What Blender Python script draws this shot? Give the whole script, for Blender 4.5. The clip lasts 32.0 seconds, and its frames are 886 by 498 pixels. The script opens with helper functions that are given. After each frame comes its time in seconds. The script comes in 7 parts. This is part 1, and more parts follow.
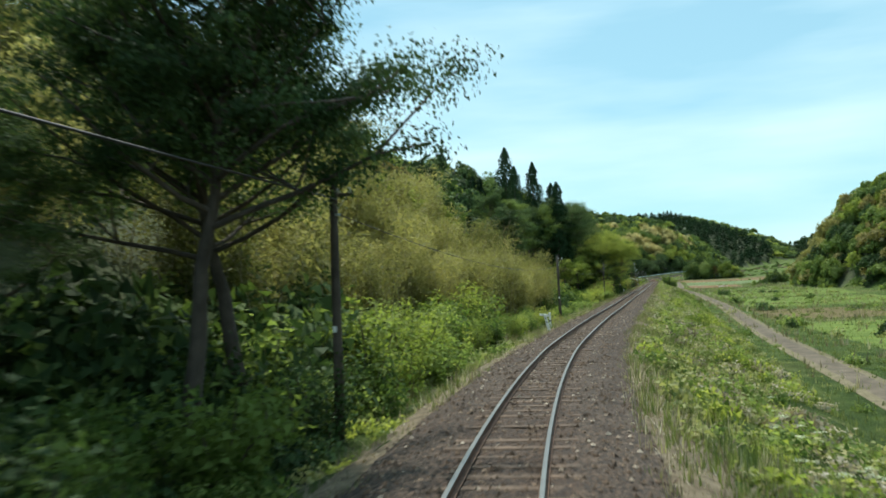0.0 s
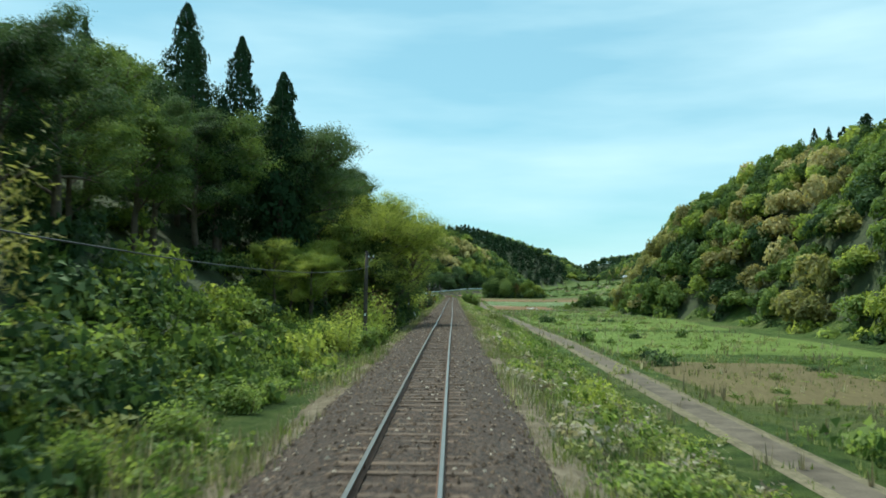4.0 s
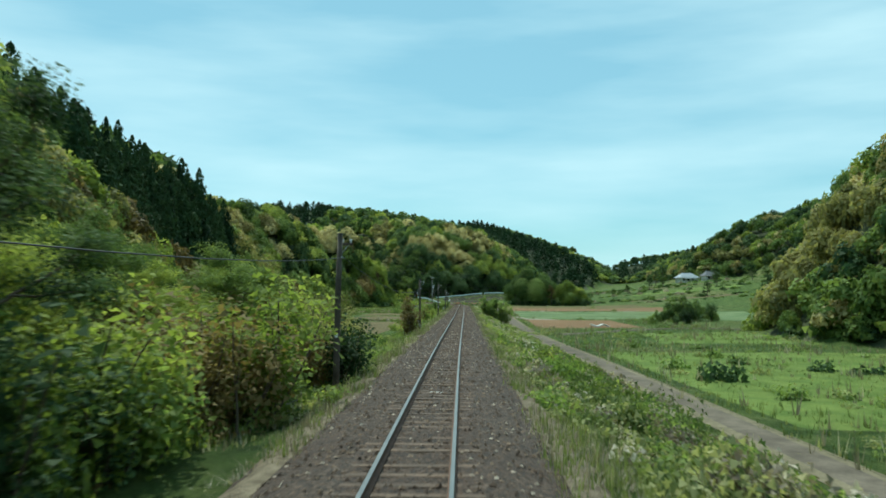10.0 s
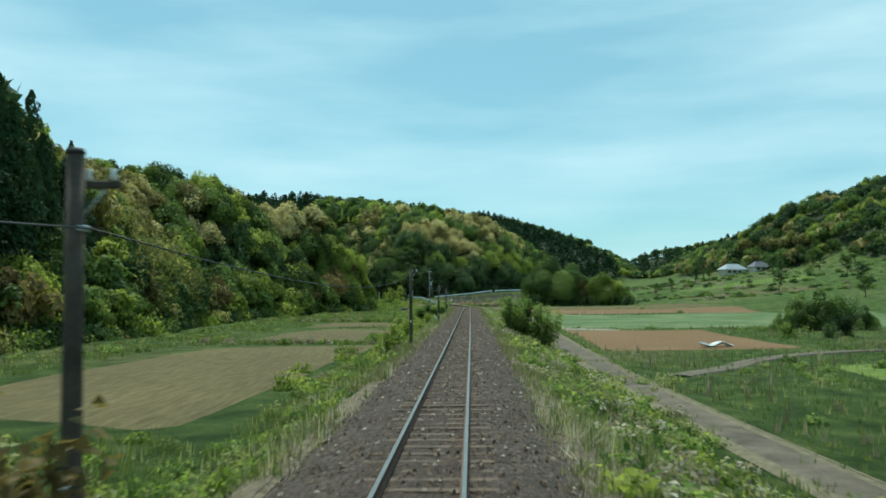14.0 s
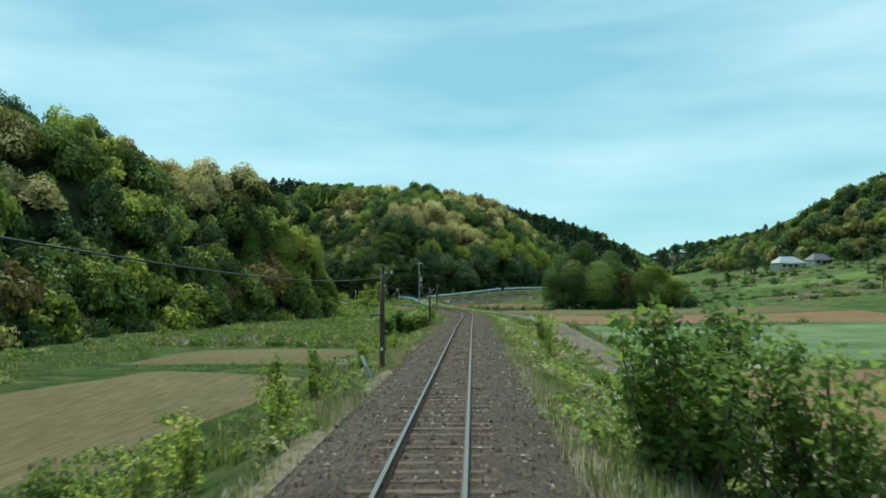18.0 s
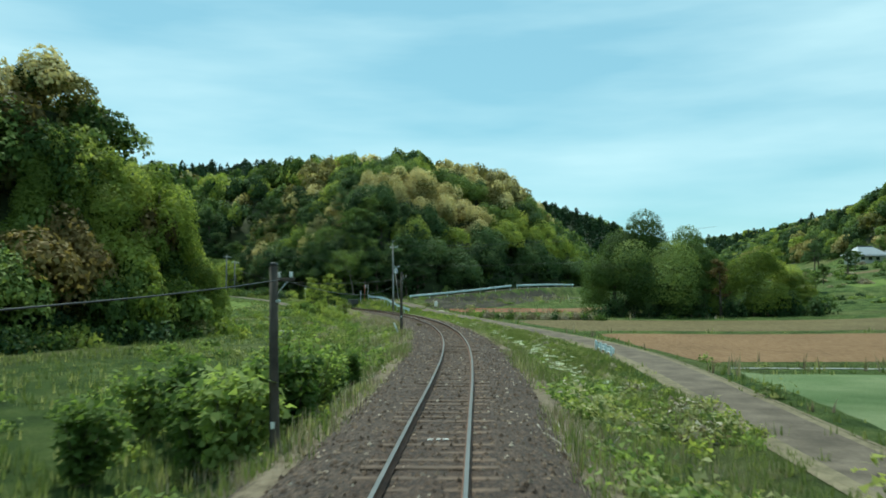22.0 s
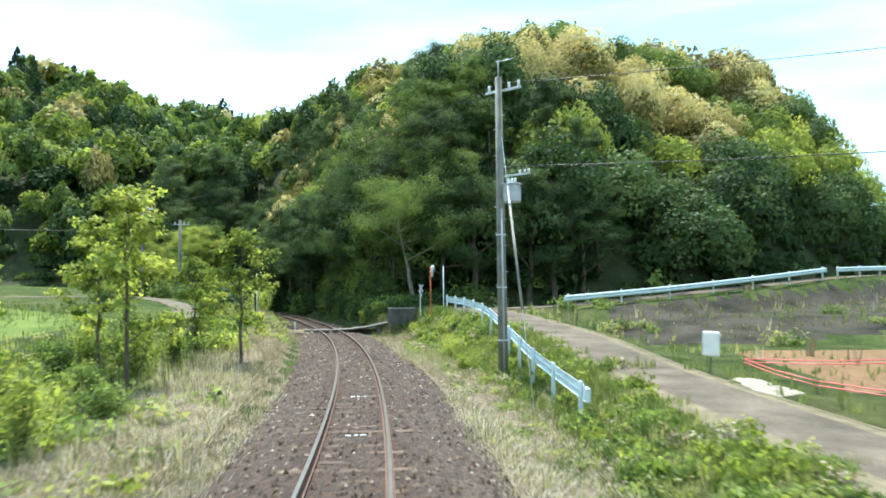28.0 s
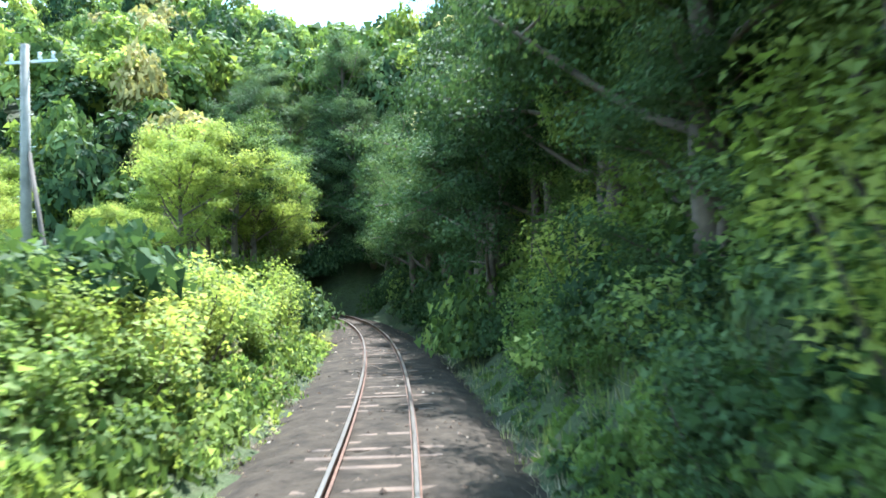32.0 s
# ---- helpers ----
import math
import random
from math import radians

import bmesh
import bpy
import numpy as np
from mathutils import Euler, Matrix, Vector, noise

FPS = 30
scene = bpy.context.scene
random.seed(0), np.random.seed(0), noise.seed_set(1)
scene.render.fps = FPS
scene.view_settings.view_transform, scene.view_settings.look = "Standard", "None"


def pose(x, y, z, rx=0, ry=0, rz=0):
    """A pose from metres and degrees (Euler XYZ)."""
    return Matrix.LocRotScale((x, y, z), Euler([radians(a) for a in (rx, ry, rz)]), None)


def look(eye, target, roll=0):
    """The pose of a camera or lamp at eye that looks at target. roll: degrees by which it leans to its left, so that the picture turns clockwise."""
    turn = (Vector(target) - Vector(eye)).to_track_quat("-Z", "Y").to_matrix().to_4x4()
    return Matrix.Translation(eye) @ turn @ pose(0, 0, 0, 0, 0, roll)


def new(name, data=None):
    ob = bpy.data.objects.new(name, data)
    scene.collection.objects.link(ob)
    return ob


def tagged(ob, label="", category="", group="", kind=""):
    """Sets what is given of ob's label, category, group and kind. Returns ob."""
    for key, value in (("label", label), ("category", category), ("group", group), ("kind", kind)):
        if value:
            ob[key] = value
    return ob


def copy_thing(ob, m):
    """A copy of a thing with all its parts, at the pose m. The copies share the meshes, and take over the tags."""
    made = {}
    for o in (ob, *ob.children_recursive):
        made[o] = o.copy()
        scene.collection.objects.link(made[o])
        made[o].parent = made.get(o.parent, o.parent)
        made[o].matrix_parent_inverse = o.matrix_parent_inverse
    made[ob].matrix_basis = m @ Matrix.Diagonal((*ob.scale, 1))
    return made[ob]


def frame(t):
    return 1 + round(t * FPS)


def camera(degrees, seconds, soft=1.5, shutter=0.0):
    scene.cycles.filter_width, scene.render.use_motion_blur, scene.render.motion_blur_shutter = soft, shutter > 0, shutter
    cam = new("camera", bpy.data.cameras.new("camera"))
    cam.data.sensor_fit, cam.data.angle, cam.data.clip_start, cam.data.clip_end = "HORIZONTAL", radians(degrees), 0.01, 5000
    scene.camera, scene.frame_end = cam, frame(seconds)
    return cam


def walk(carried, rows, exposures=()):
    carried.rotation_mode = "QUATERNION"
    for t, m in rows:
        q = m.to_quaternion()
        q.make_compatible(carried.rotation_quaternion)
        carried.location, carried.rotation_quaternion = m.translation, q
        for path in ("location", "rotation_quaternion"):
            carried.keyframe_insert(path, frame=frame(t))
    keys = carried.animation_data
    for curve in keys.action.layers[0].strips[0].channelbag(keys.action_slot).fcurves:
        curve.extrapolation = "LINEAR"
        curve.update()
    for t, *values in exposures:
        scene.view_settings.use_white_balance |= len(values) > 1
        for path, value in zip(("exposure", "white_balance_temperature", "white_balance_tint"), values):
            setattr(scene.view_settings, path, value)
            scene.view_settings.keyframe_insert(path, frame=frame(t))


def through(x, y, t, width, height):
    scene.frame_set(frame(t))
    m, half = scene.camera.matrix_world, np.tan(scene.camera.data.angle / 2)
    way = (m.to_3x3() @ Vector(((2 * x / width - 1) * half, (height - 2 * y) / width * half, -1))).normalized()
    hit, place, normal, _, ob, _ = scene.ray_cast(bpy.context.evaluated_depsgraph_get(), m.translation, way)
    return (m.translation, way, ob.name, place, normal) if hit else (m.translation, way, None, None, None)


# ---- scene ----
# Single-track railway along a wooded valley: the camera rides at the front of a train.
from collections import namedtuple

cam = camera(57.8, 32.0, soft=1.7, shutter=0.25)

# seconds, x, y, z, heading to the left, pitch, roll (metres, degrees)
RIDE = [
    (0.0, 3.20, -0.00, 2.46, 15.23, 2.55, -2.55),
    (0.5, 1.97, 8.31, 2.45, 12.82, 2.26, -1.86),
    (1.0, 1.06, 16.73, 2.43, 10.78, 2.14, -1.35),
    (1.5, 0.44, 25.32, 2.44, 8.92, 2.25, -1.01),
    (2.0, 0.10, 34.05, 2.45, 7.11, 2.34, -0.70),
    (2.5, -0.06, 42.91, 2.44, 5.26, 2.47, -0.27),
    (3.0, -0.11, 51.86, 2.44, 3.42, 2.65, 0.16),
    (3.5, -0.08, 60.85, 2.44, 1.63, 2.84, 0.53),
    (4.0, -0.03, 69.83, 2.44, 0.77, 2.97, 0.66),
    (4.5, -0.01, 78.79, 2.44, 0.57, 3.04, 0.62),
    (5.0, -0.02, 87.69, 2.44, 0.75, 3.10, 0.50),
    (5.5, -0.05, 96.52, 2.45, 1.05, 3.15, 0.35),
    (6.0, -0.05, 105.24, 2.45, 1.17, 3.24, 0.25),
    (6.5, -0.01, 113.85, 2.43, 1.20, 3.28, 0.11),
    (7.0, 0.01, 122.35, 2.43, 1.18, 3.31, 0.01),
    (7.5, 0.01, 130.79, 2.43, 1.27, 3.31, 0.17),
    (8.0, 0.00, 139.20, 2.43, 1.33, 3.38, 0.52),
    (8.5, -0.02, 147.59, 2.43, 1.41, 3.36, 0.65),
    (9.0, -0.02, 155.95, 2.44, 1.46, 3.38, 0.62),
    (9.5, 0.00, 164.27, 2.44, 1.56, 3.28, 0.33),
    (10.0, 0.01, 172.49, 2.44, 1.57, 3.33, 0.33),
    (10.5, -0.00, 180.68, 2.44, 1.62, 3.36, 0.25),
    (11.0, -0.03, 188.84, 2.44, 1.66, 3.40, -0.08),
    (11.5, -0.05, 197.00, 2.44, 1.69, 3.37, -0.34),
    (12.0, -0.07, 205.15, 2.44, 1.74, 3.38, -0.24),
    (12.5, -0.09, 213.24, 2.43, 1.79, 3.32, -0.11),
    (13.0, -0.08, 221.25, 2.41, 1.85, 3.36, 0.02),
    (13.5, -0.07, 229.08, 2.42, 1.90, 3.29, -0.28),
    (14.0, -0.06, 236.73, 2.43, 1.95, 3.25, -0.46),
    (14.5, -0.06, 244.22, 2.43, 1.99, 3.23, -0.58),
    (15.0, -0.06, 251.61, 2.43, 2.04, 3.23, -0.66),
    (15.5, -0.04, 258.93, 2.43, 2.09, 3.24, -0.68),
    (16.0, -0.00, 266.24, 2.43, 2.14, 3.26, -0.53),
    (16.5, 0.04, 273.56, 2.43, 2.15, 3.18, -0.70),
    (17.0, 0.07, 280.91, 2.44, 2.15, 3.18, -0.67),
    (17.5, 0.05, 288.30, 2.44, 2.20, 3.17, -0.68),
    (18.0, 0.01, 295.73, 2.45, 2.19, 3.17, -0.52),
    (18.5, -0.03, 303.17, 2.46, 2.18, 3.14, -0.48),
    (19.0, -0.05, 310.63, 2.44, 2.21, 3.12, -0.29),
    (19.5, -0.04, 318.16, 2.45, 2.17, 3.11, -0.35),
    (20.0, -0.02, 325.71, 2.45, 2.19, 3.11, -0.50),
    (20.5, -0.02, 333.24, 2.45, 2.23, 3.07, -0.73),
    (21.0, -0.04, 340.73, 2.45, 2.21, 3.11, -0.66),
    (21.5, -0.06, 348.25, 2.43, 2.25, 3.05, -0.44),
    (22.0, -0.05, 355.86, 2.43, 2.23, 3.07, -0.39),
    (22.5, -0.05, 363.53, 2.43, 2.22, 3.01, -0.29),
    (23.0, -0.03, 371.23, 2.43, 2.18, 3.00, 0.01),
    (23.5, -0.01, 378.95, 2.42, 2.18, 2.97, 0.44),
    (24.0, -0.06, 386.73, 2.42, 2.17, 2.89, 0.68),
    (24.5, -0.30, 394.69, 2.44, 2.25, 2.95, 0.85),
    (25.0, -0.76, 402.83, 2.46, 2.50, 3.09, 0.69),
    (25.5, -1.49, 410.90, 2.45, 4.77, 3.03, 0.70),
    (26.0, -2.44, 418.93, 2.44, 6.70, 2.99, 0.56),
    (26.5, -3.63, 426.86, 2.44, 8.34, 2.95, 0.31),
    (27.0, -5.06, 434.68, 2.43, 9.77, 2.91, 0.02),
    (27.5, -6.70, 442.37, 2.42, 11.05, 2.87, -0.27),
    (28.0, -8.49, 449.91, 2.41, 12.26, 2.82, -0.50),
    (28.5, -10.46, 457.32, 2.41, 14.49, 2.80, -0.56),
    (29.0, -12.65, 464.54, 2.42, 17.30, 2.77, -0.63),
    (29.5, -15.01, 471.66, 2.42, 19.21, 2.77, -0.64),
    (30.0, -17.52, 478.67, 2.41, 20.97, 2.73, -0.84),
    (30.5, -20.22, 485.55, 2.42, 22.63, 2.65, -0.92),
    (31.0, -23.12, 492.23, 2.41, 24.11, 2.51, -1.22),
    (31.5, -26.23, 498.79, 2.42, 25.41, 2.35, -1.43),
    (32.0, -29.52, 505.22, 2.42, 26.61, 2.19, -1.62),
]


def ride_pose(x, y, z, yaw, pitch, roll):
    a, b = radians(yaw), radians(pitch)
    way = Vector((-math.sin(a) * math.cos(b), math.cos(a) * math.cos(b), math.sin(b)))
    return look((x, y, z), Vector((x, y, z)) + way, roll)


EXPOSURES = [(0.0,0.25,6100,6),(3.5,0.12,5850,-1),(6.0,0.08,5700,-4),(9.0,0.0,5700,-5),(14.0,-0.1,5700,-5),(20.0,-0.02,5700,-5),(25.5,0.1,5900,-3),(27.5,1.0,5850,11),(30.0,1.5,5650,11),(31.0,1.95,5450,11),(32.0,2.35,5250,12)]
walk(cam, [(r[0], ride_pose(*r[1:])) for r in RIDE], EXPOSURES)

# ---- sky and sun ----
SUN_LEFT, SUN_HIGH = 22.0, 62.0          # degrees left of +y, degrees above the horizon
world = bpy.data.worlds.new("sky")
scene.world = world
world.use_nodes = True
wn, wl = world.node_tree.nodes, world.node_tree.links
sky = wn.new("ShaderNodeTexSky")
sky.sky_type, sky.sun_disc = "NISHITA", False
sky.sun_elevation, sky.sun_rotation = radians(SUN_HIGH), radians(-SUN_LEFT)
sky.air_density, sky.dust_density, sky.ozone_density = 1.0, 0.4, 1.0
wco = wn.new("ShaderNodeTexCoord")
wmap = wn.new("ShaderNodeMapping")
wmap.inputs["Scale"].default_value = (1.0, 1.6, 6.0)
wl.new(wco.outputs["Generated"], wmap.inputs["Vector"])
wno = wn.new("ShaderNodeTexNoise")
wno.inputs["Scale"].default_value, wno.inputs["Detail"].default_value, wno.inputs["Roughness"].default_value = 1.7, 5.0, 0.5
wl.new(wmap.outputs["Vector"], wno.inputs["Vector"])
wra = wn.new("ShaderNodeValToRGB")
wra.color_ramp.elements[0].position, wra.color_ramp.elements[0].color = 0.36, (0.12, 0.12, 0.12, 1)
wra.color_ramp.elements[1].position, wra.color_ramp.elements[1].color = 0.78, (0.85, 0.85, 0.85, 1)
wl.new(wno.outputs["Fac"], wra.inputs["Fac"])
wmix = wn.new("ShaderNodeMixRGB")
wmix.inputs["Color2"].default_value = (7.4, 8.8, 8.8, 1)
wl.new(wra.outputs["Color"], wmix.inputs["Fac"])
wtint = wn.new("ShaderNodeMixRGB")
wtint.blend_type = "MULTIPLY"
wtint.inputs["Fac"].default_value, wtint.inputs["Color2"].default_value = 1.0, (0.78, 1.0, 0.86, 1)
wl.new(sky.outputs["Color"], wtint.inputs["Color1"])
wclear = wn.new("ShaderNodeMixRGB")
wclear.inputs["Fac"].default_value, wclear.inputs["Color2"].default_value = 0.55, (2.7, 5.2, 6.3, 1)
wl.new(wtint.outputs["Color"], wclear.inputs["Color1"])
wl.new(wclear.outputs["Color"], wmix.inputs["Color1"])
wbg = wn["Background"]
wbg.inputs["Strength"].default_value = 0.12
wl.new(wmix.outputs["Color"], wbg.inputs["Color"])

sun_data = bpy.data.lights.new("sun", "SUN")
sun_data.energy, sun_data.angle, sun_data.color = 5.0, radians(0.6), (1.0, 0.94, 0.8)
sun = new("sun", sun_data)
sa, sb = radians(SUN_LEFT), radians(SUN_HIGH)
sun.matrix_world = look((0, 0, 0), (math.sin(sa) * math.cos(sb), -math.cos(sa) * math.cos(sb), -math.sin(sb)))

# ---- materials ----
def nodes_of(name):
    m = bpy.data.materials.new(name)
    m.use_nodes = True
    nt = m.node_tree
    return m, nt.nodes, nt.links, nt.nodes["Principled BSDF"]


def noise_at(n, l, scale, detail=4.0, rough=0.55, stretch=None, kind="Object"):
    co = n.new("ShaderNodeTexCoord")
    t = n.new("ShaderNodeTexNoise")
    t.inputs["Scale"].default_value, t.inputs["Detail"].default_value, t.inputs["Roughness"].default_value = scale, detail, rough
    if stretch:
        mp = n.new("ShaderNodeMapping")
        mp.inputs["Scale"].default_value = stretch
        l.new(co.outputs[kind], mp.inputs["Vector"])
        l.new(mp.outputs["Vector"], t.inputs["Vector"])
    else:
        l.new(co.outputs[kind], t.inputs["Vector"])
    return t


def ramp(n, l, source, stops):
    r = n.new("ShaderNodeValToRGB")
    e = r.color_ramp.elements
    while len(e) < len(stops):
        e.new(0.5)
    for el, (p, c) in zip(e, stops):
        el.position, el.color = p, (*c, 1)
    l.new(source, r.inputs["Fac"])
    return r


def mix(n, l, fac, a, b, how="MIX"):
    m = n.new("ShaderNodeMixRGB")
    m.blend_type = how
    for key, v in (("Fac", fac), ("Color1", a), ("Color2", b)):
        if isinstance(v, (int, float)):
            m.inputs[key].default_value = v if key == "Fac" else (v, v, v, 1)
        elif isinstance(v, tuple):
            m.inputs[key].default_value = (*v, 1)
        else:
            l.new(v, m.inputs[key])
    return m.outputs["Color"]


def bump(n, l, bsdf, height, strength, distance):
    b = n.new("ShaderNodeBump")
    b.inputs["Strength"].default_value, b.inputs["Distance"].default_value = strength, distance
    l.new(height, b.inputs["Height"])
    l.new(b.outputs["Normal"], bsdf.inputs["Normal"])


def plain(name, color, rough=0.6, metal=0.0, vary=0.25, scale=3.0, grain=40.0, relief=0.15):
    """A surface of one material with stains and grain."""
    m, n, l, p = nodes_of(name)
    a = noise_at(n, l, scale)
    g = noise_at(n, l, grain, 3)
    dark = tuple(c * (1 - vary) for c in color)
    lite = tuple(min(1, c * (1 + vary)) for c in color)
    base = ramp(n, l, a.outputs["Fac"], [(0.3, dark), (0.7, lite)]).outputs["Color"]
    col = mix(n, l, 0.3, base, g.outputs["Fac"], "OVERLAY")
    l.new(col, p.inputs["Base Color"])
    p.inputs["Roughness"].default_value, p.inputs["Metallic"].default_value = rough, metal
    bump(n, l, p, g.outputs["Fac"], relief, 0.01)
    return m


def leafy(name, dark, mid, lite, through=0.35, rough=0.65):
    """Leaves: each leaf and each plant a shade of its own, part of the light passing through."""
    dark, mid, lite = [tuple(0.83 * v + 0.17 * (0.3 * c[0] + 0.6 * c[1] + 0.1 * c[2]) for v in c) for c in (dark, mid, lite)]
    m, n, l, p = nodes_of(name)
    geo, obj = n.new("ShaderNodeNewGeometry"), n.new("ShaderNodeObjectInfo")
    att = n.new("ShaderNodeAttribute")
    att.attribute_name = "tone"
    add = n.new("ShaderNodeMath")
    add.operation = "ADD"
    l.new(obj.outputs["Random"], add.inputs[0])
    l.new(att.outputs["Fac"], add.inputs[1])
    fr = n.new("ShaderNodeMath")
    fr.operation = "FRACT"
    l.new(add.outputs[0], fr.inputs[0])
    m1 = n.new("ShaderNodeMath")
    m1.operation, m1.inputs[1].default_value = "MULTIPLY", 0.78
    l.new(fr.outputs[0], m1.inputs[0])
    m2 = n.new("ShaderNodeMath")
    m2.operation, m2.inputs[1].default_value = "MULTIPLY_ADD", 0.22
    l.new(geo.outputs["Random Per Island"], m2.inputs[0])
    l.new(m1.outputs[0], m2.inputs[2])
    col = ramp(n, l, m2.outputs[0], [(0.12, dark), (0.5, mid), (0.9, lite)]).outputs["Color"]
    l.new(col, p.inputs["Base Color"])
    p.inputs["Roughness"].default_value = rough
    p.inputs["Specular IOR Level"].default_value = 0.08
    tr = n.new("ShaderNodeBsdfTranslucent")
    l.new(mix(n, l, 1.0, col, (1.5, 1.55, 0.95), "MULTIPLY"), tr.inputs["Color"])
    ms = n.new("ShaderNodeMixShader")
    ms.inputs["Fac"].default_value = through
    l.new(p.outputs["BSDF"], ms.inputs[1])
    l.new(tr.outputs["BSDF"], ms.inputs[2])
    l.new(ms.outputs["Shader"], n["Material Output"].inputs["Surface"])
    return m


def ground_material():
    m, n, l, p = nodes_of("valley_ground")
    big = noise_at(n, l, 0.045, 5)
    midn = noise_at(n, l, 0.5, 5)
    fine = noise_at(n, l, 7.0, 4)
    tuft = noise_at(n, l, 26.0, 5, 0.7, stretch=(1.0, 1.0, 0.4))
    grass = ramp(n, l, midn.outputs["Fac"], [(0.3, (0.027, 0.048, 0.012)), (0.5, (0.06, 0.093, 0.022)), (0.72, (0.12, 0.148, 0.045))]).outputs["Color"]
    dry = ramp(n, l, midn.outputs["Fac"], [(0.3, (0.08, 0.085, 0.03)), (0.7, (0.17, 0.16, 0.07))]).outputs["Color"]
    f = ramp(n, l, big.outputs["Fac"], [(0.5, (0, 0, 0)), (0.68, (0.7, 0.7, 0.7))]).outputs["Color"]
    col = mix(n, l, f, grass, dry)
    col = mix(n, l, 0.45, col, fine.outputs["Fac"], "OVERLAY")
    speck = ramp(n, l, tuft.outputs["Fac"], [(0.36, (0.2, 0.2, 0.2)), (0.62, (0.85, 0.85, 0.8))]).outputs["Color"]
    col = mix(n, l, 0.6, col, speck, "OVERLAY")
    l.new(col, p.inputs["Base Color"])
    p.inputs["Roughness"].default_value = 0.95
    p.inputs["Specular IOR Level"].default_value = 0.1
    bump(n, l, p, tuft.outputs["Fac"], 1.0, 0.16)
    return m


def litter_material():
    """Leaf litter and undergrowth on the floor of the woods."""
    m, n, l, p = nodes_of("wood_floor")
    a, b = noise_at(n, l, 0.6, 5), noise_at(n, l, 5.0, 4)
    col = ramp(n, l, a.outputs["Fac"], [(0.3, (0.02, 0.026, 0.01)), (0.6, (0.04, 0.055, 0.014)), (0.8, (0.075, 0.065, 0.03))]).outputs["Color"]
    l.new(mix(n, l, 0.4, col, b.outputs["Fac"], "OVERLAY"), p.inputs["Base Color"])
    p.inputs["Roughness"].default_value = 1.0
    bump(n, l, p, b.outputs["Fac"], 0.8, 0.2)
    return m


def ballast_material(name="ballast", worn=1.0):
    m, n, l, p = nodes_of(name)
    co = n.new("ShaderNodeTexCoord")
    v = n.new("ShaderNodeTexVoronoi")
    v.inputs["Scale"].default_value = 15.0
    l.new(co.outputs["Object"], v.inputs["Vector"])
    big = noise_at(n, l, 0.25, 5)
    stone = ramp(n, l, v.outputs["Color"], [(0.15, (0.032, 0.02, 0.013)), (0.55, (0.082, 0.051, 0.033)), (0.95, (0.205, 0.145, 0.1))]).outputs["Color"]
    rust = ramp(n, l, v.outputs["Color"], [(0.15, (0.032, 0.018, 0.011)), (0.9, (0.105, 0.06, 0.036))]).outputs["Color"]
    f = ramp(n, l, big.outputs["Fac"], [(0.4, (0.1, 0.1, 0.1)), (0.62, (0.8, 0.8, 0.8))]).outputs["Color"]
    gap = ramp(n, l, v.outputs["Distance"], [(0.0, (1, 1, 1)), (0.85, (0.35, 0.35, 0.35))]).outputs["Color"]
    col = mix(n, l, 1.0, mix(n, l, f, stone, rust) if worn > 0.9 else mix(n, l, 0.15, rust, stone), gap, "MULTIPLY")
    l.new(col, p.inputs["Base Color"])
    p.inputs["Roughness"].default_value = 0.95
    inv = n.new("ShaderNodeInvert")
    l.new(v.outputs["Distance"], inv.inputs["Color"])
    bump(n, l, p, inv.outputs["Color"], 1.0, 0.05)
    return m


def field_material(name, low, high, rows=(1.0, 6.0, 1.0), scale=1.2, relief=0.1):
    m, n, l, p = nodes_of(name)
    a = noise_at(n, l, scale, 5, stretch=rows)
    b = noise_at(n, l, 9.0, 4)
    c = noise_at(n, l, 0.12, 4)
    col = ramp(n, l, a.outputs["Fac"], [(0.3, low), (0.7, high)]).outputs["Color"]
    col = mix(n, l, 0.35, col, b.outputs["Fac"], "OVERLAY")
    col = mix(n, l, 0.3, col, c.outputs["Fac"], "OVERLAY")
    l.new(col, p.inputs["Base Color"])
    p.inputs["Roughness"].default_value = 0.95
    p.inputs["Specular IOR Level"].default_value = 0.1
    bump(n, l, p, b.outputs["Fac"], 0.8, relief)
    return m


GROUND = ground_material()
LITTER = litter_material()
BALLAST = ballast_material()
RUSTY_BALLAST = ballast_material("rust_stained_ballast", 0.5)
STONE = plain("ballast_stone", (0.165, 0.125, 0.098), 0.9, vary=0.4, scale=20)
RAIL_SIDE = plain("rail_rust", (0.11, 0.055, 0.032), 0.85, vary=0.4, scale=6)
RAIL_TOP = plain("rail_polished", (0.27, 0.23, 0.2), 0.3, 0.85, vary=0.15, scale=2, relief=0.02)
SLEEPER = plain("sleeper_wood", (0.088, 0.057, 0.037), 0.9, vary=0.45, scale=2.2, grain=25, relief=0.5)
ASPHALT = field_material("lane_asphalt", (0.078, 0.065, 0.05), (0.155, 0.128, 0.098), (1, 1, 1), 0.8, 0.01)
VERGE = field_material("lane_edge_gravel", (0.2, 0.18, 0.14), (0.34, 0.31, 0.25), (1, 1, 1), 3.0, 0.02)
DIRT_LANE = field_material("dirt_lane", (0.09, 0.076, 0.055), (0.165, 0.142, 0.108), (1, 1, 1), 1.5, 0.03)
LANE_EDGE = field_material("lane_edge_earth", (0.11, 0.095, 0.06), (0.2, 0.17, 0.11), (1, 1, 1), 2.0, 0.03)
SOIL = field_material("ploughed_soil", (0.125, 0.075, 0.038), (0.21, 0.132, 0.072), (5, 0.6, 1), 1.4, 0.08)
STRAW = field_material("stubble_field", (0.08, 0.064, 0.03), (0.145, 0.118, 0.058), (5, 0.5, 1), 1.2, 0.08)
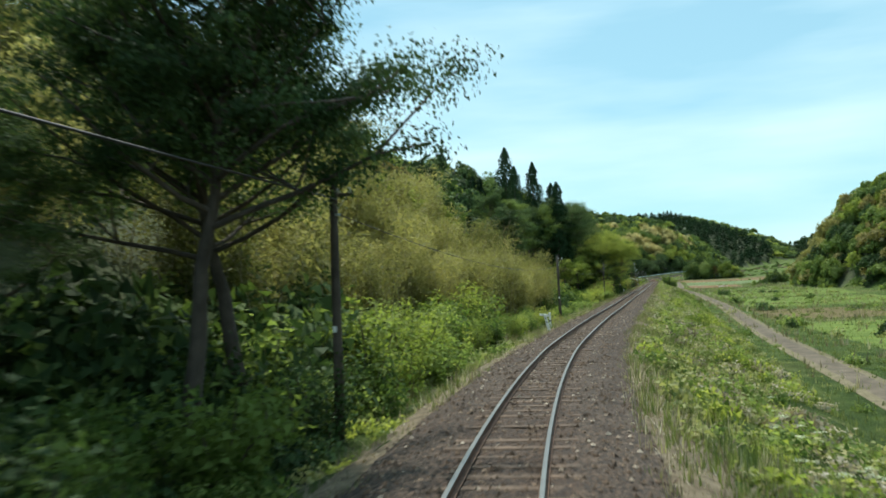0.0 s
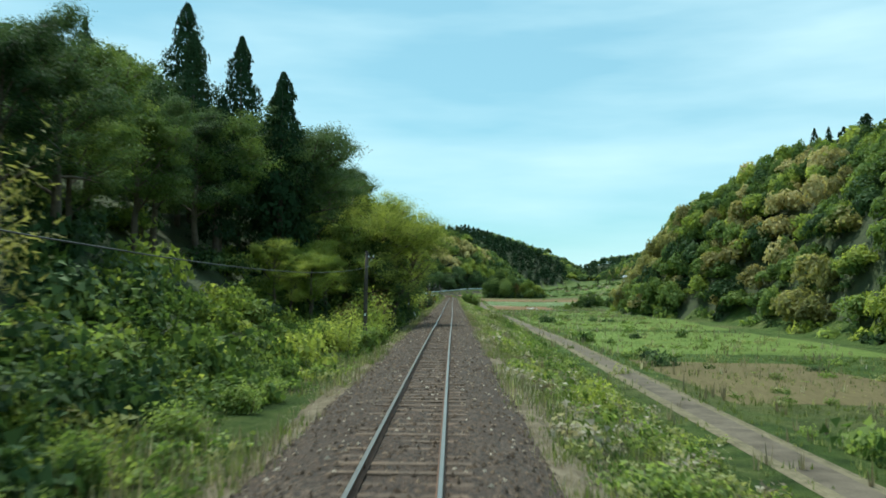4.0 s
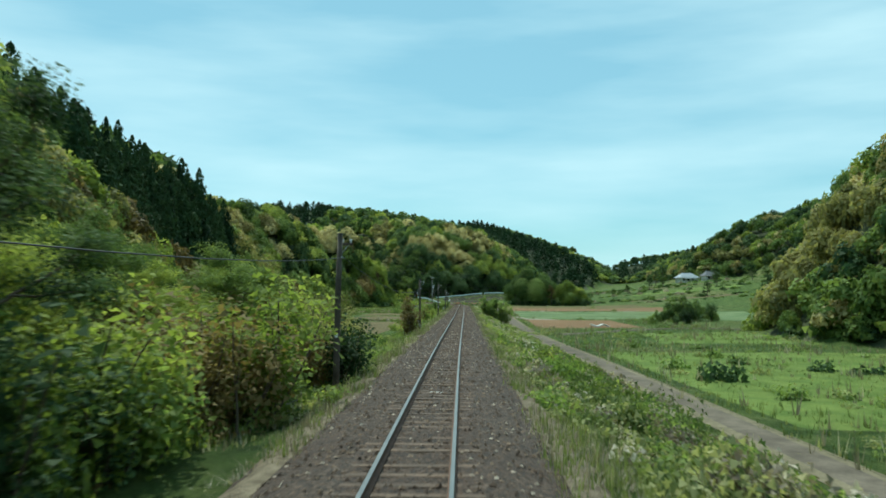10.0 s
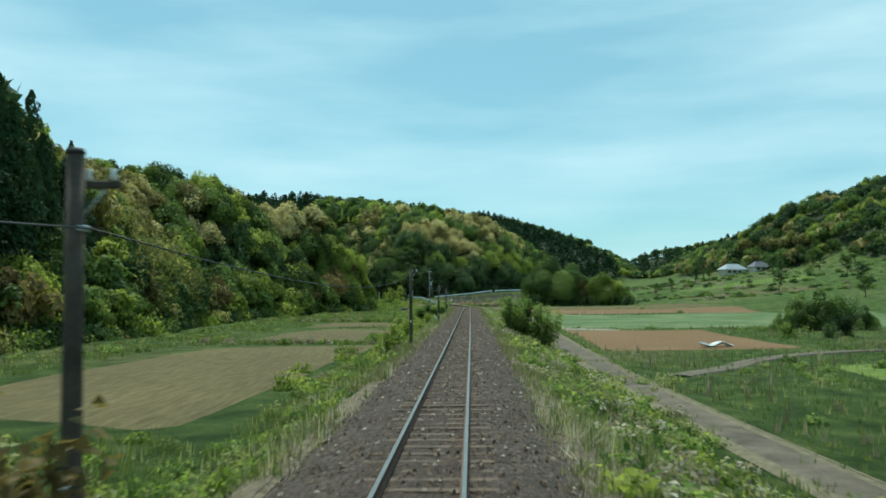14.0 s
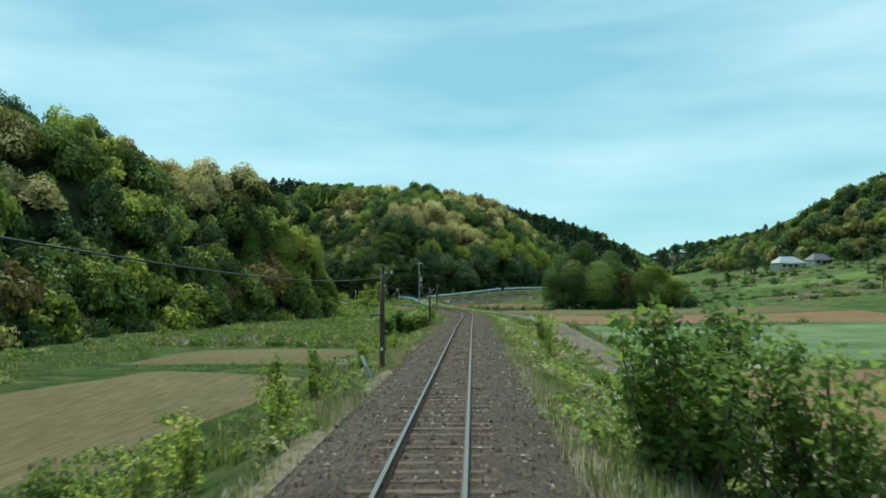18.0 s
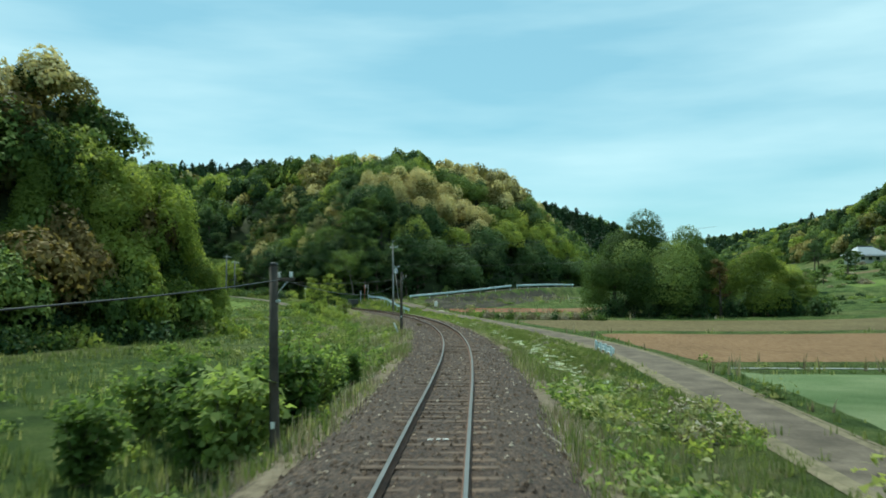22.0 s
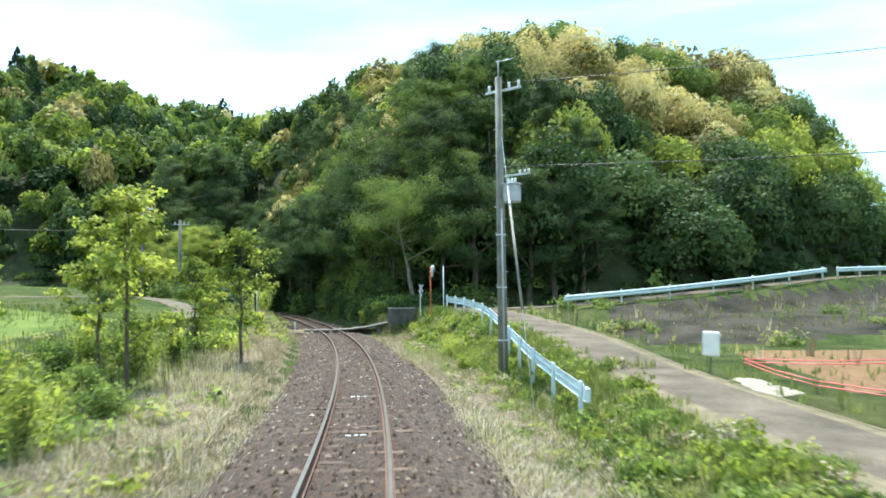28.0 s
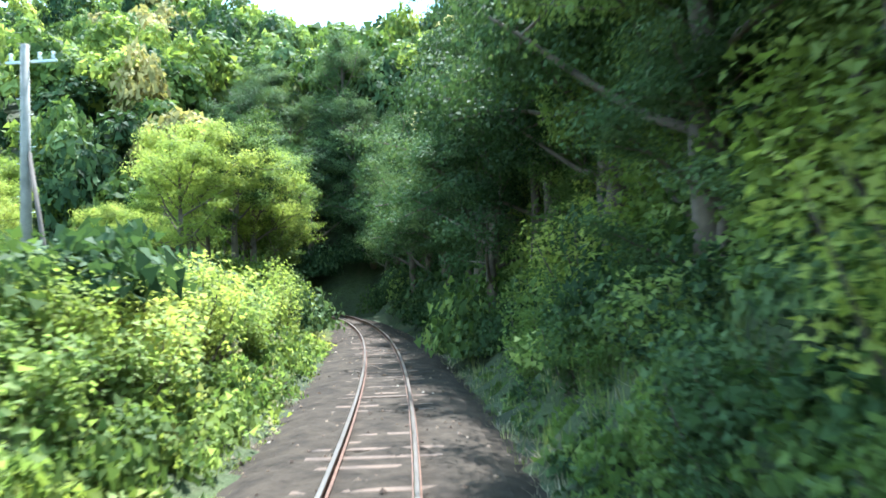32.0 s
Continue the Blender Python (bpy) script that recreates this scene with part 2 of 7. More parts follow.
CROP = field_material("young_crop", (0.07, 0.115, 0.042), (0.165, 0.2, 0.1), (0.5, 1.0, 1), 0.28, 0.15)
DEAD_GRASS = field_material("dead_grass", (0.075, 0.058, 0.038), (0.2, 0.165, 0.115), (1, 1, 1), 3.0, 0.06)
MIRROR = plain("mirror_silver", (0.85, 0.86, 0.87), 0.04, 1.0, vary=0.03, scale=2, relief=0.0)
MEADOW = field_material("bright_meadow", (0.07, 0.112, 0.022), (0.145, 0.185, 0.045), (1, 1, 1), 0.5, 0.1)
POLE_CONCRETE = plain("pole_concrete", (0.22, 0.21, 0.185), 0.9, vary=0.35, scale=1.5, grain=30, relief=0.2)
CONCRETE = plain("concrete", (0.36, 0.35, 0.32), 0.9, vary=0.3, scale=1.5, grain=30, relief=0.2)
SLAB = plain("worn_slab_concrete", (0.135, 0.125, 0.11), 0.95, vary=0.4, scale=2.0, grain=30, relief=0.3)
# brown earth of the cutting, with the shade there put into its colour
SHADED_EARTH = field_material("shaded_earth_over_ballast", (0.02, 0.016, 0.012), (0.055, 0.043, 0.031), (1, 1, 1), 2.5, 0.04)
DARK_CONCRETE = plain("weathered_concrete", (0.085, 0.08, 0.07), 0.95, vary=0.45, scale=1.2, grain=30, relief=0.3)
OLD_WOOD = plain("old_pole_wood", (0.075, 0.06, 0.048), 0.9, vary=0.4, scale=2, grain=30, relief=0.4)
GALV = plain("galvanised_steel", (0.55, 0.6, 0.62), 0.45, 0.6, vary=0.15, scale=3)
PALE_STEEL = plain("pale_blue_rail_paint", (0.62, 0.72, 0.75), 0.5, 0.0, vary=0.12, scale=2)
WHITE = plain("white_paint", (0.78, 0.78, 0.75), 0.55, vary=0.12, scale=3)
BLACK = plain("black_paint", (0.03, 0.03, 0.032), 0.6, vary=0.3)
ORANGE = plain("orange_paint", (0.62, 0.15, 0.04), 0.5, vary=0.15)
RED_TAPE = plain("red_tape", (0.75, 0.12, 0.14), 0.5, vary=0.1)
CABLE = plain("black_cable", (0.02, 0.02, 0.022), 0.6, vary=0.2)
PORCELAIN = plain("white_porcelain", (0.72, 0.72, 0.7), 0.25, vary=0.1)
GREY_BOX = plain("grey_enamel", (0.42, 0.45, 0.47), 0.45, vary=0.15)
ROOF_PALE = plain("pale_roof_tile", (0.3, 0.32, 0.34), 0.4, vary=0.2, scale=4)
ROOF_DARK = plain("dark_roof_tile", (0.1, 0.1, 0.11), 0.5, vary=0.25, scale=4)
PLASTER = plain("house_plaster", (0.6, 0.57, 0.5), 0.9, vary=0.15)
WINDOW = plain("window_glass", (0.03, 0.04, 0.045), 0.1, vary=0.2)
BARK = plain("tree_bark", (0.11, 0.085, 0.062), 0.95, vary=0.45, scale=2.5, grain=14, relief=0.6)
PALE_BARK = plain("pale_bark", (0.21, 0.185, 0.15), 0.9, vary=0.35, scale=2.5, grain=14, relief=0.4)
# bare rock and soil, its colour darkened to carry the trees' shade
SHADED_ROCK = field_material("shaded_bare_cut_slope", (0.02, 0.022, 0.015), (0.09, 0.08, 0.062), (1, 1, 0.5), 0.45, 0.25)

LEAF = {
    "broad": leafy("broadleaf", (0.04, 0.072, 0.012), (0.105, 0.165, 0.024), (0.21, 0.272, 0.045), 0.32),
    "bright": leafy("fresh_green_leaf", (0.095, 0.138, 0.012), (0.215, 0.27, 0.025), (0.36, 0.385, 0.05), 0.46),
    "dark": leafy("evergreen_leaf", (0.022, 0.046, 0.014), (0.055, 0.102, 0.028), (0.11, 0.165, 0.048), 0.26),
    "flower": leafy("blossoming_oak", (0.13, 0.12, 0.025), (0.34, 0.28, 0.085), (0.62, 0.52, 0.23), 0.3, 0.7),
    "cedar": leafy("cedar_needles", (0.012, 0.03, 0.01), (0.022, 0.054, 0.016), (0.042, 0.078, 0.024), 0.12, 0.7),
    "bamboo": leafy("bamboo_leaf", (0.11, 0.115, 0.03), (0.24, 0.225, 0.06), (0.38, 0.34, 0.115), 0.42, 0.6),
    "weed": leafy("weed_leaf", (0.06, 0.11, 0.016), (0.14, 0.205, 0.032), (0.26, 0.325, 0.07), 0.48),
    "grass": leafy("grass_blade", (0.085, 0.125, 0.026), (0.2, 0.23, 0.06), (0.36, 0.35, 0.14), 0.35, 0.7),
    "dry": leafy("dry_stalk", (0.16, 0.13, 0.09), (0.31, 0.26, 0.185), (0.5, 0.44, 0.34), 0.3, 0.8),
    "petal": leafy("white_flower", (0.45, 0.48, 0.36), (0.62, 0.64, 0.52), (0.78, 0.79, 0.7), 0.3, 0.7),
    "rusty": leafy("reddish_young_leaf", (0.09, 0.07, 0.02), (0.17, 0.12, 0.035), (0.27, 0.2, 0.06), 0.35),
}
KINDS = list(LEAF)


# ---- mesh helpers ----
def mesh_np(name, verts, faces, mats, index=None, tone=None, smooth=False):
    """A mesh from arrays: faces all with the same number of corners. Seven columns: place, normal and tone."""
    me = bpy.data.meshes.new(name)
    verts, faces = np.asarray(verts, dtype=np.float32), np.asarray(faces, dtype=np.int32)
    k = faces.shape[1]
    soft = verts[:, 3:6] if verts.shape[1] == 7 else None
    if soft is not None and tone is None:
        tone = verts[::k, 6]
    verts = verts[:, :3]
    me.vertices.add(len(verts))
    me.vertices.foreach_set("co", verts.ravel())
    me.loops.add(faces.size)
    me.loops.foreach_set("vertex_index", faces.ravel())
    me.polygons.add(len(faces))
    me.polygons.foreach_set("loop_start", np.arange(len(faces), dtype=np.int32) * k)
    me.polygons.foreach_set("use_smooth", np.full(len(faces), smooth))
    for m in mats if isinstance(mats, (list, tuple)) else [mats]:
        me.materials.append(m)
    if index is not None:
        me.polygons.foreach_set("material_index", np.asarray(index, dtype=np.int32))
    if tone is not None:
        at = me.attributes.new("tone", "FLOAT", "FACE")
        at.data.foreach_set("value", np.asarray(tone, dtype=np.float32))
    me.update(calc_edges=True)
    if soft is not None:
        at = me.attributes.new("custom_normal", "FLOAT_VECTOR", "POINT")
        at.data.foreach_set("vector", (soft / (np.linalg.norm(soft, axis=1)[:, None] + 1e-9)).astype(np.float32).ravel())
        me.update()
    return me


def thing(name, label, category, group="", kind="", at=None):
    ob = new(name)
    ob.empty_display_size = 0.3
    if at is not None:
        ob.matrix_basis = at
    return tagged(ob, label, category, group, kind)


def part(name, data, parent, label="", at=None, kind=""):
    """Links a mesh (or a bmesh with a material) as one mesh object under a thing."""
    ob = new(name, data)
    ob.parent = parent
    if at is not None:
        ob.matrix_basis = at
    return tagged(ob, label, kind=kind)


def bm_mesh(name, bm, mat, smooth=False):
    me = bpy.data.meshes.new(name)
    for f in bm.faces:
        f.smooth = smooth
    bm.to_mesh(me)
    bm.free()
    me.materials.append(mat)
    return me


def box(name, size, mat, at=(0, 0, 0), bevel=0.01, turn=None):
    bm = bmesh.new()
    m = Matrix.Translation(at) @ (turn or Matrix()) @ Matrix.Diagonal((*size, 1))
    bmesh.ops.create_cube(bm, size=1.0, matrix=m)
    if bevel:
        bmesh.ops.bevel(bm, geom=bm.edges[:], offset=bevel, segments=1, affect="EDGES")
    return bm_mesh(name, bm, mat)


def tube(name, points, radii, mat, sides=8, smooth=True, cap=True):
    """A round bar along points, with a radius at each."""
    v, f = tube_np(np.array(points, float), np.array(radii, float), sides)
    faces = [tuple(q) for q in f]
    if cap:
        faces += [tuple(range(sides))[::-1], tuple(range(len(v) - sides, len(v)))]
    me = bpy.data.meshes.new(name)
    me.from_pydata([tuple(p) for p in v], [], faces)
    me.materials.append(mat)
    me.polygons.foreach_set("use_smooth", [smooth] * len(me.polygons))
    return me


def tube_np(p, r, sides):
    t = np.gradient(p, axis=0)
    t /= np.linalg.norm(t, axis=1)[:, None] + 1e-9
    ref = np.where(np.abs(t[:, 2:3]) > 0.9, np.array([[1.0, 0, 0]]), np.array([[0, 0, 1.0]]))
    a = np.cross(t, ref)
    a /= np.linalg.norm(a, axis=1)[:, None] + 1e-9
    b = np.cross(t, a)
    ang = np.arange(sides) * 2 * np.pi / sides
    v = p[:, None] + r[:, None, None] * (a[:, None] * np.cos(ang)[None, :, None] + b[:, None] * np.sin(ang)[None, :, None])
    i = np.arange(len(p) - 1)[:, None] * sides
    j = np.arange(sides)[None]
    k = (j + 1) % sides
    f = np.stack([i + j, i + k, i + sides + k, i + sides + j], 2).reshape(-1, 4)
    return v.reshape(-1, 3), f


# ---- the line of the track ----
TRACK_KNOTS = [(8.10, -29.57), (6.04, -19.79), (4.18, -9.96), (2.51, -0.10), (1.28, 8.22), (0.37, 16.67), (-0.26, 25.28), (-0.60, 34.03), (-0.81, 51.86), (-0.73, 69.83), (-0.75, 105.24), (-0.70, 139.20), (-0.69, 172.49), (-0.77, 205.15), (-0.75, 236.73), (-0.70, 266.25), (-0.69, 295.73), (-0.72, 325.71), (-0.75, 348.25), (-0.75, 363.53), (-0.73, 371.23), (-0.70, 378.95), (-0.76, 386.72), (-0.99, 394.66), (-1.46, 402.78), (-2.18, 410.83), (-3.13, 418.83), (-5.75, 434.54), (-9.16, 449.74), (-13.32, 464.33), (-18.17, 478.42), (-23.75, 491.95), (-30.14, 504.90), (-36.13, 515.98), (-42.55, 526.83), (-49.45, 537.37), (-56.94, 547.50), (-65.12, 557.08)]


def smooth_line(knots, step=1.0):
    """A smooth curve through plan points, sampled about every metre."""
    k = np.array(knots, float)
    ext = np.vstack([2 * k[0] - k[1], k, 2 * k[-1] - k[-2]])
    out = []
    for i in range(1, len(ext) - 2):
        p0, p1, p2, p3 = ext[i - 1:i + 3]
        n = max(2, int(np.linalg.norm((p2 - p1)[:2]) / step))
        t = (np.arange(n) / n)[:, None]
        out.append(0.5 * (2 * p1 + (p2 - p0) * t + (2 * p0 - 5 * p1 + 4 * p2 - p3) * t ** 2 + (3 * p1 - p0 - 3 * p2 + p3) * t ** 3))
    return np.vstack(out + [k[-1:]])


LINE = smooth_line(TRACK_KNOTS)
LINE_T = np.gradient(LINE, axis=0)
LINE_T /= np.linalg.norm(LINE_T, axis=1)[:, None]
LINE_N = np.stack([LINE_T[:, 1], -LINE_T[:, 0]], 1)      # to the right
LINE_S = np.concatenate([[0], np.cumsum(np.linalg.norm(np.diff(LINE, axis=0), axis=1))])


def along(s, u=0.0):
    """Plan point at the length s of the track and u metres to its right, and the heading."""
    p = np.array([np.interp(s, LINE_S, LINE[:, i]) for i in (0, 1)])
    n = np.array([np.interp(s, LINE_S, LINE_N[:, i]) for i in (0, 1)])
    return p[0] + n[0] * u, p[1] + n[1] * u, math.atan2(n[1], n[0])


def s_at_y(y):
    return float(np.interp(y, LINE[:, 1], LINE_S))


def offset_of(x, y):
    """Metres to the right of the track (left is negative), and the length of the track there."""
    x, y = np.atleast_1d(x).astype(float), np.atleast_1d(y).astype(float)
    u, s = np.empty(len(x)), np.empty(len(x))
    for a in range(0, len(x), 20000):
        q = np.stack([x[a:a + 20000], y[a:a + 20000]], 1)
        d2 = ((q[:, None] - LINE[None, ::2]) ** 2).sum(2)
        j = d2.argmin(1) * 2
        rel = q - LINE[j]
        side = (rel * LINE_N[j]).sum(1)
        u[a:a + 20000] = np.where(np.sqrt(d2.min(1)) > np.abs(side) + 1.5, np.sign(side) * np.sqrt(d2.min(1)), side)
        s[a:a + 20000] = LINE_S[j] + (rel * LINE_T[j]).sum(1)
    return u, s


# ---- the lie of the land ----
HILLS = [   # foot line, height, how gently it rises
    ([(-8.5, -80), (-8, 60), (-8, 120), (-8, 165), (-14, 192), (-27, 226), (-39, 290), (-40, 378), (-29, 410), (-23, 425), (-31, 437), (-70, 442), (-120, 450), (-300, 450), (-300, -80)], 34, 21),
    ([(-320, 530), (-92, 540), (-64, 552), (-47, 532), (-41, 512), (-35, 503), (-24.5, 505), (-14, 507), (6, 523), (27, 554), (34, 610), (60, 690), (-320, 690)], 34, 23),
    ([(-600, 600), (-160, 625), (0, 640), (60, 705), (110, 800), (143, 905), (150, 1100), (-600, 1100)], 62, 60),
    ([(48, -80), (54, 60), (60, 150), (60, 238), (47, 276), (45, 290), (49, 305), (57, 327), (104, 350), (150, 420), (160, 520), (152, 575), (138, 606), (122, 622), (128, 700), (134, 800), (145, 905), (125, 960), (118, 1100), (900, 1100), (900, -80)], 61, 33),
]
ROAD_KNOTS = [(14.5, -60, -4.4), (14.3, 40, -4.3), (13.6, 85, -4.2), (13.8, 130, -4.0), (14.2, 170, -3.9), (13.5, 200, -3.75), (11.8, 240, -3.3), (9.6, 275, -2.85), (9.3, 310, -2.75),
              (9.3, 340, -2.4), (9.5, 375, -1.9), (9.4, 405, -1.35), (5.6, 429, -1.15), (-1.0, 455, -0.75), (-7.2, 474, -0.2), (-10.4, 484, 0.4), (-13.6, 491, 0.85), (-16.2, 497, 1.1), (-18.6, 501.5, 1.2)]
HILL_LANE = smooth_line([(-17.0, 498.5, 1.15), (-12.5, 501.5, 1.25), (-6.0, 507.0, 1.75), (1.5, 514.0, 2.4), (8.5, 520.5, 3.0), (16.0, 529.0, 3.3), (30.0, 548.0, 3.4)], 1.0)
WEST_LANE = smooth_line([(-28.5, 482.0, 0.2), (-31.5, 489.0, 0.5), (-36.0, 497.5, 1.0), (-43.0, 507.5, 1.5), (-49.0, 511.0, 1.95), (-56.0, 510.0, 2.0), (-70.0, 504.0, 2.1), (-95.0, 503.0, 2.3)], 1.0)
ROAD = smooth_line(ROAD_KNOTS, 1.0)


def wob(x, y, scale):
    """Soft, repeatable unevenness, about -1 to 1."""
    x, y = x / scale, y / scale
    return (np.sin(x * 1.7 + 1.3 * np.sin(y * 1.1 + 0.4)) + np.sin(y * 1.9 + 1.7 * np.sin(x * 0.8 + 2.1)) + np.sin((x + y) * 1.3 + 0.7)) / 3


def inside(x, y, poly):
    """Distance to a foot line, positive inside it."""
    p = np.array(poly, float)
    q = np.roll(p, -1, axis=0)
    d = np.full(len(x), 1e9)
    odd = np.zeros(len(x), bool)
    for (ax, ay), (bx, by) in zip(p, q):
        ex, ey = bx - ax, by - ay
        t = np.clip(((x - ax) * ex + (y - ay) * ey) / (ex * ex + ey * ey), 0, 1)
        d = np.minimum(d, np.hypot(x - ax - t * ex, y - ay - t * ey))
        if ey:
            odd ^= ((ay > y) != (by > y)) & (x < ex * (y - ay) / ey + ax)
    return np.where(odd, d, -d)


def swell(x, y, cx, cy, wide, deep):
    return np.exp(-((x - cx) / wide) ** 2 - ((y - cy) / deep) ** 2)


def sstep(a, b, v):
    t = np.clip((v - a) / (b - a), 0, 1)
    return t * t * (3 - 2 * t)


def land(x, y):
    """Height of the ground."""
    x, y = np.atleast_1d(x).astype(float), np.atleast_1d(y).astype(float)
    u, s = offset_of(x, y)
    right = np.interp(y, [-60, 170, 230, 290, 340, 380, 410, 440, 470, 493, 500, 530, 700], [-4.6, -4.3, -3.8, -3.3, -2.9, -2.3, -1.7, -1.2, -0.7, -0.5, 0.6, 1.3, 1.6])
    right = right + sstep(340, 600, y) * np.clip(x - 42, 0, 120) * 0.115 + 0.15 * wob(x, y, 9)
    left = np.interp(y, [-60, 190, 215, 240, 340, 400, 440, 480, 495, 515, 600], [-0.9, -0.9, -1.5, -2.1, -2.0, -1.4, -0.9, 0.1, 1.0, 1.5, 2.2])
    left = left + sstep(420, 520, y) * np.clip(-x - 34, 0, 80) * 0.03 + 0.12 * wob(x, y, 7)
    base = np.where(u > 0, right, left)
    hill = np.zeros(len(x))
    for poly, high, soft in HILLS:
        d = inside(x, y, poly)
        d = d + 2.0 * wob(x, y, 14) * np.clip(d / 8, 0, 1)
        if poly[0][0] in (-8.5, 48):
            soft_foot = np.where(y > 225, 4.0, 0.01) if poly[0][0] == -8.5 else 3.0
            d = np.where(d > 0, d * d / (np.maximum(d, 0) + soft_foot), d)
        h = high * (1 - np.exp(-np.clip(d, 0, None) / soft))
        if poly[0][0] == -8.5:
            h = h * np.interp(y, [-60, 55, 88, 120, 150, 186, 215, 250, 330, 400], [0.6, 0.6, 0.42, 0.6, 0.8, 0.78, 0.98, 1.2, 1.2, 0.95]) + np.clip(d / 9, 0, 1) * (12.5 * swell(x, y, -22, 206, 8, 13) + 10.5 * swell(x, y, -32.5, 422, 9, 9) + 6.5 * swell(x, y, -52, 394, 13, 20))
        if poly[0][0] == 48:
            h = h * np.interp(y, [320, 420, 610, 650, 700, 800, 905, 970], [1.0, 0.72, 0.62, 0.62, 0.43, 0.38, 0.36, 0.43]) + np.clip(d / 8, 0, 1) * 4.0 * swell(x, y, 66, 311, 14, 16)
        if poly[0][0] == -320:
            h = h * np.interp(x, [-160, -140, -118, -96, -72, -55], [1.26, 1.2, 0.92, 0.88, 0.98, 1.05]) * (1 + 0.2 * swell(x, y, -54, 576, 14, 26) - 0.2 * swell(x, y, -80, 577, 22, 13) + 0.2 * swell(x, y, -106, 622, 28, 18) - 0.08 * swell(x, y, -14, 545, 9, 14) + 0.13 * swell(x, y, 5, 556, 7, 14))
        h = h * (1 + 0.14 * wob(x, y, 45)) + np.clip(d / 15, 0, 1) * 1.5 * wob(x, y, 11)
        hill = np.maximum(hill, np.where(d > 0, h, 0))
    z = base + hill
    # the cutting and the bank beside the track
    au = np.abs(u)
    bank = np.where(u < 0, -0.4 + np.clip(au - 2.5, 0, None) * 0.9, -0.4 + np.clip(au - 3.0, 0, None) * 1.5)
    fall = -0.45 - np.clip(au - 2.6, 0, None) * np.where(u > 0, 0.42, 0.5)
    z = np.where(z > -0.4, np.minimum(z, np.maximum(bank, -0.45)), np.maximum(z, fall))
    z = np.where(au < 2.6, -0.45, z)
    # the lane lies level across
    near = np.full(len(x), 1e9)
    rz = np.zeros(len(x))
    lanes = np.vstack([ROAD[::2], HILL_LANE[::2], WEST_LANE[::2]])
    sel = np.where((x > -100) & (x < 36) & (y < 556))[0]
    for a in range(0, len(sel), 20000):
        i = sel[a:a + 20000]
        d2 = (x[i, None] - lanes[None, :, 0]) ** 2 + (y[i, None] - lanes[None, :, 1]) ** 2
        near[i], rz[i] = np.sqrt(d2.min(1)), lanes[:, 2][d2.argmin(1)]
    w = (1 - sstep(2.0, 4.6, near)) * sstep(2.4, 4.2, au)
    # a ditch beside the foot crossing
    return z * (1 - w) + (rz - 0.06) * w - 0.75 * swell(x, y, -21.6, 495.7, 0.9, 1.0)


def axis_steps(fine_a, fine_b, step, far_a, far_b, grow=1.12):
    mid = list(np.arange(fine_a, fine_b + 0.01, step))
    lo, d = [], step
    while fine_a - sum(lo) > far_a:
        d *= grow
        lo.append(d)
    hi, d = [], step
    while fine_b + sum(hi) < far_b:
        d *= grow
        hi.append(d)
    return np.array(list(fine_a - np.cumsum(lo)[::-1]) + mid + list(fine_b + np.cumsum(hi)))


def build_ground():
    gx, gy = axis_steps(-46, 26, 1.0, -2200, 2200), axis_steps(-6, 545, 1.2, -1200, 3600)
    xx, yy = np.meshgrid(gx, gy)
    x, y = xx.ravel(), yy.ravel()
    z = land(x, y)
    nx, ny = len(gx), len(gy)
    i = (np.arange(ny - 1)[:, None] * nx + np.arange(nx - 1)[None]).ravel()
    f = np.stack([i, i + 1, i + nx + 1, i + nx], 1)
    wood = np.max([inside(x, y, h[0]) for h in HILLS], axis=0)[i] > -0.8
    kind = wood.astype(np.int32)
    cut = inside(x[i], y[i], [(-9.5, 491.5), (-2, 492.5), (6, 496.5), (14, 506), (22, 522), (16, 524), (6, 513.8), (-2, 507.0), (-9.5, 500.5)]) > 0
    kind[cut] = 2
    return tagged(new("ground", mesh_np("ground", np.stack([x, y, z], 1), f, [GROUND, LITTER, SHADED_ROCK], kind, smooth=True)), "grassy valley floor with wooded hillsides rising around it", "ground", kind="structure")


build_ground()


def ribbon(line, profile, mat, name):
    """A strip swept along plan points (x, y, z): profile gives (offset to the right, height)."""
    p = np.asarray(line, float)
    t = np.gradient(p[:, :2], axis=0)
    t /= np.linalg.norm(t, axis=1)[:, None]
    n = np.stack([t[:, 1], -t[:, 0]], 1)
    k = len(profile)
    v = np.empty((len(p), k, 3))
    for j, (o, h) in enumerate(profile):
        v[:, j, :2] = p[:, :2] + n * o
        v[:, j, 2] = p[:, 2] + h
    i = (np.arange(len(p) - 1)[:, None] * k + np.arange(k - 1)[None]).ravel()
    f = np.stack([i, i + 1, i + k + 1, i + k], 1)
    return mesh_np(name, v.reshape(-1, 3), f, mat, smooth=False)


# ballast bed
LINE3 = np.column_stack([LINE, np.zeros(len(LINE))])
bed_rng = np.random.default_rng(5)


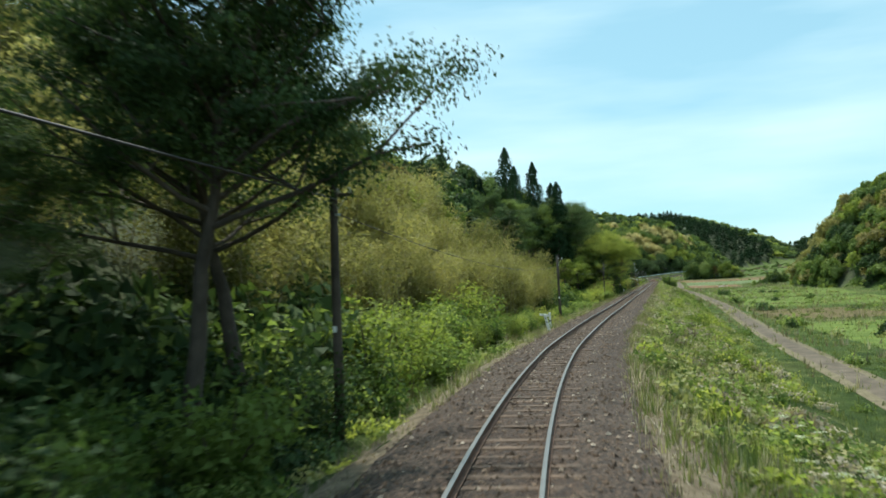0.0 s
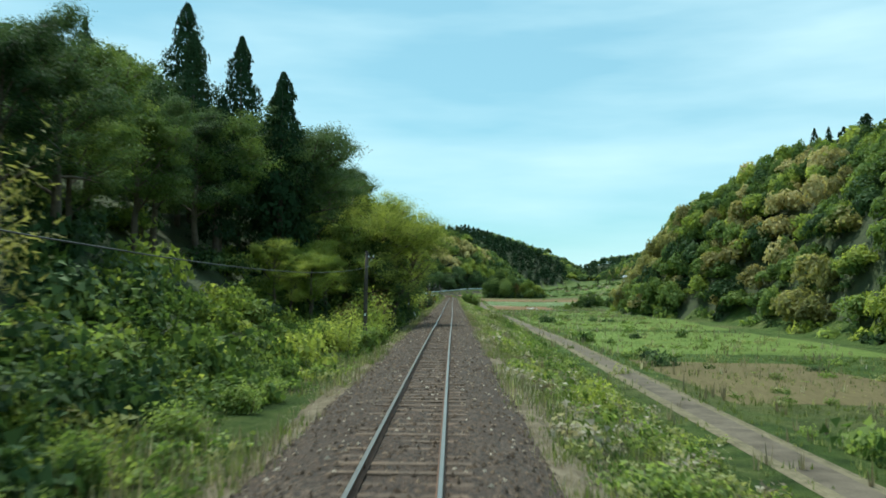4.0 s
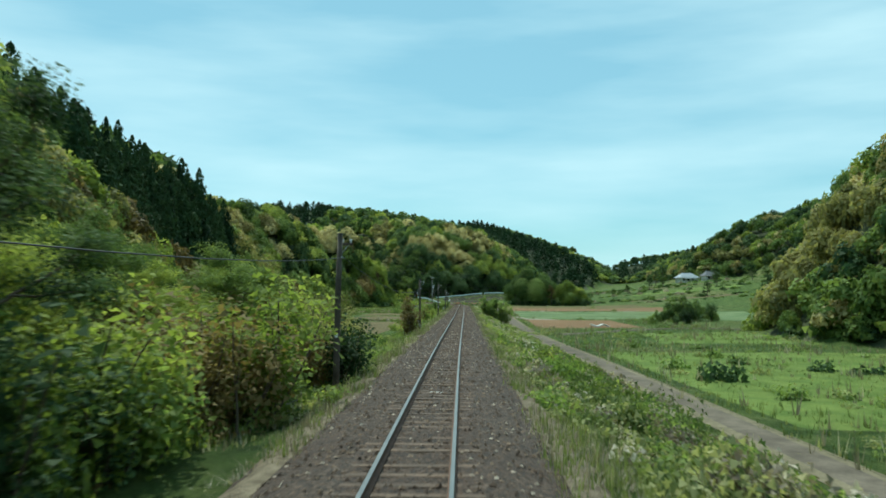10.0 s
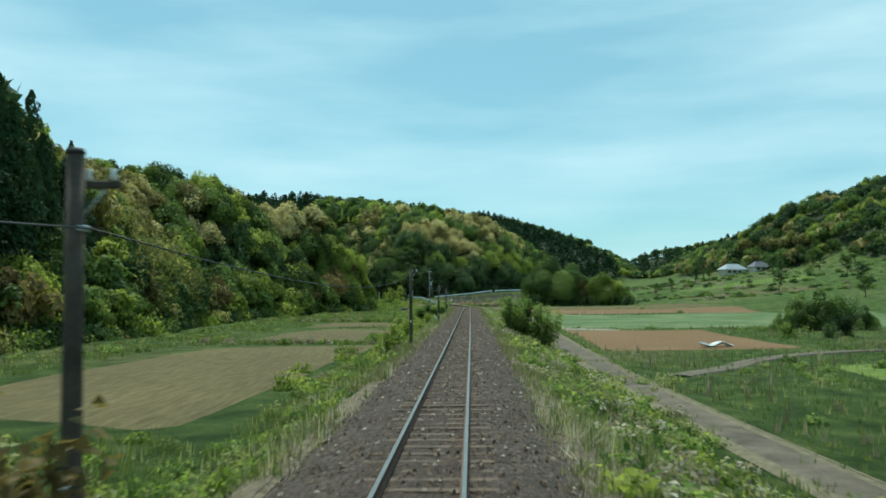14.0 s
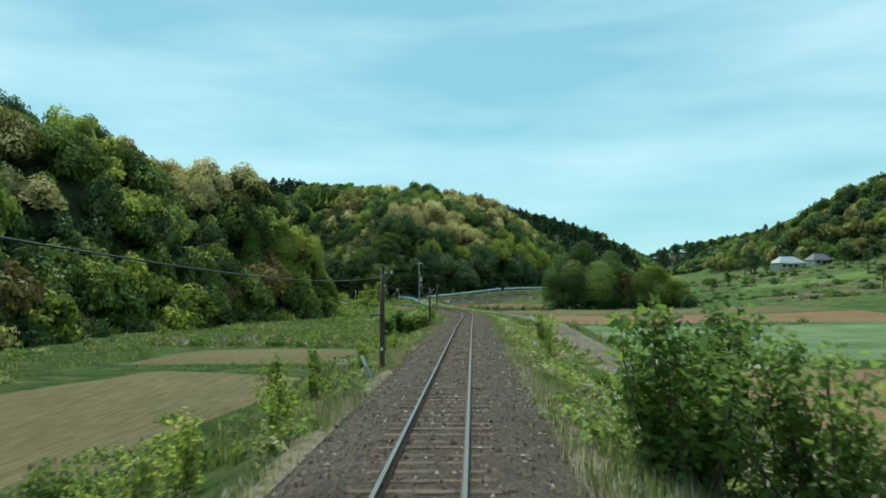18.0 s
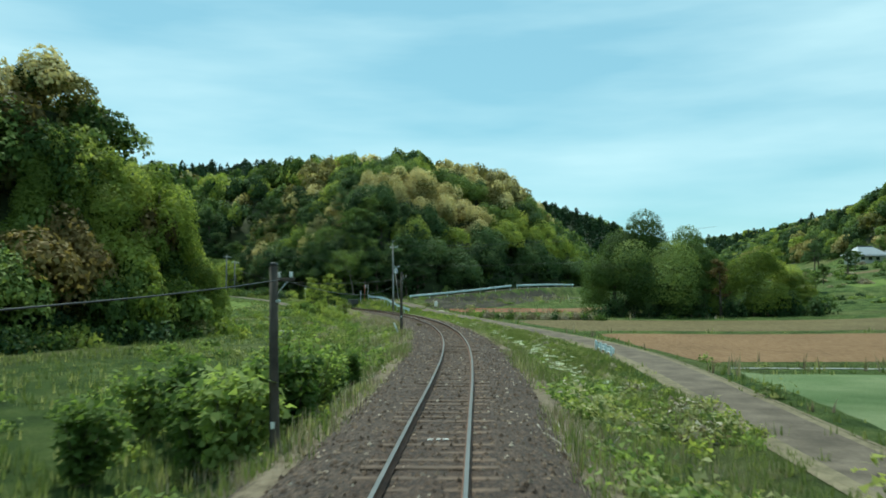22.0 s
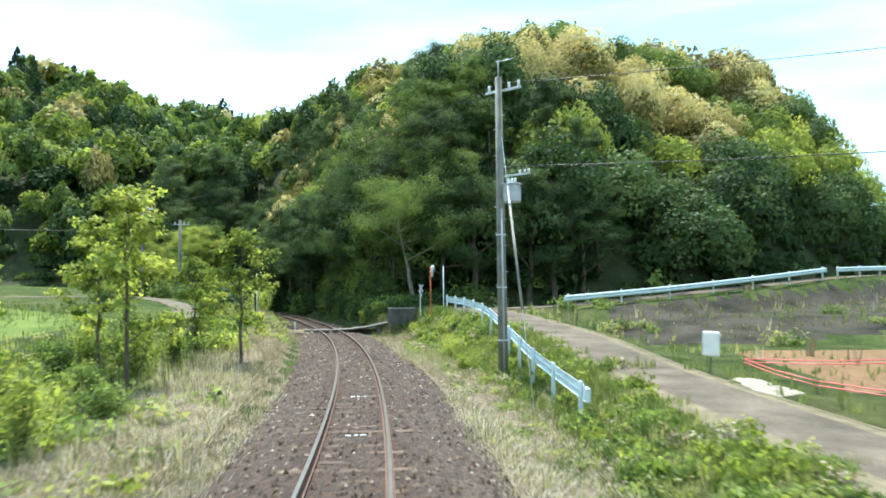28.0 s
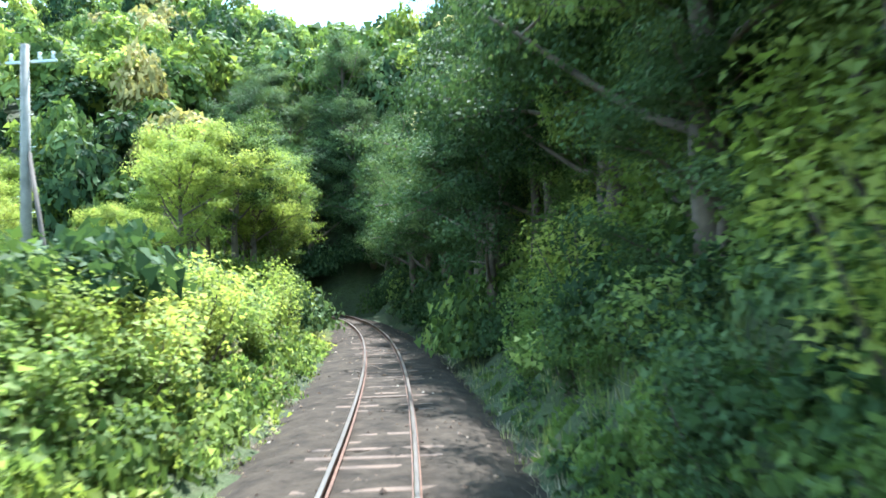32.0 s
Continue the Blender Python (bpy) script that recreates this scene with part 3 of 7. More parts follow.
def build_bed():
    off = [-3.0, -2.45, -2.1, -1.75, -1.4, -1.0, -0.6, -0.3, 0, 0.3, 0.6, 1.0, 1.4, 1.75, 2.1, 2.45, 3.0]
    hgt = [-0.62, -0.47, -0.36, -0.25, -0.19, -0.185, -0.19, -0.19, -0.19, -0.19, -0.19, -0.185, -0.19, -0.25, -0.36, -0.47, -0.62]
    me = ribbon(smooth_line([(*k, 0.0) for k in TRACK_KNOTS], 0.5), list(zip(off, hgt)), BALLAST, "ballast_bed")
    me.materials.append(RUSTY_BALLAST)
    strip = np.tile([0] * 5 + [1] * 6 + [0] * 5, len(me.polygons) // 16).astype(np.int32)
    me.polygons.foreach_set("material_index", strip)
    co = np.empty(len(me.vertices) * 3, np.float32)
    me.vertices.foreach_get("co", co)
    co = co.reshape(-1, 3)
    co[:, 2] += bed_rng.normal(0, 0.012, len(co))
    me.vertices.foreach_set("co", co.ravel())
    # earth washed over the stones in the cutting, coloured darker for the shade there
    me.materials.append(SHADED_EARTH)
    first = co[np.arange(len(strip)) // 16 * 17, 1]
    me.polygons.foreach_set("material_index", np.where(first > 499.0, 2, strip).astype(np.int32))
    return tagged(new("ballast_bed", me), "brown crushed-stone ballast bed of the railway", "track bed", kind="structure")


build_bed()


# ---- the railway ----
GAUGE_HALF = 0.566
S_FIRST, S_LAST = 2.0, float(LINE_S[-1]) - 2.0


def build_track():
    track = thing("railway_track", "single narrow-gauge track with rusty rails on wooden sleepers in ballast", "railway track")
    fine = smooth_line([(*k, 0.0) for k in TRACK_KNOTS], 1.0)
    w = 0.033
    side = [(-0.062, -0.153), (-0.062, -0.143), (-0.012, -0.125), (-0.009, -0.05), (-w, -0.036), (-w, -0.006), (-0.026, 0.0)]
    for name, c in (("left_rail", -GAUGE_HALF), ("right_rail", GAUGE_HALF)):
        prof = [(c + o, h) for o, h in side] + [(c - o, h) for o, h in side[::-1]]
        me = ribbon(fine, prof, RAIL_SIDE, name)
        me.materials.append(RAIL_TOP)
        k = len(prof) - 1
        idx = np.zeros(len(me.polygons), np.int32)
        idx[6::k] = 1
        idx[5::k] = 1
        idx[7::k] = 1
        me.polygons.foreach_set("material_index", idx)
        part("rail", me, track, "worn rail, polished on top and rusty at the sides")
    # sleepers: those on the stretch after the straight begins as single parts, the rest joined
    ss = np.arange(S_FIRST, S_LAST, 0.62)
    rng = np.random.default_rng(11)
    protos = []
    for i in range(4):
        bm = bmesh.new()
        bmesh.ops.create_cube(bm, size=1.0, matrix=Matrix.Diagonal((2.06 + 0.05 * rng.random(), 0.205, 0.14, 1)))
        bmesh.ops.bevel(bm, geom=[e for e in bm.edges if abs(e.verts[0].co.z - e.verts[1].co.z) < 0.01 and e.verts[0].co.z > 0], offset=0.014, segments=1, affect="EDGES")
        for v in bm.verts:
            v.co += Vector((rng.normal(0, 0.006), rng.normal(0, 0.006), rng.normal(0, 0.004)))
        protos.append(bm_mesh("sleeper", bm, SLEEPER))
    vs, fs, base = [], [], 0
    for n, s in enumerate(ss):
        x, y, a = along(s, rng.normal(0, 0.02))
        m = pose(x, y, -0.252 - 0.014 * sstep(436, 446, y) + rng.normal(0, 0.009), 0, 0, math.degrees(a) + rng.normal(0, 0.6))
        me = protos[n % 4]
        if 395 < s < 540:
            part("sleeper", me, track, at=m)
        else:
            co = np.array([m @ v.co for v in me.vertices])
            vs.append(co)
            fs += [[base + i for i in p.vertices] for p in me.polygons]
            base += len(co)
    me = bpy.data.meshes.new("sleepers")
    me.from_pydata([tuple(v) for v in np.vstack(vs)], [], fs)
    me.materials.append(SLEEPER)
    part("sleeper_run", me, track, "weathered wooden sleepers sunk in the ballast", kind="stuff")
    # rail spikes' tie plates and fishplates at the joints
    plate = box("fishplate", (0.022, 0.56, 0.07), RAIL_SIDE, bevel=0.004)
    for s in np.arange(12, S_LAST, 25.0):
        for c in (-GAUGE_HALF, GAUGE_HALF):
            for o in (-0.026, 0.026):
                x, y, a = along(s, c + o)
                part("fishplate", plate, track, at=pose(x, y, -0.085, 0, 0, math.degrees(a)))
    return track


def build_verge(side):
    """Bare, litter-strewn strip between the ballast and the grass."""
    ss = np.arange(4.0, s_at_y(498.0), 0.8)
    x0, y0 = np.interp(ss, LINE_S, LINE[:, 0]), np.interp(ss, LINE_S, LINE[:, 1])
    nx, ny = np.interp(ss, LINE_S, LINE_N[:, 0]), np.interp(ss, LINE_S, LINE_N[:, 1])
    wide = 3.35 + 0.45 * wob(x0, y0, 2.3) + 0.25 * wob(y0, x0, 0.9) + (1.7 if side < 0 else 1.2) * sstep(425, 450, y0)
    rows = []
    for f in (0.0, 0.34, 0.67, 1.0):
        u = side * (2.3 + (wide - 2.3) * f)
        x, y = x0 + nx * u, y0 + ny * u
        rows.append(np.column_stack([x, y, land(x, y) + (0.035 + ((0.05, 0.11, 0.05)[round(f * 3)] if side < 0 else 0.03) * sstep(425, 450, y0) if f < 0.9 else -0.05)]))
    v = np.stack(rows, 1)
    i = (np.arange(len(ss) - 1)[:, None] * 4 + np.arange(3)[None]).ravel()
    f = np.stack([i, i + 1, i + 5, i + 4], 1)
    if side < 0:
        f = f[:, ::-1]
    tagged(new("track_verge", mesh_np("track_verge", v.reshape(-1, 3), f, DEAD_GRASS, smooth=True)), "brown strip of dead grass and grit beside the ballast", "verge", kind="structure")


TRACK = build_track()
for verge_side in (-1, 1):
    build_verge(verge_side)


def build_stones():
    """Loose ballast stones lying proud of the bed."""
    rng = np.random.default_rng(21)
    n = 60000
    s = rng.uniform(2, S_LAST - 1, n)
    u = rng.uniform(-2.6, 2.6, n)
    keep = (np.abs(np.abs(u) - GAUGE_HALF) > 0.09) & ((s < s_at_y(499.0)) | (rng.random(n) < 0.12))
    s, u = s[keep], u[keep]
    n = len(s)
    x = np.interp(s, LINE_S, LINE[:, 0]) + np.interp(s, LINE_S, LINE_N[:, 0]) * u
    y = np.interp(s, LINE_S, LINE[:, 1]) + np.interp(s, LINE_S, LINE_N[:, 1]) * u
    z = np.interp(np.abs(u), [0, 1.4, 1.75, 2.1, 2.45, 3.0], [-0.19, -0.19, -0.25, -0.36, -0.47, -0.62])
    r = rng.uniform(0.025, 0.058, n)
    octa = np.array([(1, 0, 0), (0, 1, 0), (-1, 0, 0), (0, -1, 0), (0, 0, 0.8), (0, 0, -0.8)], float)
    f = np.array([(0, 1, 4), (1, 2, 4), (2, 3, 4), (3, 0, 4)])
    v = octa[None] * r[:, None, None] * rng.uniform(0.55, 1.35, (n, 6, 1))
    a = rng.uniform(0, 6.28, n)
    c, sn = np.cos(a)[:, None], np.sin(a)[:, None]
    v = np.stack([v[..., 0] * c - v[..., 1] * sn, v[..., 0] * sn + v[..., 1] * c, v[..., 2]], 2)
    v += np.stack([x, y, z + 0.012], 1)[:, None]
    faces = (np.arange(n)[:, None, None] * 6 + f[None]).reshape(-1, 3)
    ob = new("ballast_stones", mesh_np("ballast_stones", v.reshape(-1, 3), faces, STONE_VARIED))
    tagged(ob, "loose brown and grey crushed stones on the track bed", "ballast", kind="stuff")


def stone_varied():
    m, n, l, p = nodes_of("loose_stone")
    geo = n.new("ShaderNodeNewGeometry")
    g = noise_at(n, l, 30, 3)
    col = ramp(n, l, geo.outputs["Random Per Island"], [(0.0, (0.038, 0.022, 0.013)), (0.45, (0.1, 0.062, 0.038)), (0.85, (0.2, 0.14, 0.095)), (1.0, (0.44, 0.37, 0.29))]).outputs["Color"]
    l.new(mix(n, l, 0.3, col, g.outputs["Fac"], "OVERLAY"), p.inputs["Base Color"])
    p.inputs["Roughness"].default_value = 0.92
    return m


STONE_VARIED = stone_varied()
build_stones()

# ---- the lane beside the railway ----
def build_lane(points, half, label):
    me = ribbon(points, [(-half, -0.02), (-half + 0.05, 0.0), (-half + 0.4, 0.015), (0, 0.03), (half - 0.4, 0.015), (half - 0.05, 0.0), (half, -0.02)], [ASPHALT, LANE_EDGE], "lane")
    me.polygons.foreach_set("material_index", np.tile([1, 1, 0, 0, 1, 1], len(points) - 1).astype(np.int32))
    tagged(new("lane", me), label, "lane", kind="structure")
    for side in (-1, 1):
        prof = [(side * half, -0.005), (side * (half + 0.22), -0.04)]
        tagged(new("lane_verge", ribbon(points, prof if side > 0 else prof[::-1], LANE_EDGE, "lane_verge")), "earthy edge of the farm lane", "verge", kind="structure")


lane_cut = int(np.argmin(np.abs(ROAD[:, 1] - 300)))
build_lane(ROAD[:lane_cut + 1], 1.15, "narrow brownish-grey farm lane below the railway bank")
build_lane(ROAD[lane_cut:], 1.4, "narrow brownish-grey farm lane climbing to the railway")


for lane_line, lane_label in ((HILL_LANE, "narrow lane climbing along the foot of the hill"), (WEST_LANE, "narrow pale lane curving through the western meadow")):
    tagged(new("lane", ribbon(lane_line, [(-0.8, -0.03), (-0.75, 0.0), (0, 0.04), (0.75, 0.0), (0.8, -0.03)] if lane_line is WEST_LANE else [(-1.3, -0.02), (-1.25, 0.0), (0, 0.03), (1.25, 0.0), (1.3, -0.02)], ASPHALT if lane_line is HILL_LANE else DIRT_LANE, "lane")), lane_label, "lane", kind="structure")


FIELD_PATH = smooth_line([(14.0, 292.0), (19.0, 297.5), (23.5, 304.5), (30.0, 309.5), (40.0, 312.0), (56.0, 314.0)], 1.0)
path_line = np.column_stack([FIELD_PATH, land(FIELD_PATH[:, 0], FIELD_PATH[:, 1]) + 0.1])
tagged(new("field_path", ribbon(path_line, [(-0.9, -0.12), (-0.8, 0.0), (0, 0.04), (0.8, 0.0), (0.9, -0.12)], DIRT_LANE, "field_path")), "pale earth path curving between the paddies", "path", kind="structure")


def patch(name, corners, mat, label, lift=0.06, cell=2.0):
    """A field lying on the ground: four plan corners in order."""
    a, b, c, d = [np.array(q, float) for q in corners]
    nu = max(2, int(np.linalg.norm(b - a) / cell))
    nv = max(2, int(np.linalg.norm(d - a) / cell))
    i, j = np.meshgrid(np.arange(nu + 1) / nu, np.arange(nv + 1) / nv)
    i, j = i.ravel()[:, None], j.ravel()[:, None]
    p = a * (1 - i) * (1 - j) + b * i * (1 - j) + c * i * j + d * (1 - i) * j
    edge = np.minimum(np.minimum(i, 1 - i), np.minimum(j, 1 - j)).ravel() < 1e-6
    p = p + np.stack([wob(p[:, 0], p[:, 1], 5), wob(p[:, 1], p[:, 0], 5)], 1) * 0.4
    z = land(p[:, 0], p[:, 1]) + np.where(edge, -0.05, lift)
    k = (np.arange(nv)[:, None] * (nu + 1) + np.arange(nu)[None]).ravel()
    f = np.stack([k, k + 1, k + nu + 2, k + nu + 1], 1)
    return tagged(new(name, mesh_np(name, np.column_stack([p, z]), f, mat, smooth=True)), label, "field", kind="structure")


# fields to the west of the line
patch("stubble_field", [(-26, 268), (-9.5, 262), (-7.6, 310), (-23, 306)], STRAW, "pale brown stubble field with traces of rows")
patch("stubble_field", [(-24, 316), (-8.5, 313), (-8.5, 340), (-20, 345)], STRAW, "pale brown stubble field beside the line")
patch("stubble_field", [(-24, 347), (-7.0, 344), (-8.2, 360), (-22, 358)], STRAW, "pale brown stubble field below the spur")
# fields to the east of the line
patch("ploughed_field", [(13.0, 316), (33, 314), (33, 352), (12.5, 350)], SOIL, "reddish-brown ploughed field beside the lane", 0.08)
patch("crop_field", [(12.5, 357), (70, 352), (78, 398), (13, 398)], CROP, "pale green field of young crops", 0.14)
patch("ploughed_field", [(12.5, 404), (60, 402), (62, 427), (9.8, 428)], SOIL, "brown ploughed strip below a grove", 0.08)
patch("stubble_field", [(9.2, 430.5), (60, 430), (58, 449), (3.2, 452)], STRAW, "dry stubble strip below a grove", 0.08)
patch("paddy_field", [(17, 120), (36, 120), (34, 150), (17, 152)], STRAW, "drained yellowish paddy beside the lane", 0.07)
patch("meadow", [(17, 160), (52, 158), (50, 205), (17, 205)], MEADOW, "bright green meadow on the valley floor", 0.1)
patch("meadow", [(16, 212), (50, 210), (52, 262), (14, 262)], MEADOW, "bright green meadow on the valley floor", 0.1)
patch("paddy_field", [(24, 275), (46, 273), (47, 304), (27.5, 302)], MEADOW, "bright green paddy beside a curved path", 0.1)
patch("meadow", [(20, 60), (48, 60), (50, 112), (18, 112)], MEADOW, "bright green meadow on the valley floor", 0.1)
patch("ploughed_field", [(-2.6, 474), (25, 470), (26, 495), (-4.6, 490)], SOIL, "reddish tilled plot marked off with red tape", 0.07)
patch("stubble_field", [(60, 470), (104, 479), (109, 492), (62, 483)], STRAW, "dry stubble terrace on the valley slope", 0.08)
patch("meadow", [(68, 500), (118, 512), (121, 530), (70, 516)], MEADOW, "green terrace on the valley slope", 0.1)
patch("stubble_field", [(80, 540), (116, 550), (117, 560), (82, 551)], STRAW, "dry stubble terrace below a farmhouse", 0.08)
patch("meadow", [(-70, 452), (-34, 452), (-36, 492), (-66, 500)], MEADOW, "bright green meadow west of the line", 0.1)


# ---- leaves, trees and woods ----
def cards(rng, centre, size, out, spread=0.6, narrow=0.9, clump=None):
    """Pointed three-cornered leaf sprays at the centres, facing roughly along out: places, normals and the tone of each clump."""
    n = len(centre)
    out = np.broadcast_to(out, (n, 3)) / (np.linalg.norm(np.broadcast_to(out, (n, 3)), axis=1)[:, None] + 1e-9)
    nrm = out + rng.normal(0, spread, (n, 3))
    nrm /= np.linalg.norm(nrm, axis=1)[:, None] + 1e-9
    a = np.cross(nrm, rng.normal(0, 1, (n, 3)))
    a /= np.linalg.norm(a, axis=1)[:, None] + 1e-9
    b = np.cross(nrm, a)
    sz = (np.asarray(size) * rng.uniform(0.6, 1.35, n))[:, None]
    v = np.stack([centre + a * sz * 0.62, centre - a * sz * 0.38 + b * sz * 0.5 * narrow, centre - a * sz * 0.38 - b * sz * 0.5 * narrow], 1)
    shade = np.zeros(n) if clump is None else (np.asarray(clump) * 0.618034) % 1.0 * 0.4
    return np.hstack([v.reshape(-1, 3), np.repeat(out + 0.55 * nrm, 3, axis=0), np.repeat(shade, 3)[:, None]])


def sphere_points(rng, n):
    p = rng.normal(0, 1, (n, 3))
    return p / (np.linalg.norm(p, axis=1)[:, None] + 1e-9)


def crown_round(seed, n, leaf, wide=1.0, high=1.15, lumps=11, low=0.12):
    """A lumpy broad crown of unit radius standing on its base at z = 0.15."""
    rng = np.random.default_rng(seed)
    c = sphere_points(rng, lumps) * rng.uniform(0.5, 0.76, (lumps, 1))
    c[:, 2] = np.abs(c[:, 2]) * (0.78 + low) - low
    c[0] = (0, 0, 0.5)
    r = rng.uniform(0.26, 0.46, lumps)
    who = rng.choice(lumps, n, p=r ** 2 / (r ** 2).sum())
    d = sphere_points(rng, n)
    d[:, 2] = np.where(d[:, 2] < -0.35, -d[:, 2] * 0.6, d[:, 2])
    pt = c[who] + d * (r[who] * rng.uniform(0.84, 1.05, n))[:, None]
    pt = pt * (wide, wide, high)
    pt[:, 2] += 0.55 * high
    keep = pt[:, 2] > 0.06
    return cards(rng, pt[keep], leaf, d[keep] + 0.25 * c[who][keep] + (0, 0, 0.1), 0.36, clump=who[keep] + seed)


def crown_cedar(seed, n, leaf):
    """A dense dark cone with a rounded, ragged outline."""
    rng = np.random.default_rng(seed)
    t = rng.uniform(0, 1, n) ** 0.9
    ang = rng.uniform(0, 6.283, n)
    lob = 1 + 0.22 * np.sin(ang * 3 + 9 * t + seed) + 0.15 * np.sin(t * 30)
    bough = np.random.default_rng(seed + 7).uniform(0.5, 1.2, 200)[(np.floor(t * 15) * 8 + np.floor(ang * 1.27)).astype(int) % 200]
    rad = (1 - t ** 1.6) ** 0.8 * 0.66 * lob * bough * rng.uniform(0.62, 1.05, n) + 0.03
    pt = np.stack([np.cos(ang) * rad, np.sin(ang) * rad, 0.15 + t * 1.95], 1)
    out = np.stack([np.cos(ang), np.sin(ang), np.full(n, 0.6)], 1)
    return cards(rng, pt, leaf * (1.15 - 0.45 * t), out, 0.5, 0.8)


def crown_bamboo(seed, n, leaf):
    """Leaning plumes: many culms that arch over, each feathered with narrow leaves."""
    rng = np.random.default_rng(seed)
    k = 16
    foot = rng.normal(0, 0.33, (k, 2))
    lean = rng.normal(0, 0.42, (k, 2))
    tall = rng.uniform(1.2, 2.0, k)
    who = rng.integers(0, k, n)
    t = rng.uniform(0.15, 1, n) ** 0.75
    bend = t ** 2.2
    spread = 0.05 + 0.16 * np.sin(np.clip(t, 0, 1) * 2.6)
    pt = np.stack([foot[who, 0] + lean[who, 0] * bend, foot[who, 1] + lean[who, 1] * bend, tall[who] * (t - 0.18 * bend)], 1)
    pt += rng.normal(0, 1, (n, 3)) * spread[:, None]
    pt[:, 2] = np.maximum(pt[:, 2], 0.02)
    return cards(rng, pt, leaf, np.array([[0, 0, 0.5]]), 1.0, 0.3)


def crown_bush(seed, n, leaf, high=0.8):
    rng = np.random.default_rng(seed)
    d = sphere_points(rng, n)
    d[:, 2] = np.abs(d[:, 2])
    k = 7
    c = rng.uniform(-0.55, 0.55, (k, 3)) * (1, 1, 0.25)
    who = rng.integers(0, k, n)
    pt = (c[who] + d * rng.uniform(0.3, 0.62, (n, 1))) * (1, 1, high)
    pt[:, 2] = np.abs(pt[:, 2]) + 0.03
    return cards(rng, pt, leaf, d + c[who] * 0.6 + (0, 0, 0.3), 0.6, clump=who + seed)


def grow(archetypes, spots, name, label, category):
    """One mesh of many plants. spots: (archetype, kind, x, y, z, width, height, turn, tone)."""
    vs, ks, ts = [], [], []
    spots = np.array(spots, float)
    for a in np.unique(spots[:, 0]).astype(int):
        q = spots[spots[:, 0] == a]
        v = archetypes[a]
        c, s = np.cos(q[:, 7])[:, None], np.sin(q[:, 7])[:, None]
        w = np.stack([(v[:, 0] * c - v[:, 1] * s) * q[:, 5:6], (v[:, 0] * s + v[:, 1] * c) * q[:, 5:6], v[None, :, 2] * q[:, 6:7]], 2)
        w += q[:, None, 2:5]
        nz = np.broadcast_to(v[None, :, 5], w.shape[:2])
        w = np.concatenate([w, np.stack([v[:, 3] * c - v[:, 4] * s, v[:, 3] * s + v[:, 4] * c, nz], 2)], 2)
        w = np.concatenate([w, np.broadcast_to(v[None, :, 6:7], (*w.shape[:2], 1))], 2)
        vs.append(w.reshape(-1, 7))
        nf = len(v) // 3
        ks.append(np.repeat(q[:, 1].astype(np.int32), nf))
        ts.append((q[:, 8:9] * 0.6 + v[None, ::3, 6]).ravel())
    v = np.vstack(vs)
    f = np.arange(len(v)).reshape(-1, 3)
    ob = new(name, mesh_np(name, v, f, [LEAF[k] for k in KINDS], np.concatenate(ks), np.concatenate(ts)))
    return tagged(ob, label, category, kind="stuff")


K = {k: i for i, k in enumerate(KINDS)}
# far, middle and near versions of each form: round, cedar, bamboo
FAR = [crown_round(i, 160, 0.36, 1.0, 1.1) for i in range(4)] + [crown_cedar(20 + i, 130, 0.31) for i in range(2)] + [crown_bamboo(30 + i, 180, 0.38) for i in range(3)]
MID = [crown_round(40 + i, 820, 0.158, 1.0, 1.15, 12) for i in range(5)] + [crown_cedar(60 + i, 420, 0.19) for i in range(2)] + [crown_bamboo(70 + i, 640, 0.2) for i in range(3)]
FINE = [crown_round(80 + i, 2300, 0.09, 1.0, 1.1, 14) for i in range(4)] + [crown_cedar(90 + i, 900, 0.13) for i in range(2)] + [crown_bamboo(95 + i, 1500, 0.13) for i in range(3)]

FINER = [crown_round(84 + i, 5000, 0.06, 1.0, 1.1, 14) for i in range(4)] + FINE[4:]


def scatter(rng, poly, spacing, test=None):
    p = np.array(poly, float)
    lo, hi = p.min(0), p.max(0)
    nx, ny = int((hi[0] - lo[0]) / spacing) + 1, int((hi[1] - lo[1]) / spacing) + 1
    gx, gy = np.meshgrid(np.arange(nx) * spacing + lo[0], np.arange(ny) * spacing + lo[1])
    x = gx.ravel() + rng.uniform(-0.45, 0.45, gx.size) * spacing
    y = gy.ravel() + rng.uniform(-0.45, 0.45, gx.size) * spacing
    ok = inside(x, y, poly) > 0
    x, y = x[ok], y[ok]
    return x, y


def woods(name, label, seed, poly, spacing, forms, choose, size, tall):
    rng = np.random.default_rng(seed)
    x, y = scatter(rng, poly, spacing)
    u, s = offset_of(x, y)
    hill = np.max([inside(x, y, h[0]) for h in HILLS], axis=0)
    stand = inside(x, y, CEDAR_STAND) > 0
    ok = (hill > 0.5) & (stand == (choose is choose_stand)) & (np.abs(u) > np.where((y > 490) & (y < 521), 12.0, 6.0))
    x, y, u, hill = x[ok], y[ok], u[ok], hill[ok]
    z = land(x, y)
    spots = []
    for i in range(len(x)):
        kind, form = choose(rng, x[i], y[i], hill[i])
        f = {"round": rng.integers(0, forms[0]), "cedar": forms[0] + rng.integers(0, 2), "bamboo": forms[0] + 2 + rng.integers(0, 3)}[form]
        w = size * rng.uniform(0.75, 1.3)
        h = tall * rng.uniform(0.75, 1.3)
        if form == "cedar":
            w, h = w * 0.9, h * 0.92
        spots.append((f, K[kind], x[i], y[i], z[i] - 0.4, w, h, rng.uniform(0, 6.28), rng.random()))
    return spots


def patchy(x, y, scale, shift=0.0):
    return float(wob(np.array([x + shift * 31]), np.array([y - shift * 17]), scale)[0])


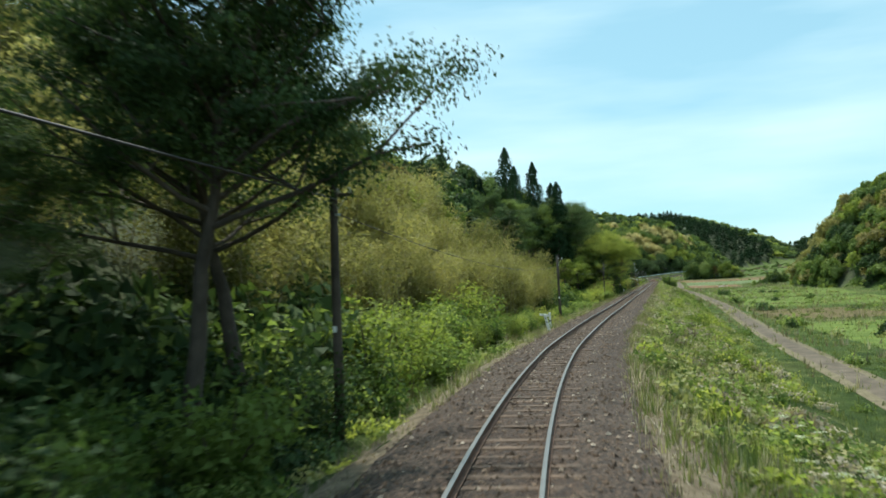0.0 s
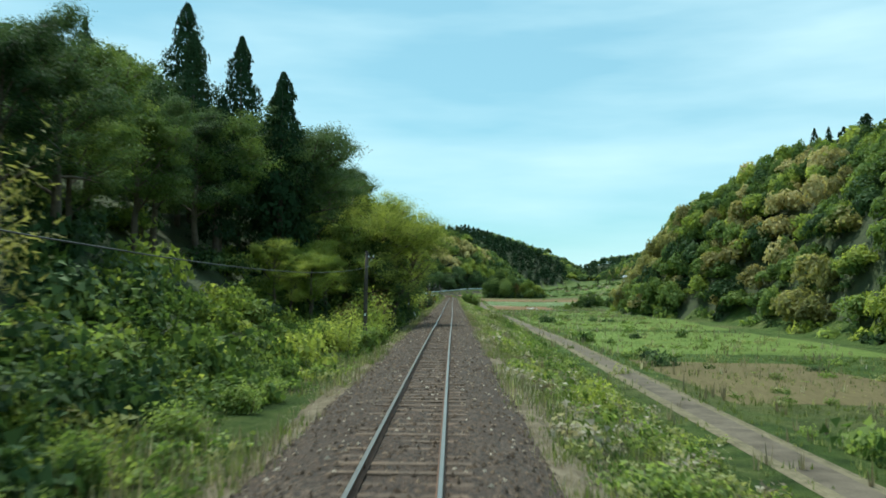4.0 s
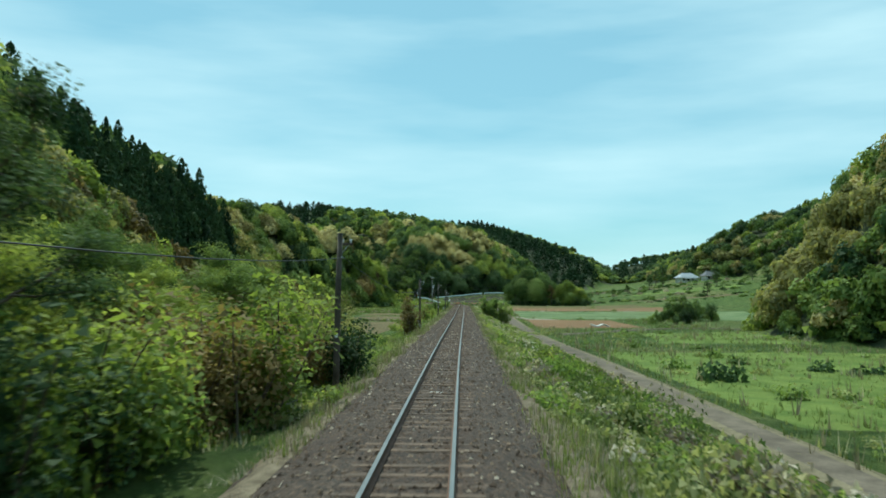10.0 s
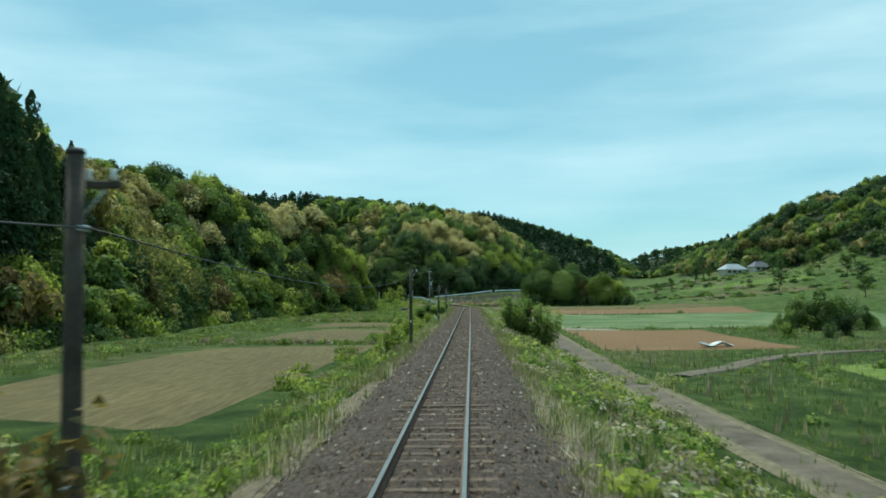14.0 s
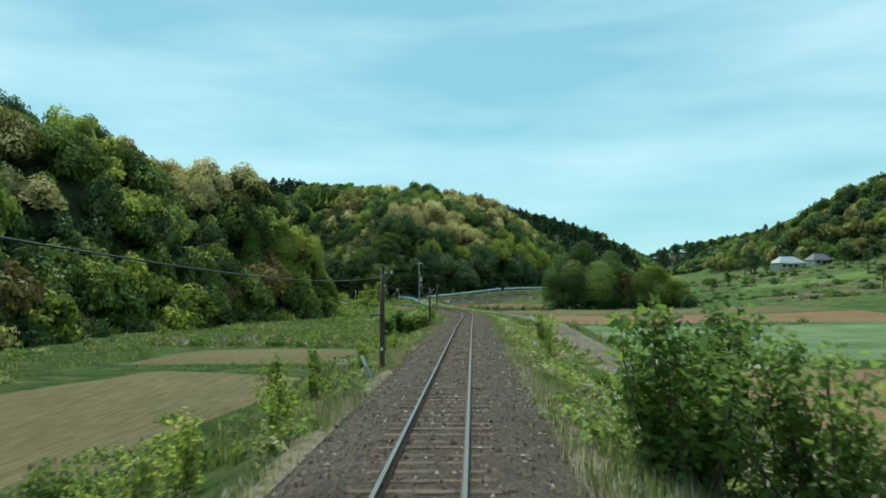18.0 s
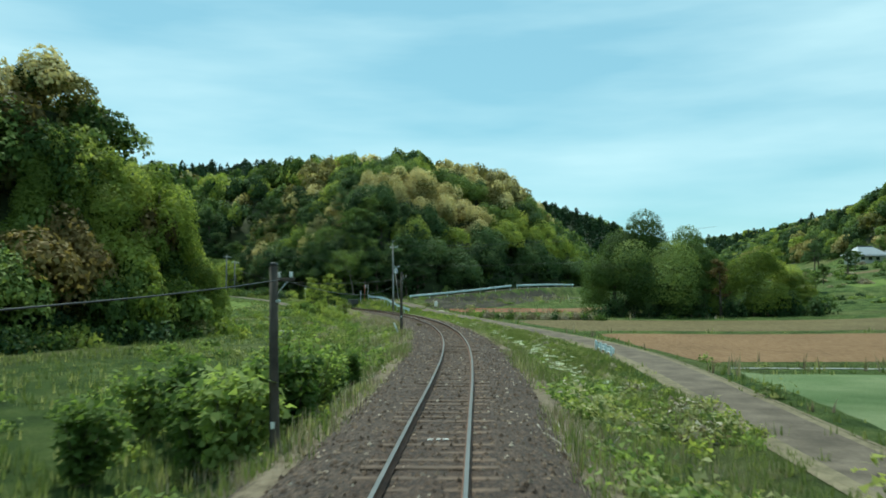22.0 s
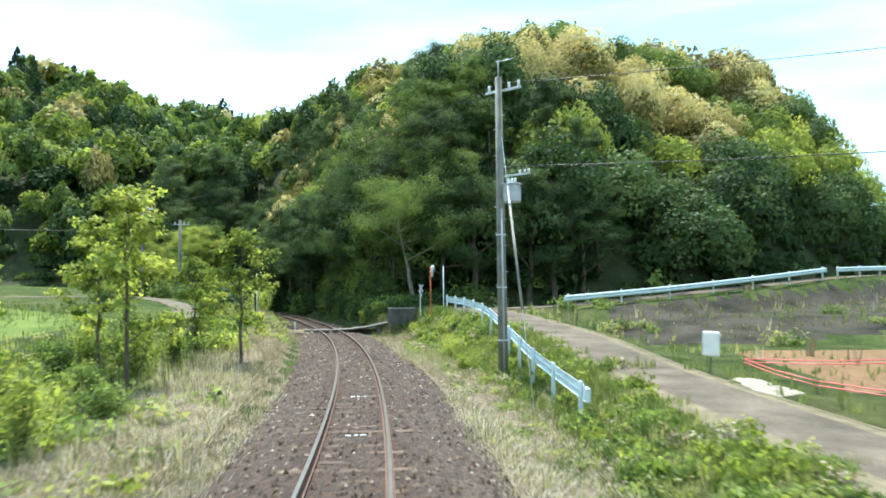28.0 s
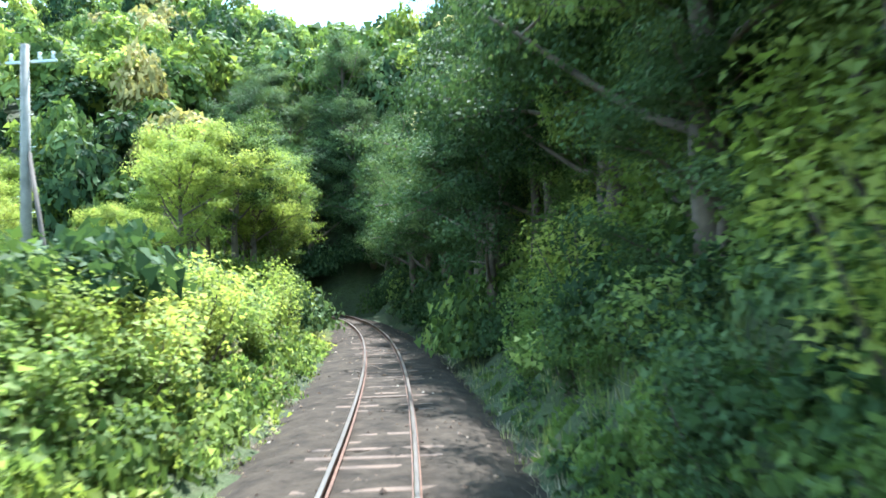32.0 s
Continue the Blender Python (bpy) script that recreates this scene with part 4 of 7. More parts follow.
def choose_west(rng, x, y, d):
    if 60 < y < 150 and d > 6 and rng.random() < 0.6:
        return ("cedar", "cedar") if rng.random() < 0.12 else ("dark", "round")
    if 205 < y < 325 and d > 22 and patchy(x, y, 30, 1) > -0.3:
        return "cedar", "cedar"
    if 225 < y < 300 and d < 12 and rng.random() < 0.55:
        return "rusty" if rng.random() < 0.25 else "bamboo", "round"
    if 310 < y < 370 and d < 9 and patchy(x, y, 12, 3) > 0.15:
        return "bamboo", "bamboo"
    if y > 320 and d > 10 and patchy(x, y, 17, 2) > -0.15:
        return ("flower" if rng.random() < 0.75 else "broad"), "round"
    r = rng.random()
    return ("broad" if r < 0.5 else "bright" if r < 0.82 else "dark" if r < 0.92 else "rusty"), "round"


CEDAR_STAND = [(-46, 266), (-46, 300), (-44, 328), (-48, 336), (-57, 334), (-57, 266)]


def choose_stand(rng, x, y, d):
    return "cedar", "cedar"


def choose_foot(rng, x, y, d):
    r = rng.random()
    return ("broad" if r < 0.4 else "bright" if r < 0.6 else "bamboo" if r < 0.75 else "dark" if r < 0.9 else "rusty"), "round"


def choose_centre(rng, x, y, d):
    if 9 < d < 60 and (patchy(x, y, 13, 5) > 0.15 or (x > -8 and y < 566 and rng.random() < 0.3)):
        return "flower", "round"
    if d > 62 and rng.random() < 0.35:
        return "cedar", "cedar"
    r = rng.random()
    if y < 528 and r < 0.62:
        return "dark", "round"
    return ("broad" if r < 0.5 else "bright" if r < 0.75 else "dark"), "round"


def choose_side(rng, x, y, d):
    if d > 40 and rng.random() < 0.06:
        return "cedar", "cedar"
    r = rng.random()
    return ("broad" if r < 0.5 else "bright" if r < 0.75 else "dark" if r < 0.93 else "flower"), "round"


def choose_far(rng, x, y, d):
    if patchy(x, y, 60, 7) > -0.1:
        return "cedar", "cedar"
    r = rng.random()
    return ("dark" if r < 0.45 else "broad" if r < 0.85 else "bright"), "round"


def choose_east(rng, x, y, d):
    if d > 26 and patchy(x, y, 30, 8) > 0.34:
        return "cedar", "cedar"
    if d < 14 and patchy(x, y, 14, 9) > 0.35:
        return "bamboo", "round"
    r = rng.random()
    if y > 420:
        return ("broad" if r < 0.42 else "dark" if r < 0.8 else "bright" if r < 0.94 else "flower"), "round"
    return ("broad" if r < 0.48 else "dark" if r < 0.6 else "bright" if r < 0.84 else "flower"), "round"


def shrub_belt(name, label, seed, poly_index, along_y, depth, n, size, kinds, forms, west=-130):
    """Undergrowth along the foot of a hill."""
    rng = np.random.default_rng(seed)
    p = np.array(HILLS[poly_index][0] + [HILLS[poly_index][0][0]], float)
    seg = np.linalg.norm(np.diff(p, axis=0), axis=1)
    cum = np.concatenate([[0], np.cumsum(seg)])
    t = rng.uniform(0, cum[-1], n * 9)
    x, y = np.interp(t, cum, p[:, 0]), np.interp(t, cum, p[:, 1])
    x += rng.uniform(-depth, depth, len(x))
    y += rng.uniform(-depth, depth, len(x))
    d = inside(x, y, HILLS[poly_index][0])
    u, s = offset_of(x, y)
    ok = (d > -1.2) & (d < depth) & (y > along_y[0]) & (y < along_y[1]) & (np.abs(u) > 5.2) & (x > west) & (x < 130)
    x, y, u = x[ok][:n], y[ok][:n], u[ok][:n]
    z = land(x, y)
    spots = []
    for i in range(len(x)):
        w = size * rng.uniform(0.6, 1.5)
        spots.append((rng.integers(0, forms) + (5 if abs(u[i]) < 17 or -48 < u[i] < 0 else 0), K[kinds[rng.integers(0, len(kinds))]], x[i], y[i], z[i] - 0.15, w, w * rng.uniform(0.8, 1.5), rng.uniform(0, 6.28), rng.random()))
    return spots


BUSH = [crown_bush(110 + i, 200, 0.245, 0.95) for i in range(5)] + [crown_bush(115 + i, 620, 0.135, 0.95) for i in range(5)]


def plant_woods():
    fr, md, fn = (4,), (5,), (4,)
    # west hillside, away from the track
    sp = woods("", "", 101, [(-22, -30), (-22, 152), (-40, 152), (-40, 214), (-9, 214), (-9, 378), (-62, 378), (-62, -30)], 4.3, md, choose_west, 3.3, 4.0)
    grow(MID, sp, "hillside_wood", "dense mixed wood of green, blossoming and evergreen trees on a steep hillside", "wood")
    sp = woods("", "", 102, [(-62, -30), (-62, 366), (-84, 366), (-84, 445), (-150, 445), (-150, -30)], 7.0, fr, choose_west, 4.8, 3.9)
    grow(FAR, sp, "ridge_wood", "mixed wood along the ridge above the railway", "wood")
    sp = woods("", "", 116, [(-40, 152), (-22, 152), (-13, 165), (-13, 214), (-40, 214)], 5.3, fn, choose_west, 3.7, 4.3)
    grow(FINE, sp, "bank_wood", "leafy mixed wood close above the railway bank", "wood")
    sp = woods("", "", 117, [(-62, 378), (-9, 378), (-9, 440), (-62, 445)], 3.6, fn, choose_west, 3.5, 4.0)
    grow(FINE, sp, "spur_wood", "tall green and cream-blossoming trees on the end of a spur", "wood")
    sp = woods("", "", 119, [(-28, 232), (-36, 290), (-38, 375), (-24, 422), (-32, 438), (-48, 440), (-35, 424), (-49, 375), (-47, 290), (-37, 226)], 3.3, md, choose_foot, 2.5, 3.3)
    grow(MID, sp, "wood_edge", "dense leafy edge of the wood along the foot of the hill", "wood")
    sp = woods("", "", 121, [(-62, 366), (-62, 445), (-84, 445), (-84, 366)], 3.9, md, choose_west, 3.2, 3.2)
    grow(MID, sp, "spur_top_wood", "dense mixed wood on the top of a spur", "wood")
    sp = woods("", "", 122, CEDAR_STAND, 2.7, fn, choose_stand, 3.7, 5.2)
    grow(FINE, sp, "cedar_stand", "close dark stand of tall cedars above the meadow", "wood")
    # hill ahead
    sp = woods("", "", 103, [(-58, 500), (-30, 497), (0, 500), (36, 545), (36, 566), (-6, 556), (-58, 562)], 4.9, fn, choose_centre, 4.3, 5.2)
    grow(FINER, sp, "hill_wood", "rounded hill covered in green trees with pale golden blossom", "wood")
    sp = woods("", "", 109, [(-58, 562), (-6, 556), (36, 566), (44, 660), (-58, 660)], 5.2, md, choose_centre, 3.9, 4.8)
    grow(MID, sp, "hill_top_wood", "wood of green and blossoming trees on the top of a rounded hill", "wood")
    sp = woods("", "", 104, [(-58, 520), (-58, 600), (-135, 600), (-135, 520)], 4.9, md, choose_side, 3.7, 4.9)
    grow(MID, sp, "valley_end_wood", "mixed wood on the slope at the end of the side valley", "wood")
    sp = woods("", "", 110, [(-58, 600), (-58, 690), (-240, 690), (-240, 520), (-135, 520), (-135, 600)], 6.4, fr, choose_side, 4.6, 4.9)
    grow(FAR, sp, "side_ridge_wood", "mixed wood along the ridge above the side valley", "wood")
    sp = woods("", "", 105, [(-300, 620), (-100, 620), (60, 640), (150, 800), (150, 930), (-300, 800)], 8.0, fr, choose_far, 5.4, 4.0)
    grow(FAR, sp, "far_ridge_wood", "dark cedar and broadleaf wood on the far ridge", "wood")
    # east side of the valley
    sp = woods("", "", 106, [(40, -20), (40, 330), (98, 346), (150, 425), (150, 300), (98, 270), (98, -20)], 5.1, md, choose_east, 3.8, 4.4)
    grow(MID, sp, "valley_side_wood", "dense green wood on the opposite side of the valley", "wood")
    sp = woods("", "", 123, [(44, 262), (44, 300), (48, 318), (60, 334), (92, 346), (92, 262)], 3.6, md, choose_east, 2.6, 3.2)
    grow(MID, sp, "valley_side_wood", "close leafy growth on a steep spur across the valley", "wood")
    sp = woods("", "", 107, [(98, -20), (98, 270), (150, 300), (150, 420), (160, 520), (300, 600), (220, -20)], 8.0, fr, choose_east, 5.2, 4.4)
    grow(FAR, sp, "valley_side_wood", "mixed wood high on the opposite side of the valley", "wood")
    sp = woods("", "", 115, [(150, 500), (115, 560), (115, 760), (205, 760), (245, 560), (245, 500)], 6.4, md, choose_east, 4.6, 4.6)
    grow(MID, sp, "spur_wood", "mixed green wood on the spur behind the farmhouses", "wood")
    sp = woods("", "", 108, [(115, 760), (115, 1000), (400, 1000), (400, 590), (300, 590), (205, 560), (205, 760)], 8.5, fr, choose_far, 5.6, 3.8)
    grow(FAR, sp, "far_valley_wood", "distant dark wood beyond the head of the valley", "wood")
    sp0 = shrub_belt("", "", 114, 0, (-12, 215), 16, 650, 1.5, ["broad", "weed", "dark", "bright", "dark"], 5)
    sp = sp0 + shrub_belt("", "", 111, 0, (200, 440), 7, 620, 1.6, ["broad", "weed", "dark", "bright", "bamboo"], 5)
    sp += shrub_belt("", "", 118, 0, (270, 440), 7, 330, 2.3, ["broad", "weed", "dark", "bright", "broad"], 5, -50)
    sp += shrub_belt("", "", 112, 1, (495, 600), 8, 420, 1.5, ["dark", "dark", "dark", "broad"], 5)
    sp += shrub_belt("", "", 113, 3, (40, 420), 9, 560, 2.4, ["broad", "weed", "dark", "bright"], 5)
    rng = np.random.default_rng(120)
    tx = rng.uniform(48, 150, 330)
    row = rng.integers(0, 9, 330)
    ty = 462 + row * 15 + 0.22 * (tx - 60) + rng.normal(0, 1.2, 330)
    for x, y, z in zip(tx, ty, land(tx, ty)):
        w = rng.uniform(0.7, 2.0)
        sp.append((rng.integers(0, 5), K[["weed", "broad", "dark", "broad", "dry"][rng.integers(0, 5)]], x, y, z - 0.15, w, w * rng.uniform(0.6, 1.3), rng.uniform(0, 6.28), rng.random()))
    grow(BUSH, sp, "undergrowth", "tangled green undergrowth along the foot of the woods", "undergrowth")


plant_woods()


# ---- poles, rails and signs beside the line ----
def ground_z(x, y):
    return float(land(np.array([x]), np.array([y]))[0])


def make_telegraph_pole():
    ob = thing("telegraph_pole", "dark weathered wooden telegraph pole beside the track", "pole", "telegraph poles along the line")
    part("pole", tube("pole", [(0, 0, -0.5), (0.01, 0, 1.5), (0.0, 0.01, 3.4), (0.02, 0, 5.3)], [0.115, 0.108, 0.097, 0.085], OLD_WOOD, 10), ob)
    part("cap", tube("cap", [(0.02, 0, 5.3), (0.02, 0, 5.36)], [0.095, 0.07], BLACK, 10), ob)
    part("crossarm", box("crossarm", (0.5, 0.075, 0.075), OLD_WOOD, (0.18, 0.1, 5.0)), ob)
    part("brace", tube("brace", [(0.02, 0.09, 4.65), (0.3, 0.1, 4.98)], [0.014, 0.014], GALV, 6), ob)
    for x in (0.36, 0.1):
        part("insulator", tube("insulator", [(x, 0.1, 5.03), (x, 0.1, 5.07), (x, 0.1, 5.11), (x, 0.1, 5.16)], [0.03, 0.045, 0.03, 0.038], PORCELAIN, 8), ob)
    part("cable_clamp", box("cable_clamp", (0.09, 0.12, 0.06), GALV, (0.1, 0, 4.55), 0.008), ob)
    part("number_plate", box("number_plate", (0.09, 0.012, 0.14), WHITE, (0, -0.115, 2.0), 0.003), ob)
    return ob


POLE_AT = [(-3.9, 16.7), (-4.75, 63.5), (-4.7, 112.5), (-4.7, 154.5), (-4.2, 198.8), (-4.0, 244.6), (-3.75, 286.0), (-3.75, 328.2), (-4.2, 372.5), (-5.65, 416.9)]
POLES = []
proto_pole = make_telegraph_pole()
for i, (x, y) in enumerate(POLE_AT):
    z = ground_z(x, y)
    lean = [0.5, -0.6, 0.3, -0.4, 0.8, -0.3, 0.2, 0.5, -0.7, 0.4][i]
    m = pose(x, y, -0.42 if i == 0 else max(min(z, -0.55), -1.1) - {5: 0.65, 6: 0.5, 7: 1.1, 8: 1.4, 9: 0.85}.get(i, 0.0), 0, lean, 10 if i > 8 else 0)
    ob = proto_pole if i == 0 else copy_thing(proto_pole, m)
    ob.matrix_basis = m
    POLES.append(m)


def hang(name, label, a, b, sag, r=0.016, mat=None):
    """A cable between two points."""
    a, b = Vector(a), Vector(b)
    pts = [a.lerp(b, t) - Vector((0, 0, sag * 4 * t * (1 - t))) for t in np.linspace(0, 1, 14)]
    return tagged(new(name, tube(name, [tuple(p) for p in pts], [r] * 14, mat or CABLE, 5)), label, "cable", "cables along the line")


for i in range(len(POLES) - 1):
    hang("cable", "sagging black cable between the telegraph poles", POLES[i] @ Vector((0.15, 0, 4.55 if i < 6 else 5.0)), POLES[i + 1] @ Vector((0.15, 0, 4.55 if i < 5 else 5.0)), 0.75, 0.011)
hang("cable", "sagging black cable coming to the first telegraph pole", (0.2, -32.0, 4.3), POLES[0] @ Vector((0.1, 0, 4.9)), 0.15, 0.022)
hang("cable", "long black cable crossing the meadow from the last telegraph pole", POLES[-1] @ Vector((0.0, 0, 4.8)), (-49.0, 512.8, 8.2), 1.6, 0.018)


def make_marker(lean):
    """A short pale cable marker at the foot of a pole."""
    ob = thing("cable_marker", "leaning grey cable marker post with a white top", "marker post", "cable markers at pole feet")
    tilt = pose(0, 0, 0, 8, lean, 0)
    for n, m, z0, z1 in (("post", GREY_BOX, -0.3, 0.55), ("top", WHITE, 0.55, 0.95)):
        me = box(n, (0.13, 0.05, z1 - z0), m, (0, 0, (z0 + z1) / 2), 0.012)
        me.transform(tilt)
        part(n, me, ob)
    return ob


mk = make_marker(-24)
for i, y in enumerate([243.6, 325.0, 414.8, 152.8]):
    x, yy, a = along(s_at_y(y), -3.0)
    m = pose(x, yy, ground_z(x, yy), 0, 0, math.degrees(a))
    if i == 0:
        mk.matrix_basis = m
    else:
        copy_thing(mk, m)


def make_distance_post(name, label, tilt):
    """A square white post whose figures are plain bars."""
    ob = thing(name, label, "marker post", "white posts beside the track")
    body = box("post", (0.15, 0.15, 1.15), WHITE, (0, 0, 0.35), 0.018)
    tip = bmesh.new()
    bmesh.ops.create_cone(tip, cap_ends=True, segments=4, radius1=0.106, radius2=0.03, depth=0.08, matrix=Matrix.Translation((0, 0, 0.965)) @ Matrix.Rotation(radians(45), 4, "Z"))
    t = pose(0, 0, 0, 2, tilt, 0)
    body.transform(t)
    part("post", body, ob)
    me = bm_mesh("tip", tip, WHITE)
    me.transform(t)
    part("tip", me, ob)
    for z in (0.72, 0.52):
        me = box("figure_bar", (0.05, 0.008, 0.1), BLACK, (0, -0.079, z), 0.002)
        me.transform(t)
        part("figure_bar", me, ob)
    return ob


kp = make_distance_post("distance_post", "square white concrete distance post leaning beside the track", -13)
kp.matrix_basis = pose(-3.3, 46.4, ground_z(-3.3, 46.4), 0, 0, 4)
k2 = make_distance_post("distance_post", "small white distance post at the edge of the cutting", -3)
k2.matrix_basis = pose(-28.9, 498.7, ground_z(-28.9, 498.7), 0, 0, 25) @ Matrix.Diagonal((0.8, 0.8, 0.8, 1))


def make_gradient_post():
    ob = thing("gradient_post", "white railway gradient post with one raised arm", "gradient post")
    part("post", box("post", (0.13, 0.13, 1.45), WHITE, (0, 0, 0.35), 0.015), ob)
    part("arm", box("arm", (0.62, 0.04, 0.15), WHITE, (-0.34, 0, 0.93), 0.01, Matrix.Rotation(radians(14), 4, "Y")), ob)
    part("collar", box("collar", (0.17, 0.17, 0.1), BLACK, (0, 0, 0.55), 0.01), ob)
    return ob


make_gradient_post().matrix_basis = pose(-3.85, 51.2, ground_z(-3.85, 51.2), 0, -3, 5)


# ---- the concrete pole by the lane ----
def make_utility_pole(label, high, full=True):
    ob = thing("utility_pole", label, "utility pole", "utility poles")
    part("pole", tube("pole", [(0, 0, -0.6), (0, 0, high * 0.5), (0, 0, high)], [0.175, 0.145, 0.11], POLE_CONCRETE, 14), ob)
    part("crossarm", box("crossarm", (1.5, 0.075, 0.075), GALV, (0.1, 0.14, high - 0.45), 0.006), ob)
    for x in (-0.5, -0.1, 0.35, 0.75):
        part("insulator", tube("insulator", [(x, 0.14, high - 0.41), (x, 0.14, high - 0.35), (x, 0.14, high - 0.29), (x, 0.14, high - 0.2)], [0.035, 0.06, 0.035, 0.055], PORCELAIN, 8), ob)
    for z in np.arange(2.2, high - 1.2, 0.45):
        s = 1 if int(z / 0.45) % 2 else -1
        part("step_bolt", tube("step_bolt", [(0.1 * s, 0, z), (0.27 * s, 0, z)], [0.009, 0.009], GALV, 5), ob)
    if full:
        part("top_bracket", tube("top_bracket", [(0, 0, high), (0.0, 0, high + 0.55), (0.0, 0, high + 0.6)], [0.03, 0.03, 0.02], GALV, 6), ob)
        part("ground_wire_arm", tube("ground_wire_arm", [(-0.1, 0, high + 0.55), (0.65, 0, high + 0.55)], [0.015, 0.012], GALV, 5), ob)
        body = part("switch_box", box("switch_box", (0.5, 0.42, 0.62), GREY_BOX, (0.5, 0.0, high - 4.1), 0.05), ob, "grey enamelled equipment box")
        part("lid", box("lid", (0.54, 0.46, 0.06), GREY_BOX, (0.5, 0.0, high - 3.77), 0.015), body)
        for x in (0.36, 0.5, 0.64):
            part("bushing", tube("bushing", [(x, 0, high - 3.74), (x, 0, high - 3.65), (x, 0, high - 3.56)], [0.03, 0.05, 0.025], PORCELAIN, 8), body)
        part("bracket", box("bracket", (0.3, 0.06, 0.06), GALV, (0.25, 0, high - 4.1), 0.005), ob)
        part("lower_crossarm", box("lower_crossarm", (1.1, 0.06, 0.06), GALV, (0.62, 0.12, high - 3.45), 0.005), ob)
        for x in (0.75, 0.95, 1.12):
            part("line_clamp", tube("line_clamp", [(x, 0.12, high - 3.42), (x, 0.12, high - 3.3)], [0.03, 0.045], PORCELAIN, 7), ob)
        part("riser_pipe", tube("riser_pipe", [(0.14, -0.14, 0.0), (0.14, -0.13, high - 4.6)], [0.03, 0.03], GREY_BOX, 7), ob)
        for z in (1.2, 3.0, 4.8):
            part("band", tube("band", [(0, 0, z), (0, 0, z + 0.05)], [0.178, 0.178], GALV, 14), ob)
    return ob


up = make_utility_pole("tall grey concrete utility pole with equipment box beside the lane", 10.3)
up.matrix_basis = pose(-12.35, 477.2, ground_z(-12.35, 477.2), 0, -0.4, -28)
sp = thing("pole_stay", "slanting stay wire of a utility pole in a pale tube", "stay")
stay_top, stay_foot = Vector((-12.3, 477.1, 7.6)), Vector((-10.65, 470.9, ground_z(-10.65, 470.9) - 0.2))
part("wire", tube("wire", [stay_top, stay_foot], [0.012, 0.012], GALV, 6), sp)
part("tube", tube("tube", [stay_top.lerp(stay_foot, 0.3), stay_top.lerp(stay_foot, 0.68)], [0.04, 0.04], POLE_CONCRETE, 10), sp, "pale plastic guard tube")
part("clamp", tube("clamp", [stay_top.lerp(stay_foot, 0.28), stay_top.lerp(stay_foot, 0.3)], [0.03, 0.05], GALV, 8), sp)
uw = make_utility_pole("grey concrete utility pole beside the western lane", 8.2, False)
uw.matrix_basis = pose(-49.1, 512.8, ground_z(-49.1, 512.8), 0, 0.5, 40)
uw2 = copy_thing(uw, pose(-49.5, 519.7, ground_z(-49.5, 519.7) - 1.0, 0, 0, 20))
part("stay_strut", tube("stay_strut", [(1.6, -1.0, -0.2), (0.1, 0, 5.2)], [0.07, 0.06], OLD_WOOD, 7), uw2)
top = Vector((-12.3, 477.3, ground_z(-12.35, 477.2) + 10.1))
hang("cable", "power line from the utility pole towards the grove", top, (34.0, 470.0, 11.4), 0.8, 0.014)
hang("cable", "power line from the utility pole towards the grove", top - Vector((0, 0, 2.9)), (33.0, 471.0, 8.2), 0.9, 0.016)
hang("cable", "power line crossing the railway from the utility pole", top, (-49.1, 512.8, 9.9), 0.9, 0.014)


# ---- guard rails ----
def make_guard_rail(label, points, post_gap, ends=True, mat=None):
    """A corrugated beam on round posts; points give plan and ground height."""
    ob = thing("guard_rail", label, "guard rail", "guard rails along the lanes")
    line = smooth_line(points, 0.5)
    mat = mat or PALE_STEEL
    prof = [(-0.02, 0.36), (0.035, 0.40), (0.06, 0.46), (0.035, 0.515), (-0.015, 0.54), (0.035, 0.565), (0.06, 0.62), (0.035, 0.68), (-0.02, 0.72)]
    back = [(o - 0.012, h) for o, h in prof[::-1]]
    part("beam", ribbon(line, prof + back + prof[:1], mat, "beam"), ob, "pale corrugated steel beam")
    dist = np.concatenate([[0], np.cumsum(np.linalg.norm(np.diff(line[:, :2], axis=0), axis=1))])
    n = max(1, round(dist[-1] / post_gap))
    post = tube("post", [(0, 0, -0.6), (0, 0, 0.78), (0, 0, 0.82)], [0.06, 0.06, 0.035], mat, 10)
    t = np.gradient(line[:, :2], axis=0)
    for d in np.linspace(0.25, dist[-1] - 0.25, n + 1):
        p = [float(np.interp(d, dist, line[:, i])) for i in range(3)]
        tx, ty = float(np.interp(d, dist, t[:, 0])), float(np.interp(d, dist, t[:, 1]))
        k = 0.1 / math.hypot(tx, ty)
        part("post", post, ob, at=pose(p[0] - ty * k, p[1] + tx * k, p[2]))
    if ends:
        for e, s in ((0, -1), (-1, 1)):
            a = math.degrees(math.atan2(t[e][1], t[e][0]))
            part("end_cap", box("end_cap", (0.28, 0.09, 0.36), mat, (0, 0, 0.54), 0.04), ob, at=pose(*line[e], 0, 0, a))
    return ob


make_guard_rail("pale blue guard rail along the curve of the lane", [(-9.2, 468.4, -0.55), (-11.0, 474.5, -0.2), (-12.7, 481.0, 0.25), (-14.7, 488.0, 0.85), (-16.8, 494.0, 1.1), (-19.0, 499.6, 1.2)], 3.0)
make_guard_rail("long pale guard rail on top of a bare slope", [(-11.6, 499.4, 1.2), (-5.5, 504.8, 1.7), (1.0, 511.0, 2.35), (7.3, 517.2, 3.05)], 4.0)
make_guard_rail("thin pale guard rail continuing round the hill", [(8.5, 518.6, 3.1), (15.0, 526.5, 3.3), (22.0, 536.5, 3.3)], 4.0)
make_guard_rail("short pale blue guard rail beside the lane", [(8.0, 403.2, -1.6), (7.85, 408.6, -1.55)], 2.0)


